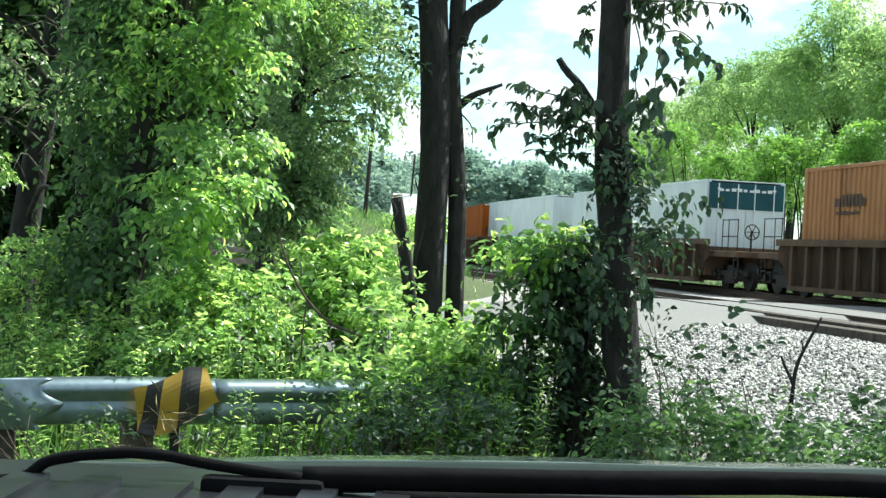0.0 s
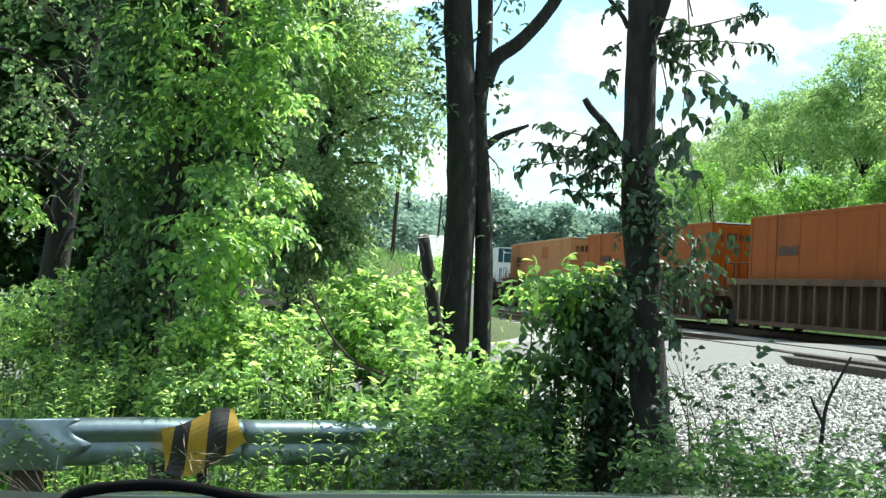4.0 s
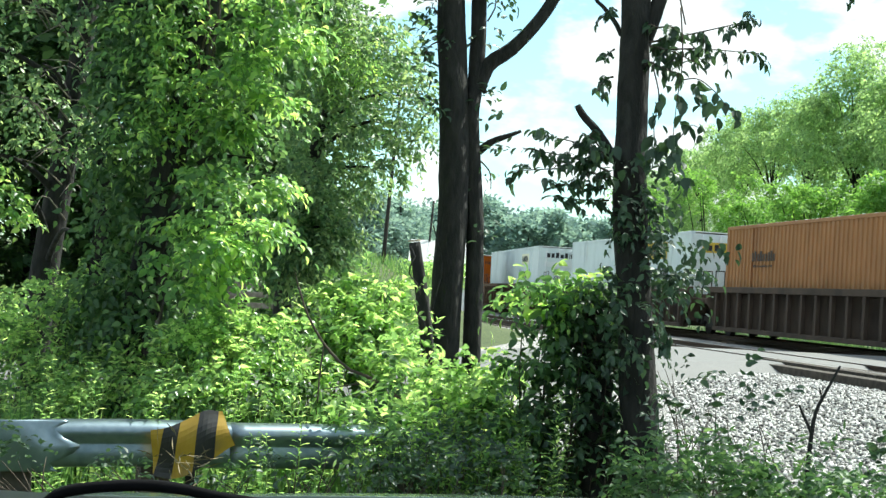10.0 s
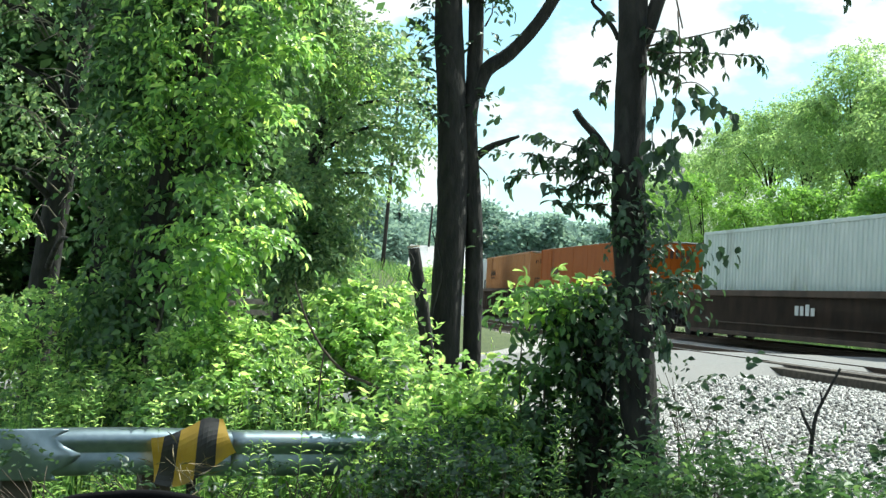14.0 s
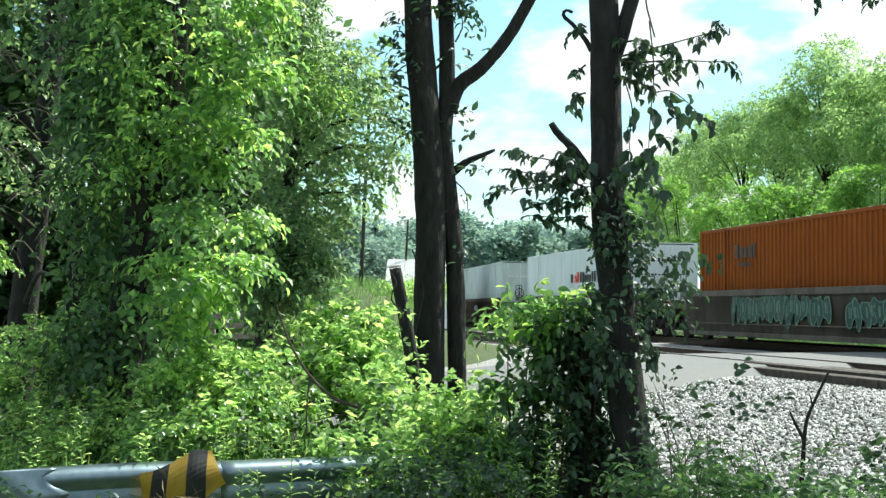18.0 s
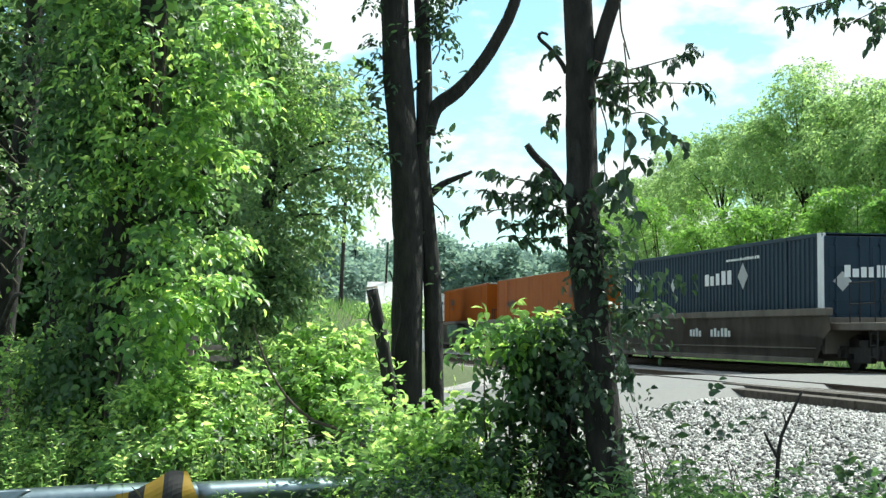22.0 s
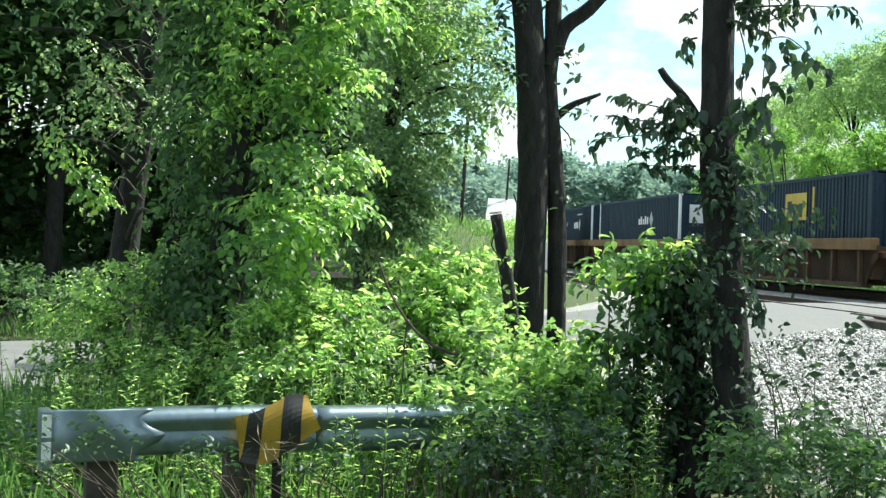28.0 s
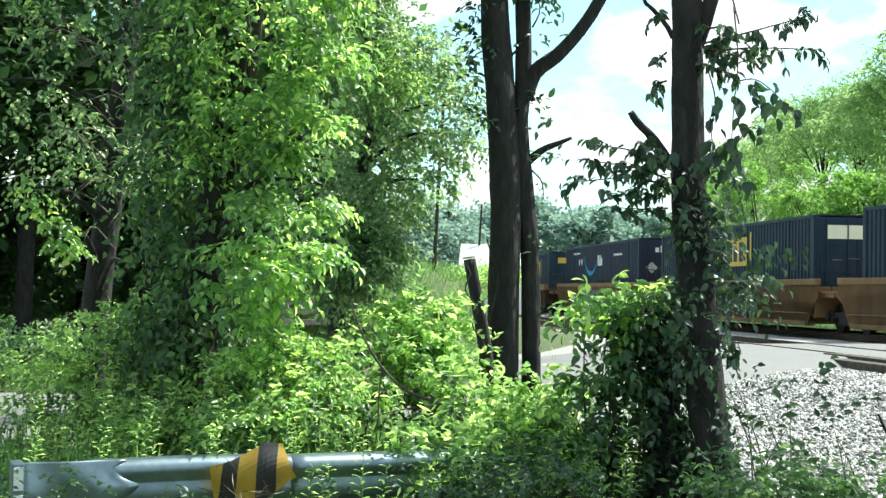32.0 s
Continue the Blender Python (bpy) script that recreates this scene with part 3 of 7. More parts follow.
def bars(parent, x0, z0, w, h, n, y, seed, col, axis="side"):
    """A line of writing too small to read, as upright bars, each a letter of its own."""
    r = random.Random(seed)
    step = w / n
    if col not in LETTER_ME:
        bm = bmesh.new()
        box(bm, (-1, 0, 0), (0, 1, 1))
        me = bpy.data.meshes.new("letter")
        bm.to_mesh(me)
        bm.free()
        me.materials.append(PAINT[col])
        LETTER_ME[col] = me
    for k in range(n):
        hh = h * r.choice((0.7, 0.85, 1.0, 1.0))
        wd = step * r.uniform(0.55, 0.82)
        ob = new("letter", LETTER_ME[col])
        ob.parent = parent
        if axis == "side":
            ob.matrix_basis = Matrix.Translation((x0 - k * step, y, z0)) @ Matrix.Diagonal((wd, 0.006, hh, 1))
        else:
            ob.matrix_basis = Matrix.Translation((-L_BOX / 2 - 0.045, x0 - k * step - wd, z0)) @ Matrix.Diagonal((0.008, wd, hh, 1))


def container(key, ribbed, marks, label, white_posts=False, end_key=None):
    """A 53-foot box; its parts: walls, roof, posts, doors with lock rods, marks."""
    c = base("shipping_container", 0, 0, 0, label, "container", "containers on the train")
    mat, h = PAINT[key], L_BOX / 2
    z0, z1 = Z_BOX, Z_BOX + H_BOX
    for side in (1, -1):
        bm = bmesh.new()
        if ribbed:
            rows, x = [], -h + 0.2
            step = (L_BOX - 0.4) / 58
            for k in range(59):
                for dx, dy in ((0, 0), (0.34, 0), (0.45, -0.035), (0.89, -0.035)):
                    xx = x + (k + dx) * step
                    if xx <= h - 0.2 + 1e-6:
                        rows.append((xx, W_BOX - 0.012 + dy))
            lo = [bm.verts.new((a, b * side, z0 + 0.16)) for a, b in rows]
            hi = [bm.verts.new((a, b * side, z1 - 0.1)) for a, b in rows]
            for k in range(len(rows) - 1):
                bm.faces.new((lo[k], lo[k + 1], hi[k + 1], hi[k]))
            bmesh.ops.recalc_face_normals(bm, faces=bm.faces)
            if bm.faces[:][0].normal.y * side < 0:
                bmesh.ops.reverse_faces(bm, faces=bm.faces[:])
        else:
            # plate panels that lap a little at each seam, as one sheet
            rows = []
            w = (L_BOX - 0.4) / 13
            for k in range(13):
                y = W_BOX - 0.012 - 0.004 * (k % 2)
                rows += [(-h + 0.2 + k * w + 0.012, y), (-h + 0.2 + (k + 1) * w - 0.012, y), (-h + 0.2 + (k + 1) * w, y - 0.012)]
            lo = [bm.verts.new((q[0], q[1] * side, z0 + 0.16)) for q in rows]
            hi = [bm.verts.new((q[0], q[1] * side, z1 - 0.1)) for q in rows]
            for k in range(len(rows) - 1):
                bm.faces.new((lo[k], lo[k + 1], hi[k + 1], hi[k]))
            bmesh.ops.recalc_face_normals(bm, faces=bm.faces)
            if bm.faces[:][0].normal.y * side < 0:
                bmesh.ops.reverse_faces(bm, faces=bm.faces[:])
        part("side_wall", bm, mat, c)
        bm = bmesh.new()
        box(bm, (-h, min(W_BOX * side, (W_BOX - 0.07) * side), z1 - 0.1), (h, max(W_BOX * side, (W_BOX - 0.07) * side), z1), 0.012)
        part("top_rail", bm, PAINT["white_box"] if key.startswith("white") else mat, c)
        bm = bmesh.new()
        box(bm, (-h, min(W_BOX * side, (W_BOX - 0.1) * side), z0), (h, max(W_BOX * side, (W_BOX - 0.1) * side), z0 + 0.16), 0.01)
        part("bottom_rail", bm, mat, c)
        for x in (-h, -6.05, 6.05, h):
            bm = bmesh.new()
            wd = 0.2 if abs(x) > 7 else 0.12
            a = x if x < 0 else x - wd
            box(bm, (a, min((W_BOX + 0.004) * side, (W_BOX - 0.13) * side), z0), (a + wd, max((W_BOX + 0.004) * side, (W_BOX - 0.13) * side), z1 - 0.004), 0.01)
            for zz in (z0 + 0.02, z1 - 0.13):
                box(bm, (a + 0.02, min((W_BOX + 0.012) * side, (W_BOX - 0.02) * side), zz), (a + wd - 0.02, max((W_BOX + 0.012) * side, (W_BOX - 0.02) * side), zz + 0.11))
            part("corner_post", bm, PAINT["white_mark"] if white_posts and abs(x) > 7 else mat, c)
    bm = bmesh.new()
    box(bm, (-h + 0.02, -W_BOX + 0.03, z1 - 0.03), (h - 0.02, W_BOX - 0.03, z1 + 0.004))
    for k in range(22):
        box(bm, (-h + 0.5 + k * 0.7, -W_BOX + 0.09, z1), (-h + 0.62 + k * 0.7, W_BOX - 0.09, z1 + 0.022))
    part("roof", bm, WHITE if key in ("white_box", "orange", "tan") else mat, c, "pale sheet roof")
    bm = bmesh.new()
    box(bm, (h - 0.06, -W_BOX + 0.02, z0), (h - 0.01, W_BOX - 0.02, z1 - 0.02))
    part("front_wall", bm, mat, c)
    bm = bmesh.new()
    box(bm, (-h + 0.05, -W_BOX + 0.05, z0 + 0.02), (h - 0.05, W_BOX - 0.05, z0 + 0.14))
    part("floor_frame", bm, mat, c)
    em = PAINT[end_key] if end_key else mat
    for s in (1, -1):
        bm = bmesh.new()
        box(bm, (-h - 0.02, min(0.006 * s, (W_BOX - 0.08) * s), z0 + 0.1), (-h + 0.03, max(0.006 * s, (W_BOX - 0.08) * s), z1 - 0.08), 0.008)
        for k in range(3):
            zz = z0 + 0.35 + k * 0.85
            box(bm, (-h - 0.034, min(0.06 * s, 1.1 * s), zz), (-h - 0.018, max(0.06 * s, 1.1 * s), zz + 0.5), 0.006)
        door = part("door", bm, em, c)
        for yy in (0.28, 0.92):
            bm = bmesh.new()
            cyl(bm, 0.02, H_BOX - 0.2, Matrix.Translation((-h - 0.05, yy * s, (z0 + z1) / 2)), 8)
            for zz in (z0 + 0.9, z0 + 1.2, z1 - 0.3):
                box(bm, (-h - 0.075, yy * s - 0.05, zz), (-h - 0.03, yy * s + 0.05, zz + 0.06))
            part("lock_rod", bm, PAINT["white_mark"] if key in ("white_box", "grey_box") else em, door)
    for k, mk in enumerate(marks):
        kind, x, z, w, hh, col, n = mk
        bm = bmesh.new()
        if kind == "panel":
            box(bm, (h - x - w, W_BOX, z), (h - x, W_BOX + 0.008, z + hh))
        elif kind == "bars":
            bm.free()
            bars(c, h - x, z, w, hh, n, W_BOX + 0.008, k + int(x * 10), col)
            continue
        elif kind == "end":
            bm.free()
            bars(c, x, z, w, hh, n, 0, k, col, "end")
            continue
        elif kind == "end_panel":
            box(bm, (-h - 0.044, x - w, z), (-h - 0.036, x, z + hh))
        elif kind in ("diamond", "end_diamond"):
            q = [(0, -1), (1, 0), (0, 1), (-1, 0)]
            if kind == "diamond":
                ring = [bm.verts.new((h - x + a * w / 2, W_BOX + 0.008, z + b * w / 2)) for a, b in q]
            else:
                ring = [bm.verts.new((-h - 0.045, x + a * w / 2, z + b * w / 2)) for a, b in q]
            f = bm.faces.new(ring)
            bmesh.ops.solidify(bm, geom=[f], thickness=0.004)
        elif kind == "arc":
            prev = None
            for i in range(19):
                t = i / 18
                a = radians(205 + 130 * t)
                wd = hh * (0.25 + 0.75 * math.sin(math.pi * min(t * 1.15, 1)))
                cx, cz = h - x - w / 2 - math.cos(a) * w / 2, z + w * 0.42 + math.sin(a) * w * 0.42
                pr = (bm.verts.new((cx, W_BOX + 0.01, cz - wd / 2)), bm.verts.new((cx, W_BOX + 0.01, cz + wd / 2)))
                if prev:
                    bm.faces.new((prev[0], pr[0], pr[1], prev[1]))
                prev = pr
            bmesh.ops.solidify(bm, geom=bm.faces[:], thickness=0.004)
        elif kind == "word":
            cu = bpy.data.curves.new("lettering", "FONT")
            cu.body, cu.size, cu.extrude, cu.offset = col[1], hh, 0.003, 0.012
            tmp = new("lettering", cu)
            me = bpy.data.meshes.new_from_object(tmp.evaluated_get(bpy.context.evaluated_depsgraph_get()))
            bpy.data.objects.remove(tmp)
            me.materials.clear()
            me.materials.append(PAINT[col[0]])
            bm.free()
            ob = new("lettering", me)
            ob.parent = c
            width = max(v.co.x for v in me.vertices)
            ob.matrix_basis = Matrix.Translation((h - x, W_BOX + 0.008, z)) @ Matrix.Rotation(math.pi, 4, "Z") @ Matrix.Rotation(radians(90), 4, "X") @ Matrix.Diagonal((w / width, 1, 1, 1))
            continue
        part("marking", bm, PAINT[col], c)
    return c


def truck(parent, x):
    """A two-axle bogie: side frames, bolster, springs, four wheels."""
    bm = bmesh.new()
    for s in (1, -1):
        y = 1.0 * s
        box(bm, (x - 1.25, y - 0.07, 0.42), (x + 1.25, y + 0.07, 0.58), 0.03)
        box(bm, (x - 0.45, y - 0.07, 0.2), (x + 0.45, y + 0.07, 0.46), 0.04)
        for e in (-0.9, 0.9):
            box(bm, (x + e - 0.2, y - 0.1, 0.3), (x + e + 0.2, y + 0.12, 0.62), 0.05)
            cyl(bm, 0.1, 0.12, Matrix.Translation((x + e, y + 0.16 * s, 0.44)) @ Matrix.Rotation(radians(90), 4, "X"), 12)
        for e in (-0.2, 0, 0.2):
            cyl(bm, 0.07, 0.24, Matrix.Translation((x + e, y, 0.36)), 10)
    box(bm, (x - 0.22, -1.05, 0.45), (x + 0.22, 1.05, 0.75), 0.03)
    t = part("truck", bm, DARK_STEEL, parent, "dark steel two-axle bogie")
    for e in (-0.9, 0.9):
        for s in (1, -1):
            bm = bmesh.new()
            m = Matrix.Translation((x + e, 0.755 * s, 0.42)) @ Matrix.Rotation(radians(90), 4, "X")
            cyl(bm, 0.42, 0.13, m, 28)
            cyl(bm, 0.455, 0.035, m @ Matrix.Translation((0, 0, 0.06 * s)), 28)
            cyl(bm, 0.12, 0.22, m, 14)
            cyl(bm, 0.07, 0.7, m @ Matrix.Translation((0, 0, 0.38 * s)), 10)
            part("wheel", bm, DARK_STEEL, t)
    return t


RIB_ME = {}


def well_car(style, key, lead_coupled, trail_coupled, label, marks=()):
    """One well of a container car, with its platforms and bogies."""
    c = base("well_car", 0, 0, 0, label, "railway wagon", "wagons of the train")
    mat = PAINT[key]
    top = 1.5
    for s in (1, -1):
        bm = bmesh.new()
        prof = [(-9.1, 0.98), (-8.75, 0.8), (-8.3, 0.2), (8.3, 0.2), (8.75, 0.8), (9.1, 0.98), (9.1, 1.3), (8.5, top), (-8.5, top), (-9.1, 1.3)]
        y = 1.5 if style != "smooth" else 1.56
        ring = [bm.verts.new((a, y * s, b)) for a, b in prof]
        f = bm.faces.new(ring)
        bmesh.ops.solidify(bm, geom=[f], thickness=0.06)
        bmesh.ops.recalc_face_normals(bm, faces=bm.faces)
        side = part("well_side", bm, mat, c)
        bm = bmesh.new()
        ct = 0.16 if style != "chord" else 0.3
        box(bm, (-9.0, min(1.44 * s, (1.63 if style != "chord" else 1.68) * s), top - ct), (9.0, max(1.44 * s, (1.63 if style != "chord" else 1.68) * s), top + 0.02), 0.02)
        part("top_chord", bm, PAINT["well_tan"] if style == "chord" else mat, c)
        bm = bmesh.new()
        box(bm, (-8.2, min(1.3 * s, 1.6 * s), 0.17), (8.2, max(1.3 * s, 1.6 * s), 0.3), 0.02)
        part("bottom_sill", bm, mat, c)
        if style != "smooth":
            if style not in RIB_ME:
                rb = bmesh.new()
                wd = 0.075
                box(rb, (-wd, -0.05, 0.28), (wd, 0.11, top - ct + 0.01), 0.015)
                RIB_ME[style] = bpy.data.meshes.new("rib")
                rb.to_mesh(RIB_ME[style])
                rb.free()
            me = RIB_ME[style].copy()
            me.materials.append(mat)
            cnt = 18 if style == "ribbed" else 9
            for k in range(cnt):
                rib = new("rib", me)
                rib.parent = c
                rib.matrix_basis = Matrix.Translation((-8.0 + 16.0 * k / (cnt - 1), 1.5 * s, 0)) @ Matrix.Rotation(0 if s > 0 else math.pi, 4, "Z")
        else:
            for zz in (0.52,):
                bm = bmesh.new()
                box(bm, (-8.3, min(1.55 * s, 1.6 * s), zz), (8.3, max(1.55 * s, 1.6 * s), zz + 0.035), 0.008)
                part("seam_strip", bm, mat, c)
    bm = bmesh.new()
    for k in range(9):
        box(bm, (-7.9 + k * 1.94, -1.4, 0.22), (-7.6 + k * 1.94, 1.4, 0.4), 0.02)
    part("floor_frame", bm, mat, c)
    for e, coupled in ((1, lead_coupled), (-1, trail_coupled)):
        bm = bmesh.new()
        xe = 10.9 if coupled else 9.72
        box(bm, (min(8.45 * e, xe * e), -1.35, 0.98), (max(8.45 * e, xe * e), 1.35, 1.16), 0.03)
        box(bm, (min(8.4 * e, 8.6 * e), -1.45, 0.4), (max(8.4 * e, 8.6 * e), 1.45, 1.3), 0.03)
        box(bm, (min(8.6 * e, (xe - 0.1) * e), -0.35, 0.7), (max(8.6 * e, (xe - 0.1) * e), 0.35, 1.0), 0.03)
        part("platform", bm, mat, c)
        if coupled:
            bm = bmesh.new()
            box(bm, (min(10.8 * e, 11.55 * e), -0.16, 0.7), (max(10.8 * e, 11.55 * e), 0.16, 0.98), 0.04)
            box(bm, (min(11.4 * e, 11.78 * e), -0.24, 0.66), (max(11.4 * e, 11.78 * e), 0.22, 1.04), 0.06)
            part("coupler", bm, DARK_STEEL, c)
            truck(c, 9.75 * e)
            for yy in (1.25, -1.25):
                bm = bmesh.new()
                for xx in (9.5, 10.0, 10.75):
                    cyl(bm, 0.016, 1.0, Matrix.Translation((xx * e, yy, 1.62)), 8)
                for zz in (1.6, 2.1):
                    cyl(bm, 0.015, 1.27, Matrix.Translation((10.12 * e, yy, zz)) @ Matrix.Rotation(radians(90), 4, "Y"), 8)
                part("handrail", bm, DARK_STEEL, c)
            bm = bmesh.new()
            for zz in (0.35, 0.62, 0.9):
                box(bm, (min(10.5 * e, 10.86 * e), 1.22, zz), (max(10.5 * e, 10.86 * e), 1.27, zz + 0.03))
            for xx in (10.5, 10.83):
                box(bm, (min(xx * e, (xx + 0.03) * e), 1.22, 0.3), (max(xx * e, (xx + 0.03) * e), 1.26, 1.0))
            part("step_ladder", bm, DARK_STEEL, c)
            if e < 0:
                bm = bmesh.new()
                hub = Matrix.Translation((-10.6, 0.75, 1.75)) @ Matrix.Rotation(radians(90), 4, "Y")
                for k in range(16):
                    a = k * math.pi / 8
                    cyl(bm, 0.018, 0.09, hub @ Matrix.Rotation(a, 4, "Z") @ Matrix.Translation((0.22, 0, 0)) @ Matrix.Rotation(radians(90), 4, "X"), 6)
                for k in range(3):
                    cyl(bm, 0.014, 0.43, hub @ Matrix.Rotation(k * math.pi / 3, 4, "Z") @ Matrix.Rotation(radians(90), 4, "X"), 6)
                cyl(bm, 0.03, 0.7, Matrix.Translation((-10.55, 0.75, 1.45)), 8)
                part("brake_wheel", bm, DARK_STEEL, c)
        elif e < 0:
            truck(c, -9.8)
            bm = bmesh.new()
            box(bm, (-9.9, -0.3, 0.72), (-9.5, 0.3, 0.98), 0.05)
            cyl(bm, 0.3, 0.14, Matrix.Translation((-9.8, 0, 1.07)), 18)
            part("articulated_joint", bm, DARK_STEEL, c)
        if not coupled:
            bm = bmesh.new()
            for yy in (1.2, 0.9):
                cyl(bm, 0.02, 0.9, Matrix.Translation((9.2 * e, yy, 1.6)), 8)
            cyl(bm, 0.02, 0.3, Matrix.Translation((9.2 * e, 1.05, 2.04)) @ Matrix.Rotation(radians(90), 4, "X"), 8)
            part("handrail", bm, DARK_STEEL, c)
    for k, (x, z, w, hh, col, n) in enumerate(marks):
        bm = bmesh.new()
        yy = 1.6 if style != "chord" else 1.62
        if n:
            bm.free()
            bars(c, 8.075 - x, z, w, hh, n, yy + 0.003, k + 3, col)
            continue
        else:
            # sprayed tag: fat rounded letters, each a dark fill under a pale outline
            r = random.Random(k + int(x * 7))
            fill = bmesh.new()
            cnt = max(3, int(w / 0.34))
            for j in range(cnt):
                cx = 8.075 - x - (j + 0.5) * w / cnt + r.uniform(-0.05, 0.05)
                cz, rx, rz = z + hh * r.uniform(0.42, 0.58), w / cnt * r.uniform(0.5, 0.72), hh * r.uniform(0.42, 0.54)
                lean, p1, p2 = r.uniform(-0.25, 0.25), r.uniform(0, 6), r.uniform(0, 6)
                rim = []
                for i in range(22):
                    a = i * math.pi / 11
                    q = 1 + 0.16 * math.sin(2 * a + p1) + 0.12 * math.sin(3 * a + p2)
                    rim.append((rx * q * math.cos(a) + lean * rz * math.sin(a), rz * q * math.sin(a)))
                lay_y = yy + 0.004 + 0.003 * (j % 3)
                fill.faces.new([fill.verts.new((cx + u, lay_y, min(max(cz + v, 0.3), 1.44))) for u, v in rim])
                outer = [bm.verts.new((cx + u, lay_y + 0.002, min(max(cz + v, 0.3), 1.44))) for u, v in rim]
                inner = [bm.verts.new((cx + u * 0.86, lay_y + 0.002, min(max(cz + v * 0.92, 0.32), 1.42))) for u, v in rim]
                for i in range(22):
                    if r.random() < 0.93:
                        bm.faces.new((outer[i], outer[(i + 1) % 22], inner[(i + 1) % 22], inner[i]))
                for i in range(3):
                    u0 = cx + r.uniform(-0.4, 0.4) * rx
                    bm.faces.new([bm.verts.new((u0 + du, lay_y + 0.003, cz + dv)) for du, dv in ((0, -0.3 * rz), (0.03, -0.3 * rz), (0.05 + lean * 0.2, 0.45 * rz), (0.02 + lean * 0.2, 0.45 * rz))])
            tagged(part("tag_fill", fill, PAINT["graffiti_dark"], c, "dark green sprayed fill"), kind="stuff")
        part("marking", bm, PAINT[col], c, "" if n else "sprayed graffiti tag")
    return c


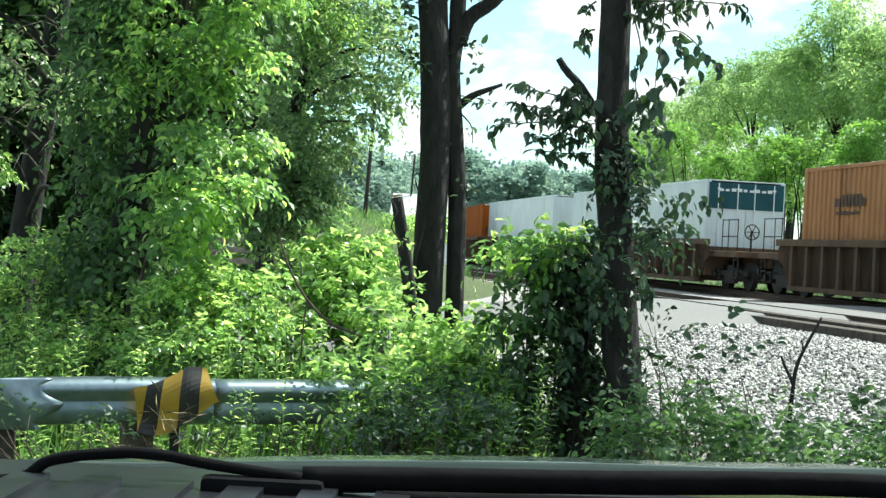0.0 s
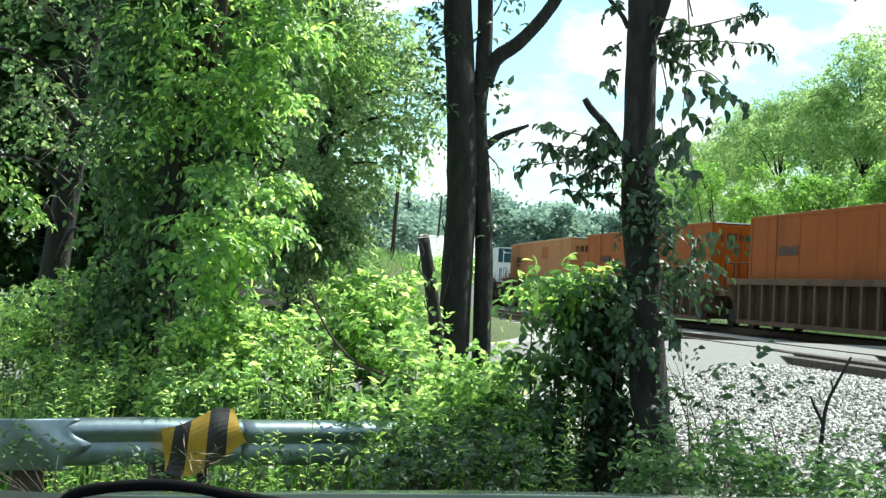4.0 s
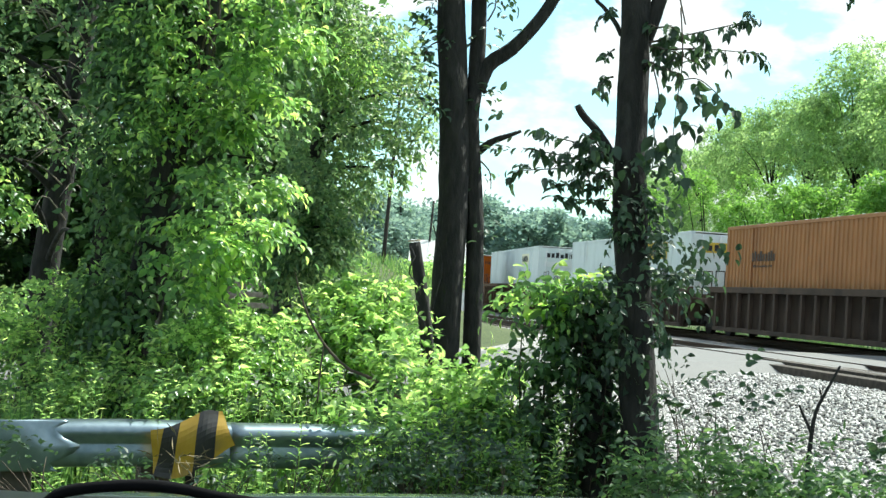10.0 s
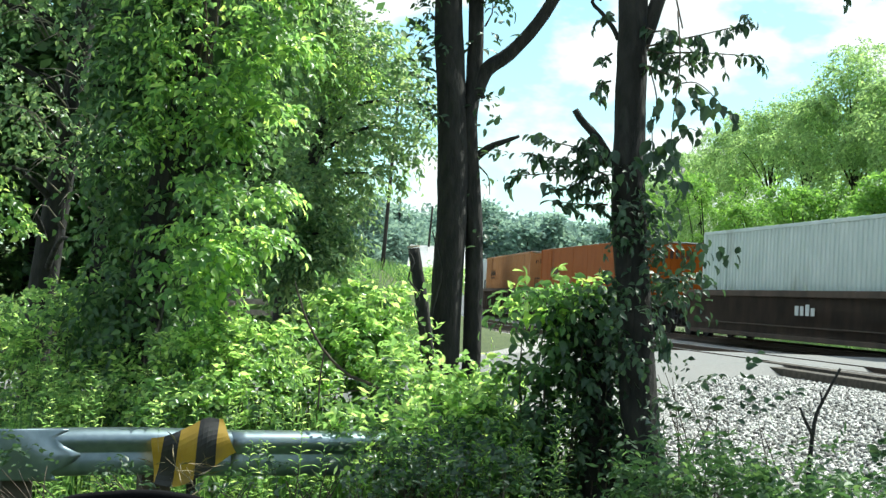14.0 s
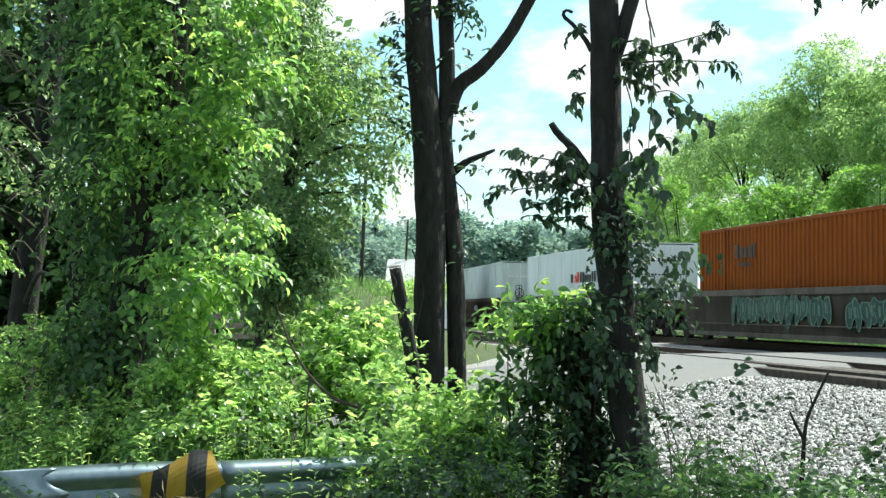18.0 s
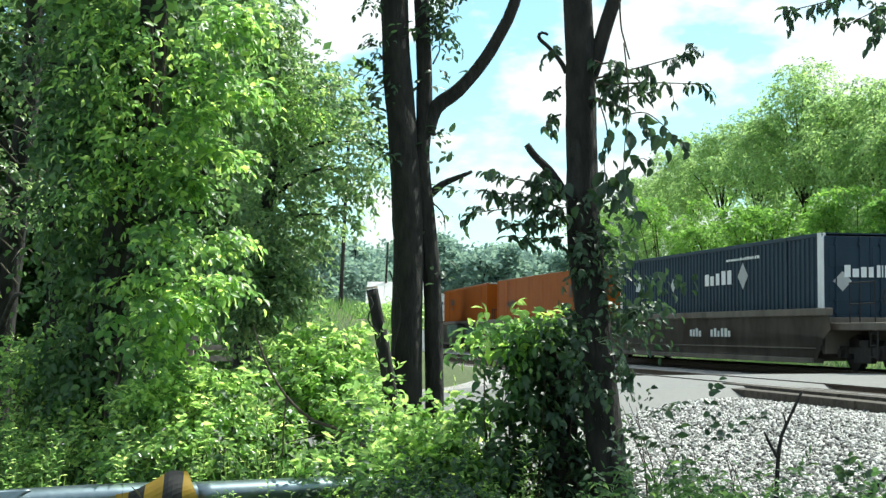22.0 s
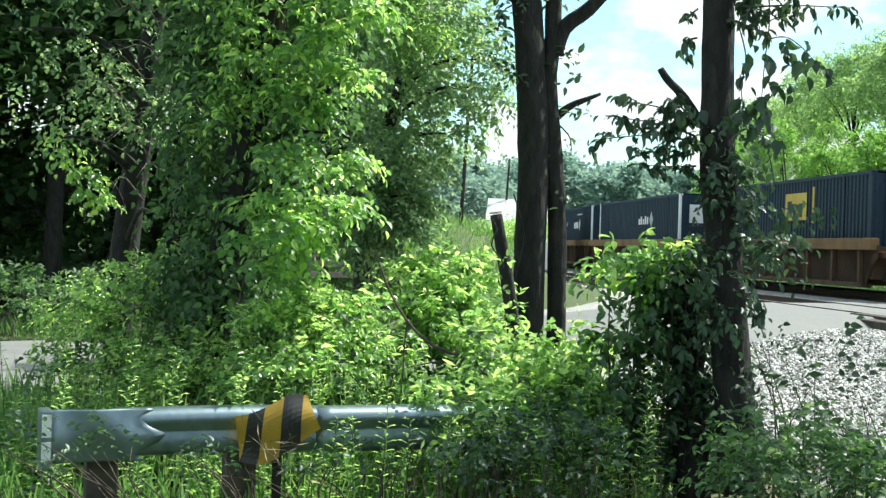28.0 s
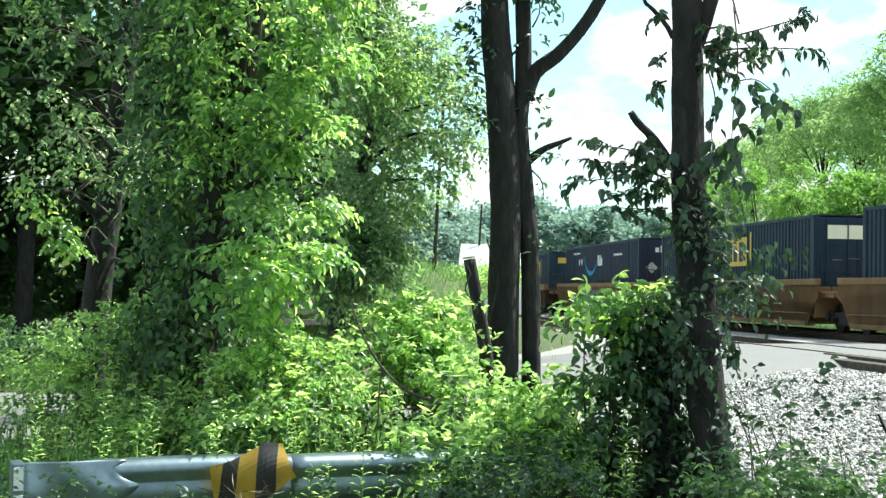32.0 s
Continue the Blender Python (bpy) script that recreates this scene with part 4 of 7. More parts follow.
OR, TN, WH, NV = "orange", "tan", "white_box", "navy"
BIG = "Intermodal"
CONSIST = [
    # offset group: lead coupled, trail coupled, wagon style, wagon paint, box paint, ribbed, white posts, end paint, marks, wagon marks, words
    (1, 0, "ribbed", "well_brown", OR, 0, 0, None, [("bars", 1.6, 2.3, 1.6, 0.3, "brown_mark", 7)], [], "orange container, plain steel sides"),
    (0, 0, "ribbed", "well_brown", WH, 0, 0, None, [], [], "dull white container with plain sides"),
    (0, 1, "ribbed", "well_brown", WH, 0, 0, None, [("end_panel", 1.24, 2.5, 2.48, 0.82, "teal", 0), ("end", 0.9, 3.05, 1.8, 0.1, "white_mark", 9)], [], "white container with a dark teal panel across its end"),
    (1, 0, "ribbed", "well_brown", TN, 1, 0, None, [("bars", 1.9, 2.35, 1.7, 0.3, "brown_mark", 9), ("bars", 2.0, 2.15, 1.3, 0.1, "brown_mark", 9), ("panel", 9.3, 2.5, 1.7, 0.55, OR, 0), ("end", 1.0, 2.75, 1.9, 0.3, "brown_mark", 9)], [], "tan-orange corrugated container with a brighter patch"),
    (0, 0, "ribbed", "well_brown", OR, 0, 0, None, [("bars", 2.3, 2.2, 1.5, 0.28, "brown_mark", 9), ("bars", 14.2, 2.0, 0.5, 1.0, "white_mark", 3), ("end", 1.0, 2.8, 1.9, 0.25, "brown_mark", 9)], [(11.0, 0.9, 0.7, 0.2, "graffiti_white", 4)], "orange container with a small dark name"),
    (0, 1, "ribbed", "well_brown", OR, 0, 0, None, [("bars", 2.3, 2.2, 1.5, 0.28, "brown_mark", 9), ("end", 1.0, 2.8, 1.9, 0.25, "brown_mark", 9), ("diamond", 14.6, 2.2, 0.5, 0, "white_mark", 0)], [], "orange container with a white placard"),
    (1, 1, "ribbed", "well_brown", WH, 0, 0, None, [("panel", 11.2, 2.55, 2.1, 0.52, "cream_mark", 0), ("bars", 11.4, 2.66, 1.7, 0.3, "black_mark", 7), ("word", 10.7, 1.86, 3.0, 0.62, ("black_mark", BIG), 0), ("end", 0.9, 2.85, 1.8, 0.25, "black_mark", 8), ("end_panel", 1.0, 2.4, 2.0, 0.25, "white_mark", 0)], [(5.0, 0.8, 1.0, 0.2, "graffiti_white", 5)], "white container with a cream sign panel"),
    (1, 0, "ribbed", "well_red", WH, 0, 0, None, [("panel", 11.2, 2.5, 2.4, 0.6, "yellow_mark", 0), ("bars", 11.5, 2.62, 1.8, 0.34, "black_mark", 7), ("word", 10.9, 1.86, 2.9, 0.62, ("black_mark", BIG), 0), ("end_panel", 0.9, 2.7, 1.8, 0.35, "yellow_mark", 0), ("end", 0.7, 2.76, 1.3, 0.22, "black_mark", 6)], [], "white container with a yellow sign panel"),
    (0, 0, "ribbed", "well_red", TN, 1, 0, None, [("bars", 2.2, 2.3, 1.8, 0.3, "brown_mark", 9), ("bars", 2.3, 2.12, 1.5, 0.08, "brown_mark", 9), ("end", 1.0, 2.8, 1.9, 0.25, "brown_mark", 9)], [], "tan corrugated container with brown lettering"),
    (0, 1, "ribbed", "well_red", OR, 0, 0, None, [("bars", 2.2, 2.25, 1.5, 0.28, "brown_mark", 9), ("diamond", 14.9, 2.25, 0.55, 0, "white_mark", 0), ("bars", 14.0, 2.3, 0.9, 0.05, "white_mark", 6), ("end", 1.1, 2.75, 2.1, 0.35, "brown_mark", 10)], [(10.5, 0.8, 0.9, 0.2, "graffiti_white", 4)], "orange container with a white diamond placard"),
    (1, 1, "smooth", "well_red", "grey_box", 1, 0, None, [("end", 0.9, 2.6, 1.6, 0.08, "white_mark", 8)], [(8.4, 0.85, 1.4, 0.3, "graffiti_white", 4)], "grey-green corrugated steel container on a brown wagon"),
    (1, 1, "ribbed", "well_red", WH, 0, 0, None, [("bars", 7.9, 2.05, 0.5, 0.42, "black_mark", 1), ("bars", 8.5, 2.05, 0.8, 0.42, "red_mark", 2), ("bars", 9.4, 2.05, 2.4, 0.42, "black_mark", 7), ("end", 0.9, 2.7, 1.8, 0.2, "black_mark", 9), ("end", 0.9, 2.2, 1.6, 0.06, "black_mark", 12)], [], "white container with red and black lettering"),
    (1, 0, "smooth", "well_grey", OR, 1, 0, None, [("bars", 3.0, 2.45, 1.7, 0.4, "brown_mark", 5), ("bars", 3.3, 2.2, 1.0, 0.14, "brown_mark", 5)], [(3.5, 0.55, 6.5, 0.8, "graffiti_green", 0), (11, 0.55, 3.0, 0.7, "graffiti_green", 0)], "orange corrugated container with dark script"),
    (0, 0, "smooth", "well_grey", OR, 0, 0, None, [("bars", 2.0, 2.1, 1.9, 0.3, "brown_mark", 9), ("end", 1.0, 2.8, 1.9, 0.3, "brown_mark", 9), ("bars", 12.9, 2.3, 1.6, 0.5, "brown_mark", 3)], [(1.2, 0.5, 3.0, 0.8, "graffiti_white", 0), (11.4, 0.4, 5.0, 0.95, "graffiti_white", 0)], "orange container above a graffitied wagon"),
    (0, 1, "smooth", "well_grey", NV, 1, 1, None, [("diamond", 5.5, 2.4, 0.45, 0, "white_mark", 0), ("bars", 1.8, 2.3, 0.5, 0.4, "white_mark", 3), ("bars", 8.3, 2.3, 2.2, 0.4, "white_mark", 5), ("diamond", 11.2, 2.5, 0.75, 0, "white_mark", 0), ("bars", 10.0, 2.95, 2.4, 0.08, "white_mark", 14), ("end", 0.7, 2.3, 1.3, 0.3, "white_mark", 6), ("end_diamond", 0.75, 2.2, 0.5, 0, "white_mark", 0)], [(7.8, 0.8, 1.0, 0.24, "graffiti_white", 4), (9.5, 0.8, 1.6, 0.24, "graffiti_white", 6)], "navy blue container with white end posts"),
    (1, 0, "chord", "well_brown", NV, 1, 1, None, [("diamond", 5.5, 2.5, 0.4, 0, "white_mark", 0), ("bars", 8.9, 2.2, 2.0, 0.36, "white_mark", 5), ("diamond", 11.3, 2.4, 0.7, 0, "white_mark", 0), ("bars", 10.2, 2.95, 2.2, 0.07, "white_mark", 14), ("end", 0.7, 2.4, 1.3, 0.25, "white_mark", 6)], [], "navy blue container with white end posts"),
    (0, 0, "chord", "well_brown", NV, 1, 1, None, [("bars", 8.9, 2.2, 2.0, 0.36, "white_mark", 5), ("diamond", 11.3, 2.4, 0.7, 0, "white_mark", 0), ("end_panel", 0.9, 2.2, 1.8, 0.75, "white_mark", 0)], [], "navy blue container with a white end panel"),
    (0, 1, "chord", "well_brown", NV, 1, 0, None, [("panel", 9.2, 2.1, 1.9, 0.85, "yellow_mark", 0), ("bars", 9.4, 2.2, 1.5, 0.6, NV, 3), ("panel", 11.6, 2.0, 0.16, 1.1, "yellow_mark", 0), ("end_panel", 0.8, 2.75, 1.6, 0.32, "yellow_mark", 0)], [], "navy blue container with a yellow square mark"),
    (1, 0, "smooth", "well_tan", "black_blue", 1, 0, None, [("arc", 4.6, 2.0, 3.6, 0.22, "cyan_mark", 0), ("bars", 8.0, 2.35, 1.0, 0.5, "white_mark", 5), ("bars", 2.2, 3.0, 1.7, 0.1, "white_mark", 8), ("diamond", 3.6, 2.6, 0.4, 0, "white_mark", 0), ("diamond", 4.2, 2.6, 0.4, 0, "white_mark", 0), ("bars", 11.4, 2.75, 1.7, 0.1, "white_mark", 9), ("end", 0.6, 2.8, 0.9, 0.28, "white_mark", 4), ("end_diamond", 0.75, 2.15, 0.5, 0, "white_mark", 0), ("end_diamond", 0.1, 2.15, 0.5, 0, "white_mark", 0)], [(3.5, 0.7, 2.2, 0.2, "graffiti_white", 10), (6.2, 0.35, 3.2, 0.85, "graffiti_white", 0)], "black-blue container with a pale blue curved stripe"),
    (0, 0, "smooth", "well_tan", NV, 1, 0, None, [("bars", 4.0, 2.2, 2.6, 0.16, "cream_mark", 9), ("panel", 7.2, 1.9, 0.14, 1.0, "yellow_mark", 0), ("panel", 8.2, 2.0, 2.1, 0.95, "yellow_mark", 0), ("bars", 8.4, 2.15, 1.7, 0.65, NV, 3), ("panel", 10.6, 1.9, 0.14, 1.2, "yellow_mark", 0), ("end_panel", 0.9, 2.7, 1.7, 0.4, "cream_mark", 0)], [(2.6, 0.7, 3.0, 0.35, "graffiti_white", 6), (9.0, 0.4, 3.0, 0.85, "graffiti_white", 0)], "navy blue container with a yellow square mark"),
    (0, 1, "smooth", "well_tan", NV, 1, 0, None, [("panel", 8.2, 2.0, 2.1, 0.95, "yellow_mark", 0), ("bars", 8.4, 2.15, 1.7, 0.65, NV, 3)], [], "navy blue corrugated container with yellow mark"),
]
FIRST = 3                       # this one's leading edge is 39.4 m along at 0.3 s
STYLE_WORDS = {"ribbed": "rust-brown ribbed container well wagon", "smooth": "smooth-sided dusty container well wagon", "chord": "brown well wagon with a tan top chord"}
TRAIN = []


def build_train():
    centre = [0.0]
    for a, b in zip(CONSIST, CONSIST[1:]):
        centre.append(centre[-1] - (23.5 if a[1] and b[0] else 19.6))
    for k, (lc, tc, style, wkey, key, ribbed, posts, end_key, marks, wmarks, words) in enumerate(CONSIST):
        car = well_car(style, wkey, lc, tc, STYLE_WORDS[style], wmarks)
        con = container(key, ribbed, marks, words, posts, end_key)
        TRAIN.append((car, con, centre[k] - centre[FIRST] + 39.4 - L_BOX / 2 - 0.3 * SPEED))


def train_rows(s0):
    rows = []
    for k in range(33):
        x, y, a = along_track(s0 + SPEED * k, P_TRAIN)
        rows.append((k, pose(x, y, RAIL_Z, 0, 0, 101.0 + math.degrees(a))))
    return rows


build_train()


# ---- sight lines ----
def V(across, down, d):
    """The place d metres ahead on a sight line, in 2564ths of the distance from straight ahead (784, 539)."""
    return ((across - 784) / 2564 * d, float(d), 1.5 + (539 - down) / 2564 * d)


# ---- trees ----
def lobes_leaves(lobes, per, spread, n, size, droop=0.5, width=0.5, rich=True, thick=0.45, shell=0.55):
    """A crown's leaves: clumps over the skins of several lobes (centre, half sizes), n leaves a clump."""
    cs, os = [], []
    for c, r, w in lobes:
        k = max(3, int(per * w))
        q, d = sphere_pts(k, shell)
        q = q * (1 + 0.25 * RNG.normal(0, 1, (k, 1)))
        cs.append(np.array(c) + q * np.array(r))
        os.append(unit(d * np.array(r)) + np.array([0, 0, 0.15]))
    return sprays(np.concatenate(cs), np.concatenate(os), n, spread, size, droop, width, rich, "crown", thick)


def tree(name, trunk, r0, r1, lobes, label, category="tree", group="", per=40, spread=0.3, n=14, size=0.12, mat=None, droop=0.5, width=0.5, rich=True, thick=0.45, limb_r=0.05, bark=BARK, shell=0.55):
    t = base(name, trunk[0][0], trunk[0][1], trunk[0][2], label, category, group)
    off = Vector(trunk[0])
    limb("trunk", [Vector(p) - off for p in trunk], r0, r1, t, bark, 12, 18, 0.12, int(abs(off.x * 37)))
    path = spline(trunk, 24)
    twigs = []
    for c, r, w in lobes:
        c = Vector(c)
        low = [p for p in path if p.z < c.z - 0.1] or path[:2]
        p = min(low, key=lambda q: (q - c).length)
        if w < 0.2:
            continue
        mid = (p + c) / 2 + Vector((0, 0, 0.12 * (c - p).length))
        limb("limb", [p - off, mid - off, c - off, c - off + Vector((c - p) * 0.25)], limb_r, limb_r * 0.2, t, bark, 7, 8, 0.1, int(c.z * 10))
        for k in range(5):
            e = c + Vector([RNG.uniform(-0.9, 0.9) * q for q in r])
            twigs.append(([mid - off, (mid + e) / 2 - off + Vector((0, 0, 0.05)), e - off], limb_r * 0.3, limb_r * 0.06))
    limbs("brushwood", twigs, t)
    me = lobes_leaves([(np.array(c) - np.array(off), r, w) for c, r, w in lobes], per, spread, n, size, droop, width, rich, thick, shell)
    crown("crown", me, mat or LEAF_TREE, t)
    return t


def twin_tree():
    """The twin-stemmed tree that stands by the sawn stump."""
    b = (-0.346, 14.300, 0.072)
    t = base("twin_stem_tree", *b, "dark twin-stemmed tree with a long bent bough", "tree")
    o = Vector(b)

    def rel(*pts):
        return [Vector(p) - o for p in pts]
    limb("stem", rel((-0.468, 14.300, 0.044), (-0.435, 14.300, 0.825), (-0.402, 14.300, 1.718), (-0.396, 14.300, 2.275), (-0.424, 14.300, 2.945), (-0.508, 14.300, 3.948), (-0.535, 14.300, 4.506), (-0.580, 14.300, 5.900), (-0.532, 14.500, 7.941), (-0.550, 15.000, 10.504)), 0.17, 0.122, t, BARK, 14, 34, 0.14, 3)
    limb("stem", rel((-0.112, 14.400, 0.034), (-0.135, 14.400, 1.157), (-0.163, 14.400, 2.000), (-0.235, 14.350, 2.726), (-0.269, 14.350, 3.229), (-0.247, 14.400, 3.685), (-0.264, 14.400, 4.527), (-0.331, 14.400, 5.987), (-0.275, 14.400, 7.448)), 0.1, 0.07, t, BARK, 12, 30, 0.14, 5)
    limb("bough", rel((-0.225, 14.400, 3.488), (-0.135, 14.400, 3.741), (0.090, 14.400, 3.921), (0.303, 14.400, 4.162), (0.472, 14.400, 4.426), (0.655, 14.400, 4.808), (0.860, 14.400, 5.650), (1.000, 14.400, 6.774)), 0.085, 0.045, t, BARK, 10, 22, 0.1, 7)
    limb("stem_joint", rel((-0.335, 14.31, 2.42), (-0.315, 14.33, 2.75), (-0.315, 14.34, 3.0), (-0.33, 14.34, 3.25)), 0.075, 0.055, t, BARK, 10, 12, 0.12, 8)
    limb("broken_branch", rel((-0.180, 14.400, 2.876), (-0.051, 14.400, 2.983), (0.090, 14.400, 3.044), (0.236, 14.400, 3.106)), 0.05, 0.016, t, BARK, 8, 8, 0.2, 9)
    limb("vine", rel((-0.594, 14.100, 0.945), (-0.515, 14.050, 1.385), (-0.462, 14.100, 1.714), (-0.572, 14.100, 2.099)), 0.01, 0.007, t, BARK, 6, 10)
    twigs = [(rel((-0.636, 14.300, 4.171), (-0.714, 14.200, 4.264), (-0.798, 14.200, 4.125)), 0.012, 0.004), (rel((-0.625, 14.300, 3.948), (-0.714, 14.200, 3.876), (-0.770, 14.200, 3.765)), 0.01, 0.004), (rel((-0.163, 14.400, 4.190), (-0.089, 14.300, 4.339), (-0.134, 14.300, 4.506)), 0.01, 0.004), (rel((-0.163, 14.400, 3.460), (-0.067, 14.300, 3.502)), 0.008, 0.003), (rel((-0.524, 14.300, 3.446), (-0.587, 14.200, 3.239)), 0.008, 0.003), (rel((-0.152, 14.400, 2.786), (-0.050, 14.300, 2.666), (-0.033, 14.300, 2.498)), 0.01, 0.004)]
    limbs("brushwood", twigs, t)
    cs = [(-0.742, 14.200, 4.208), (-0.798, 14.200, 4.070), (-0.714, 14.200, 4.347), (-0.687, 14.200, 3.876), (-0.770, 14.200, 3.737), (-0.687, 14.200, 3.571), (-0.642, 14.200, 4.457), (-0.106, 14.300, 4.367), (-0.078, 14.300, 4.144), (-0.162, 14.300, 4.004), (-0.106, 14.300, 3.502), (-0.078, 14.300, 3.195), (-0.106, 14.300, 3.391), (-0.033, 14.300, 2.917), (0.033, 14.300, 2.945), (-0.078, 14.300, 2.666), (-0.067, 14.300, 2.164), (-0.050, 14.300, 2.052), (-0.642, 14.200, 3.294), (-0.133, 14.200, 4.457), (-0.462, 14.100, 4.519), (-0.144, 14.200, 4.873), (-0.742, 14.200, 4.817), (0.033, 14.200, 4.817)]
    c = np.array(cs) - np.array(b)
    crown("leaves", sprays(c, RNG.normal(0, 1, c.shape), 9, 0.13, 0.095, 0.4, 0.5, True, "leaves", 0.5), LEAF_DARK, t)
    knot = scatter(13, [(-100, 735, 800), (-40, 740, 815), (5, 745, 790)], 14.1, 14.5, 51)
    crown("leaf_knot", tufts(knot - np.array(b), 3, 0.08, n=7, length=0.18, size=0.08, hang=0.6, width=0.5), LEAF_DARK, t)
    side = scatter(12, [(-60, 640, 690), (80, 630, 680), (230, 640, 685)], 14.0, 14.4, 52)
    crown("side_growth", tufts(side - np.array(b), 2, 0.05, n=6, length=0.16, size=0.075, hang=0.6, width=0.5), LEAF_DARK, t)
    tops = [((np.array(V(x, y, d)) - np.array(b)), (1.3, 1.3, 0.9), 1) for x, y, d in ((690, -1040, 15.0), (600, -1020, 15.4), (780, -1080, 15.0), (680, -1220, 15.2))]
    crown("crown", lobes_leaves(tops, 60, 0.35, 14, 0.12), LEAF_TREE, t)


def stump():
    b = (-0.361, 11.300, 0.129)
    t = base("sawn_stump", *b, "leaning sawn-off trunk with a pale cut top", "stump")
    o = Vector(b)
    limb("trunk", [Vector(p) - o for p in ((-0.353, 11.300, 0.085), (-0.414, 11.300, 0.790), (-0.494, 11.300, 1.319), (-0.555, 11.300, 1.628), (-0.595, 11.300, 1.831))], 0.056, 0.046, t, BARK, 12, 12, 0.08, 2)
    bm = bmesh.new()
    top = Vector((-0.597, 11.300, 1.844)) - o
    cyl(bm, 0.05, 0.012, Matrix.Translation(top) @ Matrix.Rotation(radians(-9), 4, "Y"), 14)
    part("cut_face", bm, SAWN, t, "pale sawn top")
    vine = [Vector(V(640 + 8 * math.sin(k * 1.7) + k * 3.6, 470 + k * 17, 11.15)) - o for k in range(14)]
    limb("vine", vine, 0.006, 0.005, t, BARK, 5, 24)
    c = np.array(vine) + RNG.normal(0, 0.03, (14, 3))
    crown("leaves", sprays(c[5:], RNG.normal(0, 1, (9, 3)), 9, 0.06, 0.055, 0.3, 0.8), LEAF_BUSH, t)


LEAF_ONE = {}


def single_leaves(parent, path, n, size, mat, seed=0, width=0.44, hang=0.5):
    """Leaves that can be told apart, set along a twig, each an object on one of four shared meshes."""
    if (mat.name, width) not in LEAF_ONE:
        made = []
        for k in range(4):
            me = leaves_mesh("leaf", np.zeros((1, 3)), np.array([[1.0, 0, -0.05 * k]]), np.array([[0, 0, 1.0]]), [1.0], width + 0.04 * k, 0.12 + 0.1 * k)
            me.materials.append(mat)
            made.append(me)
        LEAF_ONE[mat.name, width] = made
    r = random.Random(seed)
    for k in range(n):
        i = min(len(path) - 2, int((k + r.random()) / n * (len(path) - 1)))
        tan = (path[i + 1] - path[i]).normalized()
        side = tan.cross(Vector((0, 0, 1))).normalized() * (1 if k % 2 else -1)
        x = (tan * r.uniform(0.3, 1.0) + side * r.uniform(0.2, 1.0) + Vector((r.gauss(0, 0.25), r.gauss(0, 0.25), -r.uniform(0.1, 1.3) * hang * 1.6))).normalized()
        y = (Vector((r.gauss(0, 0.5), r.gauss(0, 0.5), 1)).cross(x)).normalized()
        z = x.cross(y)
        ob = new("leaf", LEAF_ONE[mat.name, width][r.randrange(4)])
        ob.parent = parent
        m = Matrix((x, y, z)).transposed().to_4x4() @ Matrix.Scale(size * r.uniform(0.65, 1.25), 4)
        ob.matrix_basis = Matrix.Translation(path[i] + Vector((r.gauss(0, 0.012), r.gauss(0, 0.02), r.gauss(0, 0.012)))) @ m


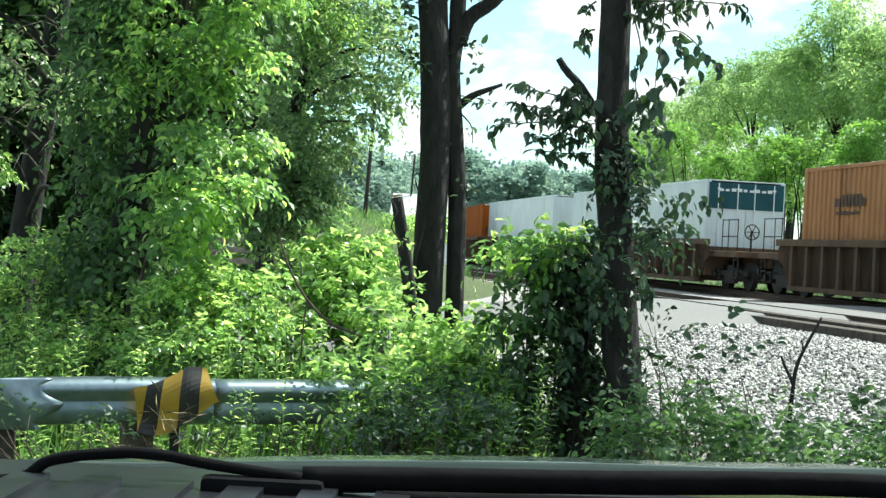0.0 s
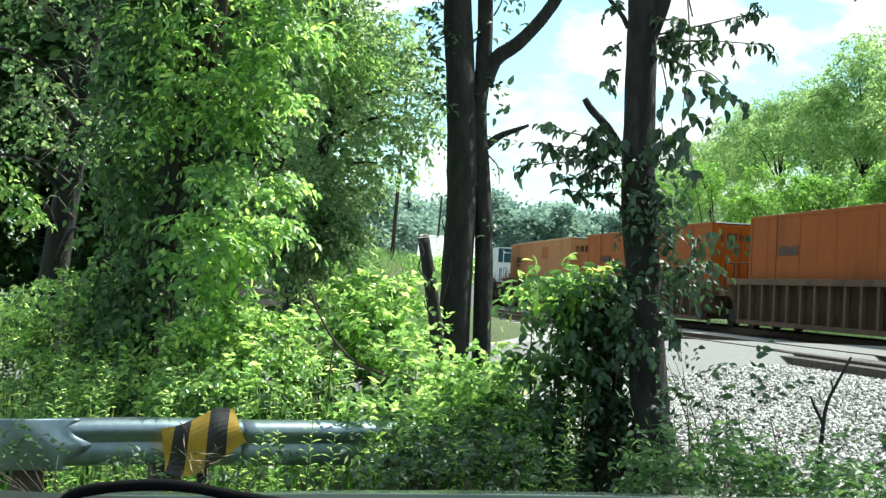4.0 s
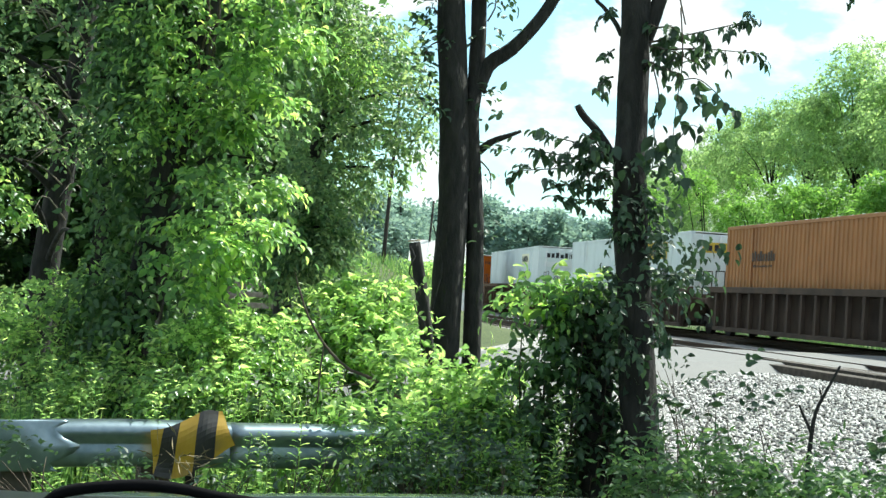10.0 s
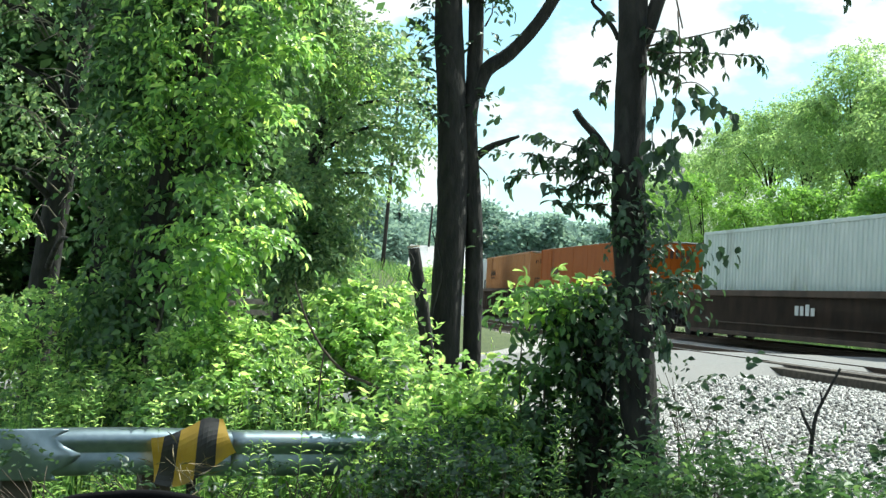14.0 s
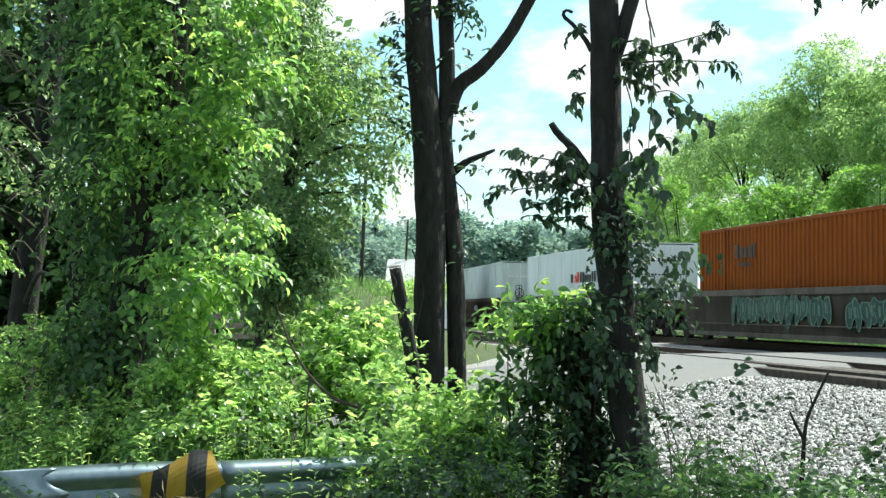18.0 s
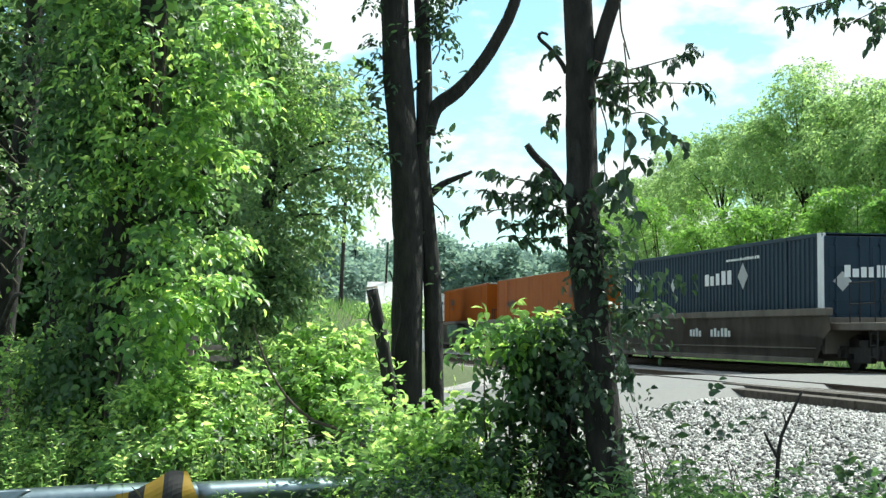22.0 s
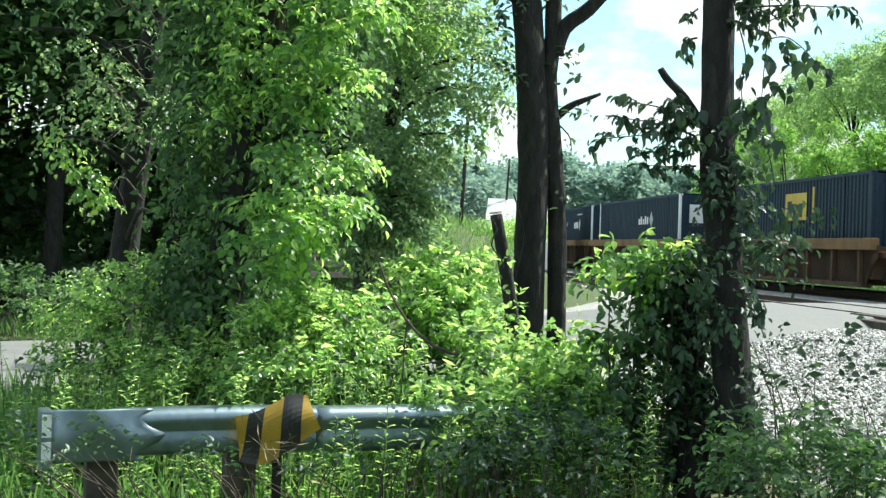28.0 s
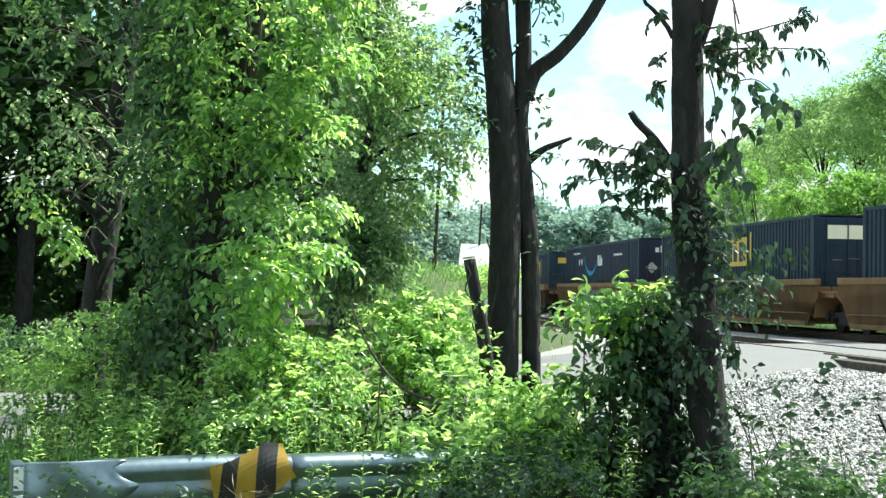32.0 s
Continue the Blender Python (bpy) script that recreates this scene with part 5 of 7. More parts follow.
def vine_tree():
    """The single tall trunk hung with climbing leaves."""
    b = (1.212, 10.500, -0.019)
    t = base("vine_hung_tree", *b, "tall dark trunk hung with broad-leaved vines", "tree")
    o = Vector(b)
    r = random.Random(12)

    def rel(*pts):
        return [Vector(p) - o for p in pts]
    limb("trunk", rel((1.229, 10.500, -0.081), (1.188, 10.500, 0.226), (1.138, 10.500, 0.759), (1.089, 10.500, 1.250), (1.024, 10.500, 1.864), (0.979, 10.500, 2.479), (0.971, 10.500, 3.093), (0.954, 10.500, 3.707), (0.926, 10.500, 4.526), (0.966, 10.500, 5.755), (0.885, 10.500, 6.983), (0.966, 10.500, 8.826)), 0.15, 0.08, t, BARK, 16, 44, 0.13, 11)
    limb("bough", rel((0.991, 10.500, 3.257), (1.081, 10.500, 3.503), (1.138, 10.500, 3.707), (1.253, 10.500, 4.076), (1.403, 10.400, 4.741), (1.655, 10.200, 5.434)), 0.06, 0.045, t, BARK, 10, 16, 0.1, 13)
    limb("broken_branch", rel((0.868, 10.500, 2.479), (0.782, 10.500, 2.622), (0.700, 10.500, 2.724), (0.631, 10.500, 2.790), (0.573, 10.500, 2.872)), 0.034, 0.024, t, BARK, 8, 12, 0.25, 15)
    limb("dead_twig", rel((0.864, 10.500, 3.400), (0.823, 10.500, 3.482), (0.741, 10.500, 3.584), (0.663, 10.500, 3.658), (0.680, 10.500, 3.699), (0.729, 10.500, 3.683)), 0.02, 0.01, t, BARK, 7, 12, 0.2, 17)
    limb("stem", rel(V(982, 560, 10.75), V(985, 700, 10.75), V(992, 820, 10.75), V(1000, 945, 10.75)), 0.1, 0.14, t, BARK, 14, 20, 0.12, 23)
    limb("hanging_vine", rel((1.241, 10.400, 4.173), (1.249, 10.400, 3.767), (1.282, 10.400, 3.605), (1.314, 10.400, 3.483)), 0.008, 0.006, t, TWIG, 5, 12)
    # leafy twigs: start, middle, tip; side twigs; leaves; leaf length
    twigs = [
        ((985, 300), (930, 272), (868, 262), 7, 9, 0.085), ((985, 318), (930, 300), (820, 284), 8, 9, 0.085), ((985, 330), (920, 318), (800, 330), 7, 8, 0.085),
        ((985, 350), (930, 345), (880, 352), 6, 9, 0.085), ((990, 370), (950, 372), (880, 368), 5, 8, 0.08), ((985, 300), (955, 262), (935, 258), 3, 7, 0.08),
        ((1045, 85), (1120, 66), (1246, 30), 9, 8, 0.08), ((1050, 100), (1130, 92), (1252, 95), 9, 8, 0.08), ((1048, 92), (1090, 100), (1140, 122), 5, 8, 0.085),
        ((1050, 60), (1080, 56), (1110, 70), 3, 7, 0.085), ((1050, 120), (1070, 128), (1105, 140), 3, 7, 0.09),
        ((985, 100), (975, 108), (962, 118), 1, 5, 0.08), ((985, 150), (970, 155), (958, 176), 2, 6, 0.085), ((985, 32), (978, 28), (970, 34), 1, 4, 0.075),
        ((1700, -250), (1600, -80), (1480, -5), 10, 8, 0.085), ((1660, -180), (1510, -75), (1375, -35), 10, 8, 0.085), ((1620, -120), (1570, -40), (1545, 10), 5, 8, 0.085),
    ]
    for k, (p0, p1, p2, subs, per, size) in enumerate(twigs):
        d0, d1, d2 = 10.4, 10.4 + r.uniform(-0.25, 0.1), 10.3 + r.uniform(-0.4, 0.2)
        path = spline(rel(V(*p0, d0), V(*p1, d1), V(*p2, d2)), 40)
        limb("vine_twig", path[::6], 0.009, 0.003, t, TWIG, 5, 12, 0.1, k)
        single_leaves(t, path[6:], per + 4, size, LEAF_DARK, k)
        for q in range(subs):
            i = 4 + int(34 * (q + r.random()) / subs)
            a = path[min(i, 39)]
            e = a + Vector((r.uniform(-0.14, 0.14), r.uniform(-0.2, 0.12), r.uniform(-0.17, 0.05)))
            sub = spline([a, (a + e) / 2 + Vector((0, 0, 0.025)), e], 14)
            limb("vine_twig", sub[::4], 0.004, 0.002, t, TWIG, 4, 5, 0.1, k + q)
            single_leaves(t, sub, per, size, LEAF_DARK, k * 31 + q, 0.44, 0.6)
    # broad vine leaves that hang off the stem
    for k, (x, y, n, size) in enumerate(((1062, 212, 5, 0.12), (1075, 180, 4, 0.12), (1102, 190, 6, 0.13), (1132, 162, 5, 0.12), (1160, 172, 4, 0.11), (1180, 195, 4, 0.1), (1192, 208, 4, 0.1), (1150, 200, 3, 0.1), (1110, 238, 5, 0.12), (1135, 236, 3, 0.1), (1066, 262, 6, 0.13), (1092, 262, 7, 0.13), (1070, 292, 6, 0.13), (1105, 286, 6, 0.13), (1120, 312, 5, 0.12), (1165, 440, 5, 0.11), (1190, 450, 5, 0.11), (1225, 445, 4, 0.1), (1130, 470, 6, 0.11), (1165, 475, 4, 0.1), (1110, 615, 5, 0.12), (1085, 600, 5, 0.12), (1095, 630, 3, 0.12), (1000, 290, 4, 0.12), (1030, 300, 4, 0.12))):
        a = Vector(V(x, y - 16, 10.1)) - o
        sub = spline([a, a + Vector((r.uniform(-0.06, 0.06), -0.05, -0.05)), a + Vector((r.uniform(-0.1, 0.1), -0.08, -0.14))], 12)
        single_leaves(t, sub, n, size * (0.8 if y > 280 else 0.92), LEAF_DARK, 400 + k, 0.62, 0.8)
    for k, strand in enumerate((((1098, 20), (1106, 110), (1100, 190), (1096, 262)), ((1052, 120), (1068, 180), (1062, 235), (1070, 290)), ((1104, 150), (1135, 146), (1165, 166), (1194, 198)), ((1070, 270), (1100, 262), (1125, 230), (1140, 232)))):
        limb("vine_strand", rel(*[V(*p, 10.1) for p in strand]), 0.006, 0.003, t, TWIG, 4, 16, 0.1, k)
    # the skirt of leaves wound round the stem
    skirt = scatter(60, [(285, 975, 1085), (330, 985, 1105), (400, 1000, 1115), (460, 1000, 1150), (520, 1005, 1125), (590, 1010, 1100), (625, 1020, 1085)], 10.15, 10.75, 31)
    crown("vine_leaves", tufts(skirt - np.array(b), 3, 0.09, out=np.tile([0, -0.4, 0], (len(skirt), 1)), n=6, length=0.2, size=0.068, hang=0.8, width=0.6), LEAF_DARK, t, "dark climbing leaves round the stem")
    # unseen boughs and crown, placed so that they shade the right-hand verge
    limb("bough", rel((0.92, 10.5, 5.2), (1.6, 11.0, 6.3), (2.6, 11.6, 7.2)), 0.05, 0.02, t, BARK, 8, 10, 0.1, 19)
    limb("bough", rel((0.93, 10.5, 5.6), (2.2, 10.8, 6.6), (4.0, 11.4, 7.2)), 0.05, 0.02, t, BARK, 8, 10, 0.1, 21)
    tops = [(np.array(c) - np.array(b), (1.5, 1.4, 0.8), 1) for c in ((3.9, 11.5, 7.0), (5.4, 11.4, 7.5), (3.0, 10.6, 6.6), (4.3, 10.0, 6.2))]
    crown("crown", lobes_leaves(tops, 46, 0.33, 16, 0.12), LEAF_TREE, t)


def lobe(x, y, d, w, h, deep=None, f=1.0):
    """A lobe seen at a bearing: its centre, half sizes, share of the clumps."""
    k = d / 2564
    return V(x, y, d), (w * k, (deep if deep else 0.5 * (w + h)) * k if deep is None else deep, h * k), f


def scatter(n, edges, d0, d1, seed, push=0.0):
    """Places on sight lines between a left and a right edge: rows of (down, left, right)."""
    r = np.random.default_rng(seed)
    y = r.uniform(edges[0][0], edges[-1][0], n)
    ys = [e[0] for e in edges]
    lo, hi = np.interp(y, ys, [e[1] for e in edges]), np.interp(y, ys, [e[2] for e in edges])
    x = lo + (hi - lo) * r.random(n)
    d = r.uniform(d0, d1, n) + push * (hi - x) / 100
    return np.stack([(x - 784) / 2564 * d, d, 1.5 + (539 - y) / 2564 * d], 1)


def boughs(t, trunk, ends, r0, seed):
    """Limbs from the trunk out to the given places."""
    path = spline(trunk, 30)
    off = Vector(trunk[0])
    for k, e in enumerate(ends):
        e = Vector(e)
        low = [p for p in path if p.z < e.z - 0.25] or path[:2]
        p = min(low, key=lambda q: (q - e).length)
        mid = (p + e) / 2 + Vector((0, 0, 0.14 * (e - p).length))
        limb("limb", [p - off, mid - off, e - off], r0, r0 * 0.2, t, BARK, 7, 10, 0.15, seed + k)


def ivy_tree():
    trunk = [(-3.116, 12.600, -0.077), (-3.066, 12.600, 0.709), (-2.968, 12.600, 1.593), (-2.845, 12.600, 2.429), (-2.693, 12.600, 3.166), (-2.624, 12.600, 3.854), (-2.595, 12.600, 4.444), (-2.565, 12.600, 5.623), (-2.4, 12.7, 7.6)]
    t = base("ivy_clad_tree", *trunk[0], "tall tree wrapped in thick climbing leaves", "tree")
    o = np.array(trunk[0])
    limb("trunk", [Vector(p) - Vector(trunk[0]) for p in trunk], 0.2, 0.09, t, BARK, 12, 26, 0.12, 115)
    # curtain on its flank, in the lit green of the same foliage
    lit = scatter(52, [(-40, 275, 440), (30, 280, 425), (110, 265, 430), (160, 262, 425), (200, 262, 385), (300, 245, 392), (350, 245, 375), (400, 230, 385), (460, 215, 400), (500, 215, 320), (570, 225, 300)], 11.5, 12.6, 5)
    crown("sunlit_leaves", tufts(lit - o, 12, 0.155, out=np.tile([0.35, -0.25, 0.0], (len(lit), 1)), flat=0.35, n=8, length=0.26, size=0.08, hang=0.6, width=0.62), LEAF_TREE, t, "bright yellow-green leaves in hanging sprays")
    boughs(t, trunk, [V(330, 60, 12.3), V(360, 150, 12.3), V(320, 260, 12.3), V(350, 330, 12.2), V(300, 420, 12.2), V(360, 450, 12.1), V(190, 40, 12.3), V(180, 130, 12.2), V(60, 60, 12.5), V(40, 200, 12.5)], 0.035, 40)
    # the mass that wraps the stem, its shade put into a darker leaf colour
    core = scatter(190, [(-60, 40, 240), (100, 60, 240), (220, 60, 245), (330, 70, 250), (450, 80, 255), (560, 85, 245), (640, 85, 235), (720, 70, 250)], 12.4, 13.3, 6)
    crown("climbing_leaves", tufts(core - o, 5, 0.2, out=np.tile([0, -0.4, 0], (len(core), 1)), n=8, length=0.34, size=0.085, hang=0.8, width=0.6), LEAF_SHADE_TONE, t, "climbing leaves in a darker green that holds the trunk's shade")
    # added mass at the back, largely out of view, to shade the stem
    back = scatter(95, [(-520, 215, 400), (-100, 225, 395), (250, 230, 385), (420, 225, 330)], 13.1, 13.9, 16)
    crown("rear_leaves", tufts(back - o, 7, 0.24, n=8, length=0.36, size=0.1, hang=0.6, width=0.6, rich=False), LEAF_SHADE_TONE, t)
    # thin sprays among them, given the lit green as if catching the light
    thin = scatter(60, [(-40, 110, 245), (120, 130, 240), (230, 140, 225), (330, 90, 200)], 11.8, 12.4, 7)
    crown("thin_growth", tufts(thin - o, 4, 0.14, n=7, length=0.28, size=0.07, hang=0.7, width=0.55), LEAF_TREE, t)
    # upper crown above the view, added to keep sun off the stem
    hi = scatter(70, [(-480, 60, 300), (-250, 40, 300), (-60, 60, 290)], 12.2, 13.6, 8)
    crown("high_crown", tufts(hi - o, 7, 0.3, n=10, length=0.45, size=0.13, hang=0.5, width=0.6, rich=False), LEAF_TREE, t)
    for k, (x0, x1) in enumerate(((238, 252), (262, 244), (255, 275))):
        limb("vine", [Vector(V(x0, 200, 12.3)) - Vector(trunk[0]), Vector(V((x0 + x1) / 2 + 6, 110, 12.3)) - Vector(trunk[0]), Vector(V(x1, -20, 12.3)) - Vector(trunk[0])], 0.012, 0.008, t, TWIG, 5, 14, 0.2, k)


def maple():
    trunk = [(-4.547, 14.500, -0.542), (-4.519, 14.500, 1.155), (-4.377, 14.500, 2.569), (-4.264, 14.500, 3.700), (-4.207, 14.500, 4.831), (-4.264, 14.500, 6.527)]
    t = base("maple_tree", *trunk[0], "shady maple with low drooping boughs", "tree")
    o = np.array(trunk[0])
    limb("trunk", [Vector(p) - Vector(trunk[0]) for p in trunk], 0.16, 0.08, t, BARK, 12, 18, 0.12, 168)
    boughs(t, trunk, [V(-150, 350, 13.6), V(-60, 420, 13.6), V(20, 60, 13.8), V(-40, 180, 13.6), V(-120, 60, 14), V(-230, 160, 14), V(20, 300, 13.6), V(40, 480, 13.4), V(-320, 60, 14.2)], 0.04, 60)
    leaf = scatter(60, [(-60, -330, 70), (80, -300, 90), (200, -260, 75), (300, -200, 70), (350, -150, 60)], 13.4, 14.8, 9)
    crown("crown", tufts(leaf - o, 4, 0.22, n=8, length=0.34, size=0.068, hang=0.7, width=0.6), LEAF_BROAD, t, "sparse yellow-green sprays")
    bare = scatter(26, [(0, -150, 90), (200, -120, 80), (420, -140, 60)], 13.2, 13.9, 17) - o
    limbs("bare_brushwood", [([Vector(q) + Vector((0.25, 0.3, -0.2)), Vector(q) + Vector((0.1, 0.1, RNG.uniform(-0.05, 0.1))), Vector(q) + Vector((RNG.uniform(-0.3, 0.1), -0.1, RNG.uniform(-0.25, 0.1)))], 0.009, 0.003) for q in bare], t, GREY_WOOD)
    low = np.array([V(-150 + 105 * k / 22 + 6 * math.sin(k), 350 + 120 * k / 22 + 14 * math.sin(k * 1.7), 13.5) for k in range(23)])
    crown("drooping_bough", tufts(low - o, 2, 0.07, out=np.tile([0.3, -0.3, 0], (len(low), 1)), n=6, length=0.2, size=0.075, hang=0.9, width=0.6), LEAF_TREE, t, "leaves on a drooping bough")
    # unseen upper crown, added overhead as shade
    hi = scatter(130, [(-560, -700, 200), (-300, -650, 150), (-130, -500, 80)], 14.0, 17.0, 10)
    crown("high_crown", tufts(hi - o, 7, 0.4, n=10, length=0.5, size=0.15, hang=0.5, width=0.6, rich=False), LEAF_TREE, t)


def broadleaf():
    trunk = [(-2.734, 19.000, -0.1), (-2.697, 19.000, 1.344), (-2.549, 19.000, 2.530), (-2.290, 19.000, 3.642), (-2.105, 19.000, 4.383), (-1.993, 19.000, 4.679)]
    t = base("broadleaf_tree", *trunk[0], "leafy broadleaf tree with an uneven rounded crown", "tree")
    o = np.array(trunk[0])
    limb("trunk", [Vector(p) - Vector(trunk[0]) for p in trunk], 0.13, 0.04, t, BARK, 12, 18, 0.12, 101)
    boughs(t, trunk, [V(590, 100, 18.8), V(620, 250, 18.6), V(560, 330, 18.5), V(470, 120, 18.6), V(450, 330, 18.5), V(490, 440, 18.3), V(610, 200, 18.7), V(420, 480, 18.3)], 0.04, 80)
    rim = [(-60, 400, 480), (0, 400, 480), (60, 400, 475), (85, 400, 590), (120, 400, 600), (160, 400, 630), (200, 400, 635), (250, 400, 650), (290, 400, 640), (330, 400, 610), (350, 395, 590), (375, 390, 540), (420, 390, 520), (500, 375, 510), (525, 380, 440)]
    leaf = scatter(265, rim, 18.2, 19.4, 12)
    crown("crown", tufts(leaf - o, 7, 0.26, out=np.tile([0.3, -0.3, 0.1], (len(leaf), 1)), n=9, length=0.32, size=0.085, hang=0.6, width=0.5), LEAF_BROAD, t)
    tips = scatter(26, [(70, 500, 610), (150, 590, 640), (250, 620, 660), (330, 560, 630)], 18.4, 18.8, 13)
    crown("outer_growth", tufts(tips - o, 3, 0.12, n=8, length=0.4, size=0.095, hang=0.5, width=0.52), LEAF_BROAD, t)
    fine = scatter(50, [(90, 440, 520), (180, 450, 560)], 18.1, 18.5, 14)
    crown("fresh_growth", tufts(fine - o, 6, 0.2, n=8, length=0.3, size=0.07, hang=0.5, width=0.4, rich=False), LEAF_TREE, t, "brighter fresh shoots")
    # lowest leaves: their shade comes from a darker leaf colour
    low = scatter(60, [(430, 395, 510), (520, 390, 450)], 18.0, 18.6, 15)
    crown("shaded_growth", tufts(low - o, 5, 0.2, n=9, length=0.36, size=0.09, hang=0.6, width=0.5), LEAF_SHADE_TONE, t)


def left_trees():
    ivy_tree()
    maple()
    broadleaf()
    r = random.Random(3)
    for k, (x, d, top) in enumerate(((-620, 27, -300), (-470, 30, -250), (-350, 27, -280), (-250, 31, -200), (-150, 28, -260), (-40, 31, -160), (80, 29, -260), (220, 28, -220), (340, 32, -60), (-800, 24, -300), (-1000, 27, -200), (420, 36, 60), (-150, 38, -200), (40, 38, -250), (200, 38, -200), (310, 38, -40))):
        k0 = d / 2564
        lb = [lobe(x + r.uniform(-90, 90), r.uniform(top, 250), d + r.uniform(-1, 1), r.uniform(80, 120), r.uniform(60, 90), 1.6, 1.2) for _ in range(8)]
        lb += [lobe(x + r.uniform(-80, 80), r.uniform(300, 600), d + r.uniform(0.5, 2.5), r.uniform(60, 90), r.uniform(50, 80), 0.8, 0.8) for _ in range(6)]
        # the wood's deep shade is coloured into its leaves
        wood = tree("woodland_tree", [V(x, 539 + 1.7 / k0, d), V(x + 6, 420, d), V(x - 5, 150, d), V(x, top, d)], 0.2, 0.07, lb, "woodland tree in full summer leaf, shade put into its leaf colour", "tree", "woodland trees beside the road", 24, 0.55, 18, 0.3, LEAF_SHADE_TONE, 0.5, 0.6, False, 0.5, 0.05)
        if k in (2, 5):
            # unseen trees added at the back of the car, to block sky light
            for q in range(3):
                at = Vector((-20 + q * 15 + k, -9 - 3 * (q % 2) - k * 0.7, wood.location.z))
                copy_thing(wood, Matrix.Translation(at) @ Matrix.Rotation(q * 1.3, 4, "Z"))


def far_trees():
    r = random.Random(8)
    # willows behind the far track: billows of drooping twigs on open limbs
    for x, top, w in ((1150, 262, 62), (1210, 195, 60), (1265, 170, 62), (1335, 138, 55), (1418, 56, 84), (1485, 105, 60), (1550, 75, 80), (1650, 60, 110), (1790, 40, 120), (1090, 335, 55)):
        d = 30.0 / (0.9816 * (x - 784) / 2564 + 0.1909)
        k0 = d / 2564
        foot, fork = V(x, 560, d), V(x + r.uniform(-6, 6), 330 + 0.2 * (top - 100), d)
        t = base("willow_tree", *foot, "pale green willow with billowing crown behind the far track", "tree", "willows beyond the railway")
        o = Vector(foot)
        limb("trunk", [Vector(0 * o), (Vector(fork) - o) * 0.5 + Vector((0.2, 0, 0)), Vector(fork) - o], 0.2, 0.11, t, BARK, 9, 10, 0.12, int(x))
        cs, os = [], []
        n = int(5 + w / 9)
        for k in range(n):
            a = math.pi * (k + 0.5) / n
            f = 1.0 if k % 2 else 0.62
            c = np.array(V(x - math.cos(a) * w * f * r.uniform(0.8, 1.05), 300 - (300 - top) * (0.25 + 0.75 * math.sin(a)) * (0.6 + 0.4 * f) * r.uniform(0.86, 1.0) + 16, d + r.uniform(-1.6, 1.4)))
            limb("limb", [Vector(fork) - o, (Vector(fork) + Vector(c)) / 2 - o + Vector((0, 0, 0.4)), Vector(c) - o], 0.055, 0.012, t, BARK, 6, 8, 0.1, k)
            q, e = sphere_pts(52, 0.2)
            size = np.array([30, 30, 24]) * k0 * (0.75 + 0.5 * r.random()) * (1 + w / 260)
            cs.append(c + q * size - np.array(foot))
            os.append(e + np.array([0, 0, 0.4]))
        for k in range(int(w / 2.6)):
            c = np.array(V(x + r.uniform(-1.1, 1.1) * w, r.uniform(top + 90 if w < 90 else 180, 420), d + r.uniform(-1.0, 2.0)))
            q, e = sphere_pts(22, 0.3)
            cs.append(c + q * np.array([24, 24, 22]) * k0 - np.array(foot))
            os.append(e)
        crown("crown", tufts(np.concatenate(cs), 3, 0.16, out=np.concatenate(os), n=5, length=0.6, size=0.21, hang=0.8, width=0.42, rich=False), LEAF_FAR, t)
    # bright scrub in front of them
    for k in range(17):
        x = 1090 + k * 62 + r.uniform(-20, 20)
        y = 345 + r.uniform(-22, 22) - max(0, x - 1250) * 0.08
        d = r.uniform(23.5, 25.5) / (0.9816 * (x - 784) / 2564 + 0.1909)
        foot = V(x, 560, d)
        t = base("scrub_bush", *foot, "bright green scrub behind the far track", "bush", "scrub beyond the railway")
        cs, os = [], []
        for i in range(8):
            c = np.array(V(x + r.uniform(-62, 62), y + (r.uniform(-14, 26) if i < 4 else r.uniform(20, 120)), d + r.uniform(-0.5, 0.5))) - np.array(foot)
            limb("stem", [(c[0] * 0.3, c[1] * 0.3, 0), Vector(c) * 0.6 + Vector((0, 0, 0.3)), Vector(c)], 0.04, 0.012, t, BARK, 5, 7, 0.1, i)
            q, e = sphere_pts(26, 0.3)
            cs.append(c + q * np.array([22, 22, 15]) * (0.6 + 0.8 * r.random()) * d / 2564)
            os.append(e + np.array([0, 0, 0.6]))
        crown("leaves", tufts(np.concatenate(cs), 3, 0.14, out=np.concatenate(os), n=6, length=0.45, size=0.17, hang=0.6, width=0.5, rich=False), LEAF_SCRUB, t)
    for x, y, d in ((690, 492, 62), (720, 496, 60), (655, 500, 58)):
        lb = [lobe(x + r.uniform(-10, 10), y + r.uniform(-4, 24), d, r.uniform(12, 18), r.uniform(8, 12), 0.6, 1.0) for _ in range(5)]
        tree("scrub_bush", [V(x, 545, d), V(x, 520, d), V(x + 3, y, d)], 0.06, 0.03, lb, "low green scrub on the bank by the house", "bush", "scrub on the bank", 20, 0.4, 30, 0.16, LEAF_BUSH, 0.4, 0.5, False, 0.5, 0.03)
    # woods where the line bends away
    for k, (x, top, d) in enumerate(((505, 375, 100), (530, 372, 104), (560, 368, 98), (590, 372, 106), (618, 385, 110), (640, 398, 118), (655, 405, 125), (675, 380, 130), (470, 360, 95), (440, 350, 96), (400, 350, 95))):
        lb = [lobe(x + r.uniform(-20, 20), r.uniform(top + 10, 480), d + r.uniform(-3, 3), r.uniform(12, 20), r.uniform(12, 20), 1.2, 1.0) for _ in range(9)]
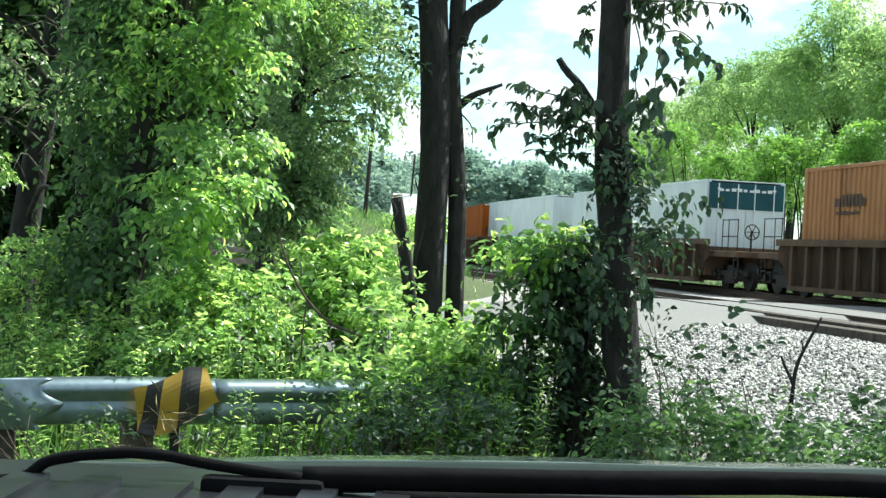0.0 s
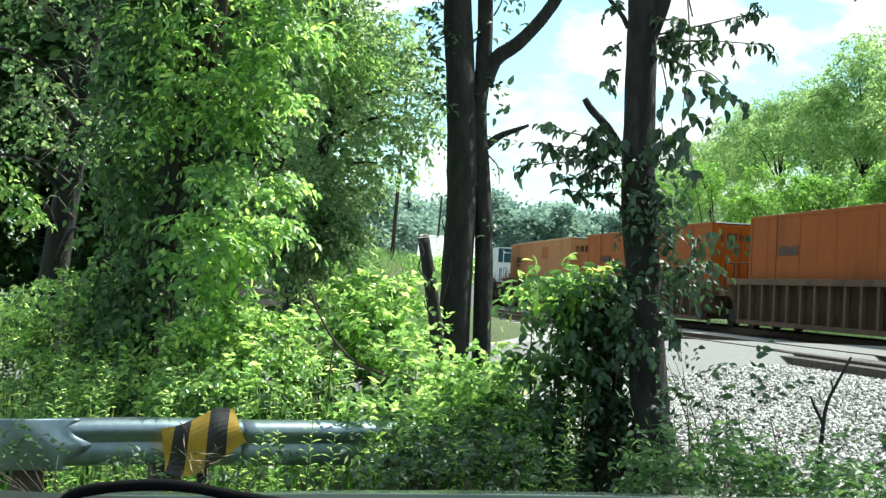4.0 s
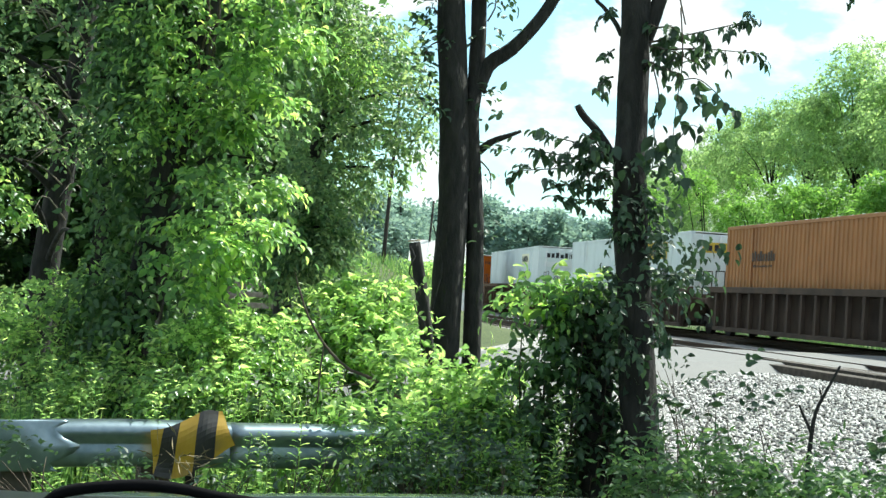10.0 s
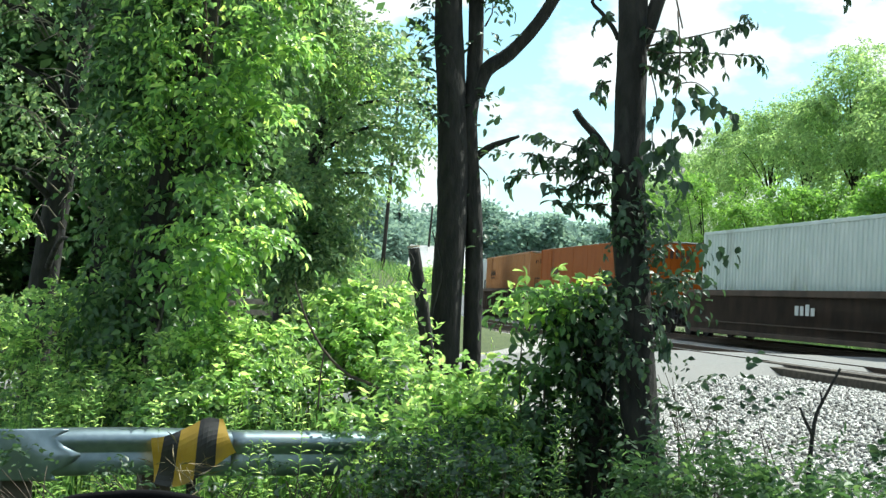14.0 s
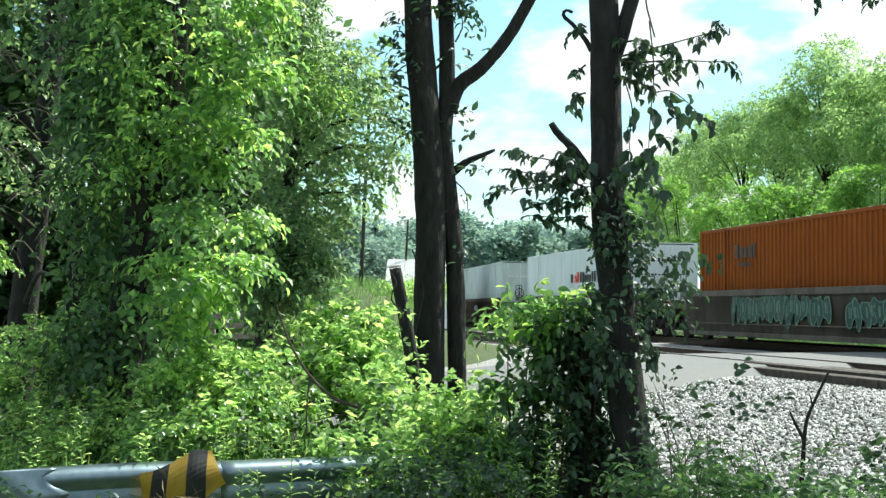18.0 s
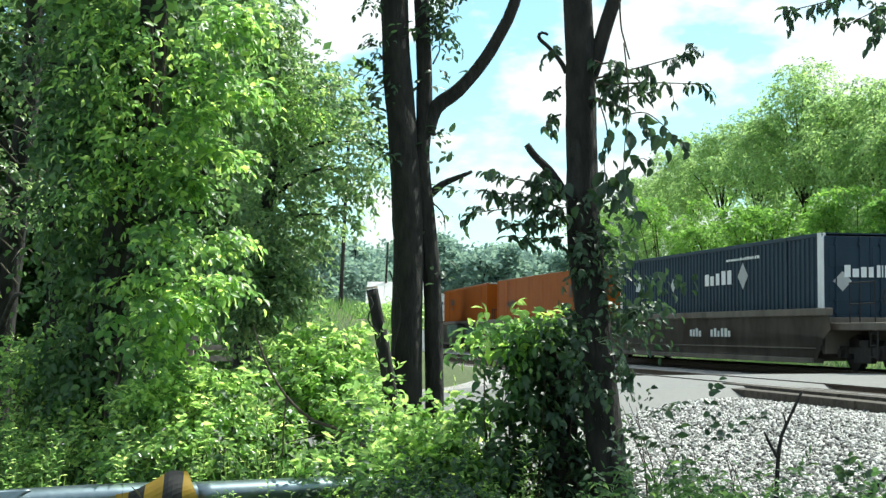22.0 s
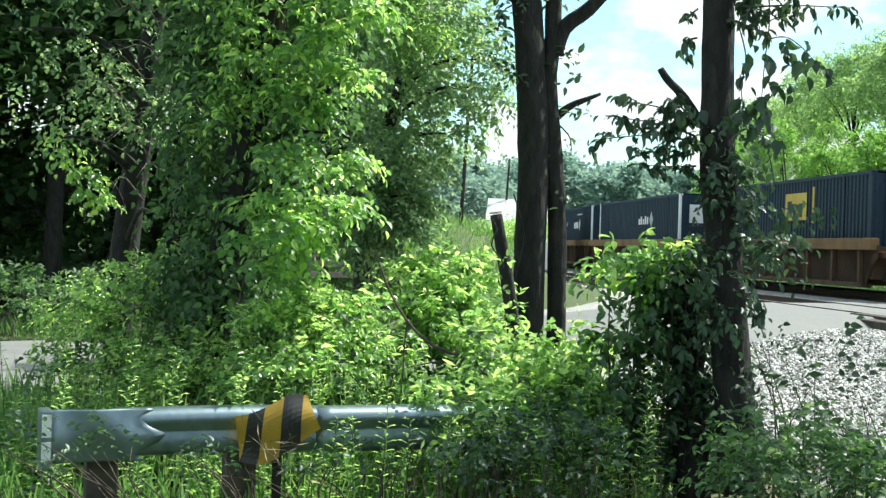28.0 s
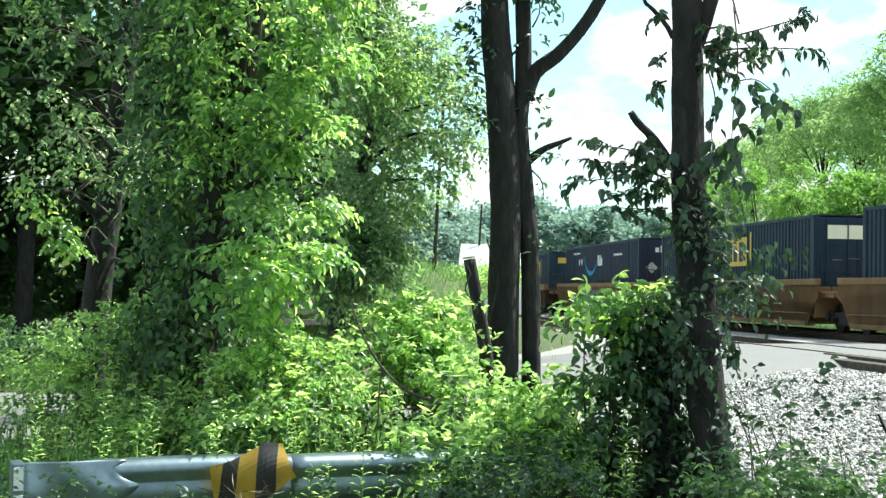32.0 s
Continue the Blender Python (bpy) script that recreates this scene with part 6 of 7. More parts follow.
        tree("edge_tree", [V(x, 545, d), V(x, 460, d), V(x, top + 10, d)], 0.2, 0.05, lb, "distant tree at the edge of the lane", "tree", "trees along the lane", 32, 0.65, 20, 0.38, LEAF_HAZE, 0.4, 0.6, False, 0.5, 0.08)
    for k in range(34):
        x = 690 + k * 13 + r.uniform(-5, 5)
        d = r.uniform(190, 250)
        top = 388 + 16 * math.sin(k * 0.8) + r.uniform(-8, 8) + (12 if k > 8 else -4)
        lb = [lobe(x + r.uniform(-14, 14), r.uniform(top + 5, 470), d, r.uniform(8, 14), r.uniform(7, 12), 2.0, 1.0) for _ in range(7)]
        tree("far_wood_tree", [V(x, 545, d), V(x, 470, d), V(x, top, d)], 0.3, 0.08, lb, "distant tree on the skyline, haze put into its leaf colour", "tree", "far woods on the skyline", 16, 1.2, 15, 0.75, LEAF_HAZE, 0.3, 0.7, False, 0.5, 0.1)


def bush(name, x, y, lobes, label, per, size, mat, spread=0.2, n=14, droop=0.4, width=0.55, stems=6, group="", narrow=True):
    t = base(name, x, y, lay1(x, y) - 0.08, label, "bush", group)
    o = np.array(t.location)
    twigs = []
    for c, r0, w in lobes:
        for k in range(stems):
            e = Vector(np.array(c) - o + np.array(r0) * RNG.uniform(-0.9, 0.9, 3))
            s = Vector((e.x * 0.75 + RNG.normal(0, 0.1), e.y * 0.75 + RNG.normal(0, 0.1), 0))
            twigs.append(([s + (e - s) * 0.05, (s + e) / 2 + Vector((RNG.normal(0, 0.08), RNG.normal(0, 0.08), 0.06)), e], 0.008, 0.002))
    limbs("brushwood", twigs, t)
    lb = [(np.array(c) - o, r0, w) for c, r0, w in lobes]
    cs, os = [], []
    for c, q, w in lb:
        a, d = sphere_pts(max(1, round(per * n * w / 38)), 0.35)
        cs.append(c + a * np.array(q) * (1 + 0.22 * RNG.normal(0, 1, (len(a), 1))))
        os.append(d + np.array([0, 0, 0.5]))
    a, b = np.concatenate(cs), np.concatenate(os)
    crown("leaves", tufts(a, 4, spread * 0.6, out=b, n=8, length=spread * 1.6, size=size * 0.92, hang=droop, width=width + 0.05, lift=0.5), mat, t)
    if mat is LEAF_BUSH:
        # inner tufts in the darker green paint the shaded gaps between shoots
        crown("undergrowth", tufts(a[::3] - np.array([0, -0.1, 0.12]), 5, spread, out=b[::3], n=8, length=spread * 1.5, size=size * 0.9, hang=droop, width=width + 0.15, lift=0.4), LEAF_SHADE_TONE, t, "leaves in a shade-toned green, as dark gaps under the shoots")
    if narrow:
        crown("narrow_leaves", tufts(a[::3], 3, spread, n=8, length=spread * 1.6, size=size * 1.3, hang=0.2, width=0.22, lift=0.9, rich=False), LEAF_BUSH if mat is LEAF_BUSH else LEAF_SHADE_TONE, t)
    return t


def undergrowth():
    k = V(540, 620, 13)
    bush("leafy_bush", k[0], k[1], [lobe(545, 590, 13, 70, 50, 0.5), lobe(600, 610, 13, 60, 60, 0.5), lobe(500, 640, 12.8, 70, 60, 0.5), lobe(590, 680, 12.6, 80, 60, 0.5), lobe(520, 720, 12.4, 90, 60, 0.5), lobe(640, 640, 12.8, 40, 50, 0.4, 0.6)], "bright green leafy bush in full sun", 15, 0.085, LEAF_BUSH, 0.17, 40, 0.6)
    k = V(330, 650, 12)
    bush("leafy_bush", k[0], k[1], [lobe(285, 645, 12.0, 50, 45, 0.4), lobe(350, 660, 12.0, 70, 50, 0.4), lobe(270, 690, 11.8, 70, 50, 0.4), lobe(400, 690, 12, 70, 50, 0.4), lobe(340, 740, 11.5, 90, 50, 0.4)], "sunlit bush below the ivy-clad tree", 16, 0.07, LEAF_BUSH, 0.16, 44, 0.6)
    k = V(680, 740, 10.6)
    bush("leafy_bush", k[0], k[1], [lobe(660, 720, 10.8, 70, 50, 0.4), lobe(740, 730, 10.8, 60, 50, 0.4), lobe(700, 800, 10.4, 110, 60, 0.4), lobe(800, 760, 10.6, 60, 60, 0.4), lobe(790, 700, 11.2, 50, 40, 0.4, 0.6), lobe(640, 800, 10.0, 80, 50, 0.4)], "tangle of weeds and saplings beside the stump", 15, 0.07, LEAF_BUSH, 0.15, 36, 0.6)
    # saplings in three greens: deep shade, sunlit top and half shade are coloured in
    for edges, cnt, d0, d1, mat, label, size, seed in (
            ([(520, 960, 1010), (600, 900, 1030), (700, 880, 1050), (800, 850, 1070), (900, 830, 1080)], 210, 10.5, 11.2, LEAF_DARK, "dense sapling clump, the trunk's shade put into its dark leaf colour", 0.08, 41),
            ([(490, 915, 990), (530, 800, 1000), (575, 830, 985)], 24, 10.4, 10.8, LEAF_TREE, "broad-leaved saplings beside the trunk, in the lit leaf colour", 0.078, 42),
            ([(540, 830, 990), (620, 815, 985), (680, 820, 960), (780, 790, 900)], 44, 10.3, 10.9, LEAF_SHADE_TONE, "broad-leaved saplings beside the trunk, in the shade-toned leaf colour", 0.082, 43)):
        pts = scatter(cnt, edges, d0, d1, seed)
        c = pts.mean(0)
        t = base("sapling_clump", c[0], c[1], lay1(c[0], c[1]) - 0.08, label, "bush")
        o = np.array(t.location)
        stems = []
        for q in pts[::7]:
            e = Vector(q - o)
            f = Vector((e.x * 0.5, e.y * 0.5, 0))
            stems.append(([f, (f + e) / 2 + Vector((RNG.normal(0, 0.05), RNG.normal(0, 0.05), 0.08)), e], 0.009, 0.003))
        limbs("brushwood", stems, t)
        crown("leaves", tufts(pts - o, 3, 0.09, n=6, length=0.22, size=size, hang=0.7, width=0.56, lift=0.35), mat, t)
    k = V(1250, 830, 9.6)
    bush("dry_bush", k[0], k[1], [lobe(1130, 790, 9.9, 40, 60, 0.3, 0.8), lobe(1120, 690, 10.0, 25, 35, 0.2, 0.25), lobe(1180, 770, 9.8, 45, 50, 0.3, 0.6), lobe(1235, 740, 9.4, 45, 28, 0.25, 0.45), lobe(1190, 850, 9.4, 70, 30, 0.3, 1.0), lobe(1280, 800, 9.3, 45, 35, 0.3, 0.5), lobe(1300, 850, 9.2, 60, 25, 0.3, 0.8), lobe(1420, 860, 9.0, 60, 20, 0.3, 0.6), lobe(1520, 870, 8.8, 60, 25, 0.3, 0.6), lobe(1470, 830, 9.0, 40, 25, 0.3, 0.3)], "sparse dry shrub on the gravel edge", 22, 0.075, LEAF_DARK, 0.2, 2, 0.3, 0.55, 5, narrow=False)
    k = V(1200, 870, 8.6)
    bush("verge_weeds", k[0], k[1], [lobe(1120, 880, 8.6, 60, 35, 0.3), lobe(1220, 895, 8.4, 70, 40, 0.3), lobe(1330, 900, 8.2, 70, 40, 0.3), lobe(1450, 900, 8.0, 70, 35, 0.3), lobe(1560, 900, 7.8, 70, 40, 0.3), lobe(1660, 890, 7.8, 70, 50, 0.3), lobe(1110, 860, 9.0, 45, 35, 0.3, 0.7), lobe(1200, 880, 8.9, 60, 28, 0.3, 0.6), lobe(1330, 885, 8.7, 70, 25, 0.3, 0.5), lobe(1470, 885, 8.5, 60, 25, 0.3, 0.5)], "leafy green weeds at the gravel edge", 34, 0.06, LEAF_SHADE_TONE)
    k = V(700, 850, 9.2)
    bush("verge_weeds", k[0], k[1], [lobe(600, 860, 9.6, 40, 30, 0.25, 0.4), lobe(660, 850, 9.7, 50, 45, 0.3, 0.8), lobe(740, 840, 9.8, 55, 50, 0.3, 0.9), lobe(820, 850, 9.6, 50, 45, 0.3, 0.8), lobe(720, 900, 9.0, 80, 30, 0.3, 0.7), lobe(880, 900, 9.2, 60, 30, 0.3, 0.6)], "tangled weeds growing over the guard rail", 24, 0.05, LEAF_DARK)
    k = V(480, 870, 9.0)
    bush("verge_weeds", k[0], k[1], [lobe(440, 880, 9.0, 35, 25, 0.2, 0.4), lobe(520, 870, 9.2, 35, 30, 0.2, 0.4), lobe(570, 905, 8.8, 60, 25, 0.2, 0.5), lobe(350, 900, 8.8, 40, 22, 0.2, 0.3), lobe(60, 905, 8.9, 70, 28, 0.2, 0.5), lobe(190, 905, 8.9, 60, 28, 0.2, 0.5), lobe(-70, 905, 8.7, 70, 35, 0.2, 0.6), lobe(-190, 900, 8.6, 60, 40, 0.2, 0.6)], "low weeds in front of the guard rail", 13, 0.05, LEAF_DARK, narrow=False)
    # the far weeds get their shade from the darker leaf green
    k = V(-150, 640, 17)
    bush("roadside_bush", k[0], k[1], [lobe(-230, 640, 22.5, 80, 40, 0.7), lobe(-130, 650, 22, 70, 45, 0.7), lobe(-320, 640, 22.5, 80, 40, 0.7), lobe(-60, 640, 21.5, 60, 60, 0.6), lobe(-420, 640, 22, 80, 50, 0.7)], "weeds along the far roadside, in a shade-toned leaf colour", 50, 0.09, LEAF_SHADE_TONE)
    k = V(-20, 740, 13)
    bush("leafy_bush", k[0], k[1], [lobe(-30, 640, 13.2, 60, 50, 0.5), lobe(20, 700, 12.8, 80, 60, 0.5), lobe(-60, 720, 12.8, 60, 60, 0.5), lobe(90, 720, 12.3, 80, 60, 0.5), lobe(170, 730, 12.0, 80, 60, 0.5), lobe(10, 770, 12.3, 100, 45, 0.5), lobe(60, 600, 13.0, 50, 50, 0.4, 0.6), lobe(-100, 650, 13.4, 40, 40, 0.4, 0.5), lobe(120, 795, 11.6, 100, 40, 0.4, 1.0), lobe(260, 785, 11.4, 90, 40, 0.4, 1.0), lobe(-20, 800, 11.8, 90, 35, 0.4, 1.0)], "low leafy bushes behind the guard rail", 15, 0.065, LEAF_BUSH, 0.18, 44, 0.5)


WEED_PTS = []


def weed(h, seed):
    """A tall weed: one stalk, narrow leaves all the way up."""
    r = random.Random(seed)
    t = base("tall_weed", 0, 0, 0, "tall narrow-leaved green weed in the verge", "weed", "tall weeds in the verge")
    top = Vector((r.uniform(-0.08, 0.08), r.uniform(-0.08, 0.08), h))
    limb("stalk", [(0, 0, 0), top * 0.5 + Vector((0.015, 0, 0)), top], 0.006, 0.002, t, GRASS, 5, 7, 0.1, seed)
    n = int(h * 46)
    z = np.linspace(0.12, 1.0, n)
    at = np.array([tuple(top * q) for q in z])
    a = np.arange(n) * 2.4
    way = np.stack([np.cos(a), np.sin(a), 0.35 + 0 * a], 1) + RNG.normal(0, 0.1, (n, 3))
    size = 0.13 * (1.1 - 0.65 * z)
    crown("leaves", leaves_mesh("leaves", at, way, np.tile([0, 0, 1.0], (n, 1)), size, 0.22, 0.2), LEAF_BUSH, t)
    return t


def weeds():
    r = random.Random(21)
    kinds = [weed(0.55, 1), weed(0.75, 2), weed(0.95, 3), weed(1.15, 4)]
    spots = []
    for _ in range(230):
        y = r.uniform(9.6, 12.6)
        x = r.uniform(-0.40, 0.07) * y
        spots.append((x, y))
    for k, (x, y) in enumerate(spots):
        m = Matrix.Translation((x, y, lay1(x, y) - 0.1)) @ Matrix.Rotation(r.uniform(0, 6.28), 4, "Z") @ Matrix.Rotation(r.uniform(-0.12, 0.12), 4, "X") @ Matrix.Scale(1.0, 4)
        if k < 4:
            kinds[k].matrix_basis = m
        else:
            copy_thing(kinds[r.choice((0, 0, 1, 1, 2, 3))], m)


def grass_mesh(name, spots, h, label):
    """Blades of grass at many spots, as one growth."""
    n = len(spots)
    at = np.array([(x, y, lay1(x, y) - 0.1) for x, y in spots])
    way = np.stack([RNG.normal(0, 0.4, n), RNG.normal(0, 0.4, n), np.ones(n)], 1)
    me = leaves_mesh(name, at, way, RNG.normal(0, 1, (n, 3)), RNG.uniform(0.5, 1.3, n) * h, 0.05, 0.1, False)
    crown(name, me, GRASS, None)
    return tagged(bpy.data.objects[me.name] if me.name in bpy.data.objects else scene.collection.objects[-1], label, "grass", kind="stuff")


def grasses():
    a = [(RNG.uniform(-0.42, 0.24) * y, y) for y in RNG.uniform(6.2, 9.6, 10000)]
    grass_mesh("verge_grass", a, 0.26, "long uneven grass along the verge")
    b = [(RNG.uniform(-0.45, 0.06) * y, y) for y in RNG.uniform(9.6, 24, 14000)]
    b = [(x, y) for x, y in b if not on_road(x, y) and x * N.x + y * N.y < 3.4]
    grass_mesh("meadow_grass", b, 0.4, "rough grass between the bushes")
    e = [(RNG.uniform(-0.4, 0.02) * y, y) for y in RNG.uniform(10.6, 15, 9000)]
    e = [(x, y) for x, y in e if not on_road(x, y) and x * N.x + y * N.y < 3.4]
    grass_mesh("tall_grass", e, 0.7, "tall rough grass among the bushes")
    c = [(RNG.uniform(-0.25, 0.02) * y, y) for y in RNG.uniform(32, 70, 16000)]
    c = [(x, y) for x, y in c if x < -0.03 * y and x * N.x + y * N.y < 9 and not on_road(x, y)]
    grass_mesh("bank_grass", c, 0.5, "sunlit grass on the bank")
    d = []
    for _ in range(9000):
        s, p = RNG.uniform(0, 70), RNG.uniform(20.5, 32)
        x, y, _a = along_track(s, p)
        if not on_road(x, y):
            d.append((x, y))
    grass_mesh("trackside_grass", d, 0.5, "bright grass behind the far track")

    n = 34
    c0 = np.array((-1.857, 9.000, 0.250))
    at = c0 + RNG.normal(0, 1, (n, 3)) * np.array([0.12, 0.06, 0.06])
    way = np.stack([RNG.normal(0, 0.9, n), RNG.normal(0, 0.4, n), RNG.normal(0.35, 0.6, n)], 1)
    me = leaves_mesh("dry_straw", at, way, RNG.normal(0, 1, (n, 3)), RNG.uniform(0.1, 0.26, n), 0.018, 0.1)
    tagged(crown("dry_straw", me, STRAW, None), "tuft of dry straw caught under the bent sign", "grass", kind="stuff")


ROAD_LINE = [(-40, -6), (-20, 6.5), (-10, 14.0), (-3, 21.5), (2.0, 26.5), (7.5, 30.0), (14, 32.5), (26, 36), (60, 44)]


def on_road(x, y, half=3.9):
    for (ax, ay), (bx, by) in zip(ROAD_LINE, ROAD_LINE[1:]):
        t = max(0, min(1, ((x - ax) * (bx - ax) + (y - ay) * (by - ay)) / ((bx - ax) ** 2 + (by - ay) ** 2)))
        if math.hypot(x - ax - t * (bx - ax), y - ay - t * (by - ay)) < half:
            return True
    return False


twin_tree()
stump()
vine_tree()
left_trees()
far_trees()
undergrowth()
weeds()
grasses()


# ---- loose sticks ----
def dead_branch(name, lines, label, mat=BARK):
    b = lines[0][0][0]
    t = base(name, b[0], b[1], b[2], label, "branch")
    o = Vector(b)
    for k, (pts, r0, r1) in enumerate(lines):
        limb("branch" if k == 0 else "side_branch", [Vector(p) - o for p in pts], r0, r1, t, mat, 7, 14, 0.15, k)
    return t


dead_branch("dead_sapling", [(((2.029, 9.000, 0.303), (2.043, 9.000, 0.584), (2.064, 9.000, 0.830), (2.120, 9.000, 0.970), (2.204, 9.000, 1.145)), 0.017, 0.008), (((2.050, 9.000, 0.724), (1.994, 9.000, 0.830), (1.966, 9.000, 0.893)), 0.013, 0.006), (((2.071, 9.000, 0.847), (2.099, 9.000, 0.935), (2.085, 9.000, 1.005)), 0.008, 0.004)], "bare dead sapling standing on the gravel edge")
dead_branch("fallen_branch", [(((-0.527, 10.900, 0.560), (-0.789, 11.000, 0.745), (-1.025, 11.000, 0.831), (-1.218, 11.000, 1.002), (-1.369, 11.000, 1.238), (-1.441, 11.000, 1.431)), 0.016, 0.007), (((-1.218, 11.000, 1.002), (-1.240, 11.000, 0.809), (-1.244, 11.000, 0.552)), 0.008, 0.006), (((-1.441, 11.000, 1.410), (-1.476, 11.000, 1.539)), 0.006, 0.003), (((-0.746, 11.000, 0.723), (-0.961, 11.000, 0.715), (-1.218, 11.000, 0.659)), 0.007, 0.004)], "dead branch arching over the bushes", TWIG)
dead_branch("leaning_stick", [(((2.301, 8.600, 0.323), (2.469, 8.600, 0.524), (2.670, 8.600, 0.725)), 0.016, 0.008),], "grey stick leaning out of the weeds")


# ---- guard rail ----
def guard_rail():
    g = base("guard_rail", -1.7, 9.15, 0, "galvanised steel guard rail half hidden in weeds", "guard rail")
    a, b = Vector(V(-140, 819, 9.0)), Vector(V(620, 790, 10.3))
    a.z = b.z = 0.0
    d = (b - a)
    length = d.length
    d.normalize()
    nrm = Vector((d.y, -d.x, 0))
    o = Vector(g.location)
    prof = [(0.0, 0.0), (0.03, 0.012), (0.046, 0.05), (0.05, 0.115), (0.036, 0.148), (0.036, 0.165), (0.085, 0.205), (0.085, 0.262), (0.03, 0.302), (-0.02, 0.312)]
    top = 0.485

    def beam(name, s0, s1, label, fat=0.0, steps=24, sag=0.0):
        bm = bmesh.new()
        rings = []
        for k in range(steps + 1):
            t = k / steps
            p = a + d * (s0 + (s1 - s0) * t)
            zz = top + sag * math.sin(t * math.pi) - 0.312
            rings.append([bm.verts.new(p + nrm * (u + fat) + Vector((0, 0, zz + v)) - o) for u, v in prof])
        for q, w in zip(rings, rings[1:]):
            for k in range(len(prof) - 1):
                bm.faces.new((q[k], w[k], w[k + 1], q[k + 1]))
        bmesh.ops.recalc_face_normals(bm, faces=bm.faces)
        bmesh.ops.solidify(bm, geom=bm.faces[:], thickness=0.005)
        ob = part(name, bm, GALV, g, label)
        for poly in ob.data.polygons:
            poly.use_smooth = True
        return ob
    beam("beam", 0.4, length * 0.62, "bent galvanised beam", 0, 30, 0.012)
    beam("beam", length * 0.60, length * 1.25, "bent galvanised beam", 0.008, 20)
    # flared end shoe wrapping the beam, flattened and dented
    bm = bmesh.new()
    rings = []
    torn = (-0.02, -0.07, -0.1, 0.04, 0.08, 0.08, -0.02, -0.09, 0.0, 0.0)
    for k in range(13):
        t = k / 12
        row = []
        for i, (u, v) in enumerate(prof):
            p = a + d * (t * 0.64 + torn[i] * t ** 4)
            bulge = 0.06 + 0.02 * math.sin(v / 0.312 * 3.0) + 0.012 * math.sin(t * 9 + v * 12)
            row.append(bm.verts.new(p + nrm * (bulge + 0.02) + Vector((0, 0, top - 0.322 + v * 1.05)) - o))
        rings.append(row)
    for q, w in zip(rings, rings[1:]):
        for k in range(len(prof) - 1):
            bm.faces.new((q[k], w[k], w[k + 1], q[k + 1]))
    bmesh.ops.recalc_face_normals(bm, faces=bm.faces)
    bmesh.ops.solidify(bm, geom=bm.faces[:], thickness=0.006)
    shoe = part("end_shoe", bm, GALV, g, "dented flattened end section")
    for poly in shoe.data.polygons:
        poly.use_smooth = True
    bm = bmesh.new()
    q = a - d * 0.005 - o
    rot = Matrix.Translation(q) @ Matrix.Rotation(math.atan2(d.y, d.x), 4, "Z")
    box(bm, (-0.05, -0.14, top - 0.36), (0.02, 0.06, top + 0.01), 0.012, rot)
    part("end_plate", bm, GALV, g)
    for z0, z1 in ((top - 0.155, top - 0.015), (top - 0.305, top - 0.185)):
        bm = bmesh.new()
        box(bm, (-0.045, -0.149, z0), (0.012, -0.141, z1), 0.0, rot)
        part("reflector", bm, REFLECT, g, "white reflective patch")
    for s in (0.35, 1.25, 3.15, 5.0):
        bm = bmesh.new()
        p = a + d * s - o
        m = Matrix.Translation(p) @ Matrix.Rotation(math.atan2(d.y, d.x), 4, "Z")
        box(bm, (-0.1, 0.01, -0.5), (0.1, 0.16, 0.44), 0.012, m)
        # the near-black timber colour stands for shade below the beam
        part("post", bm, TIE, g, "timber post, darkened for the shade under the beam")
    for s in (0.62, 0.68, 2.0, 3.0):
        bm = bmesh.new()
        p = a + d * s + Vector((0, 0, top - 0.155)) - o + nrm * 0.02
        cyl(bm, 0.016, 0.03, Matrix.Translation(p) @ Matrix.Rotation(radians(90), 4, "X"), 8)
        part("bolt", bm, GALV, g)
    return a, d, nrm, top


GA, GD, GN, GT = guard_rail()


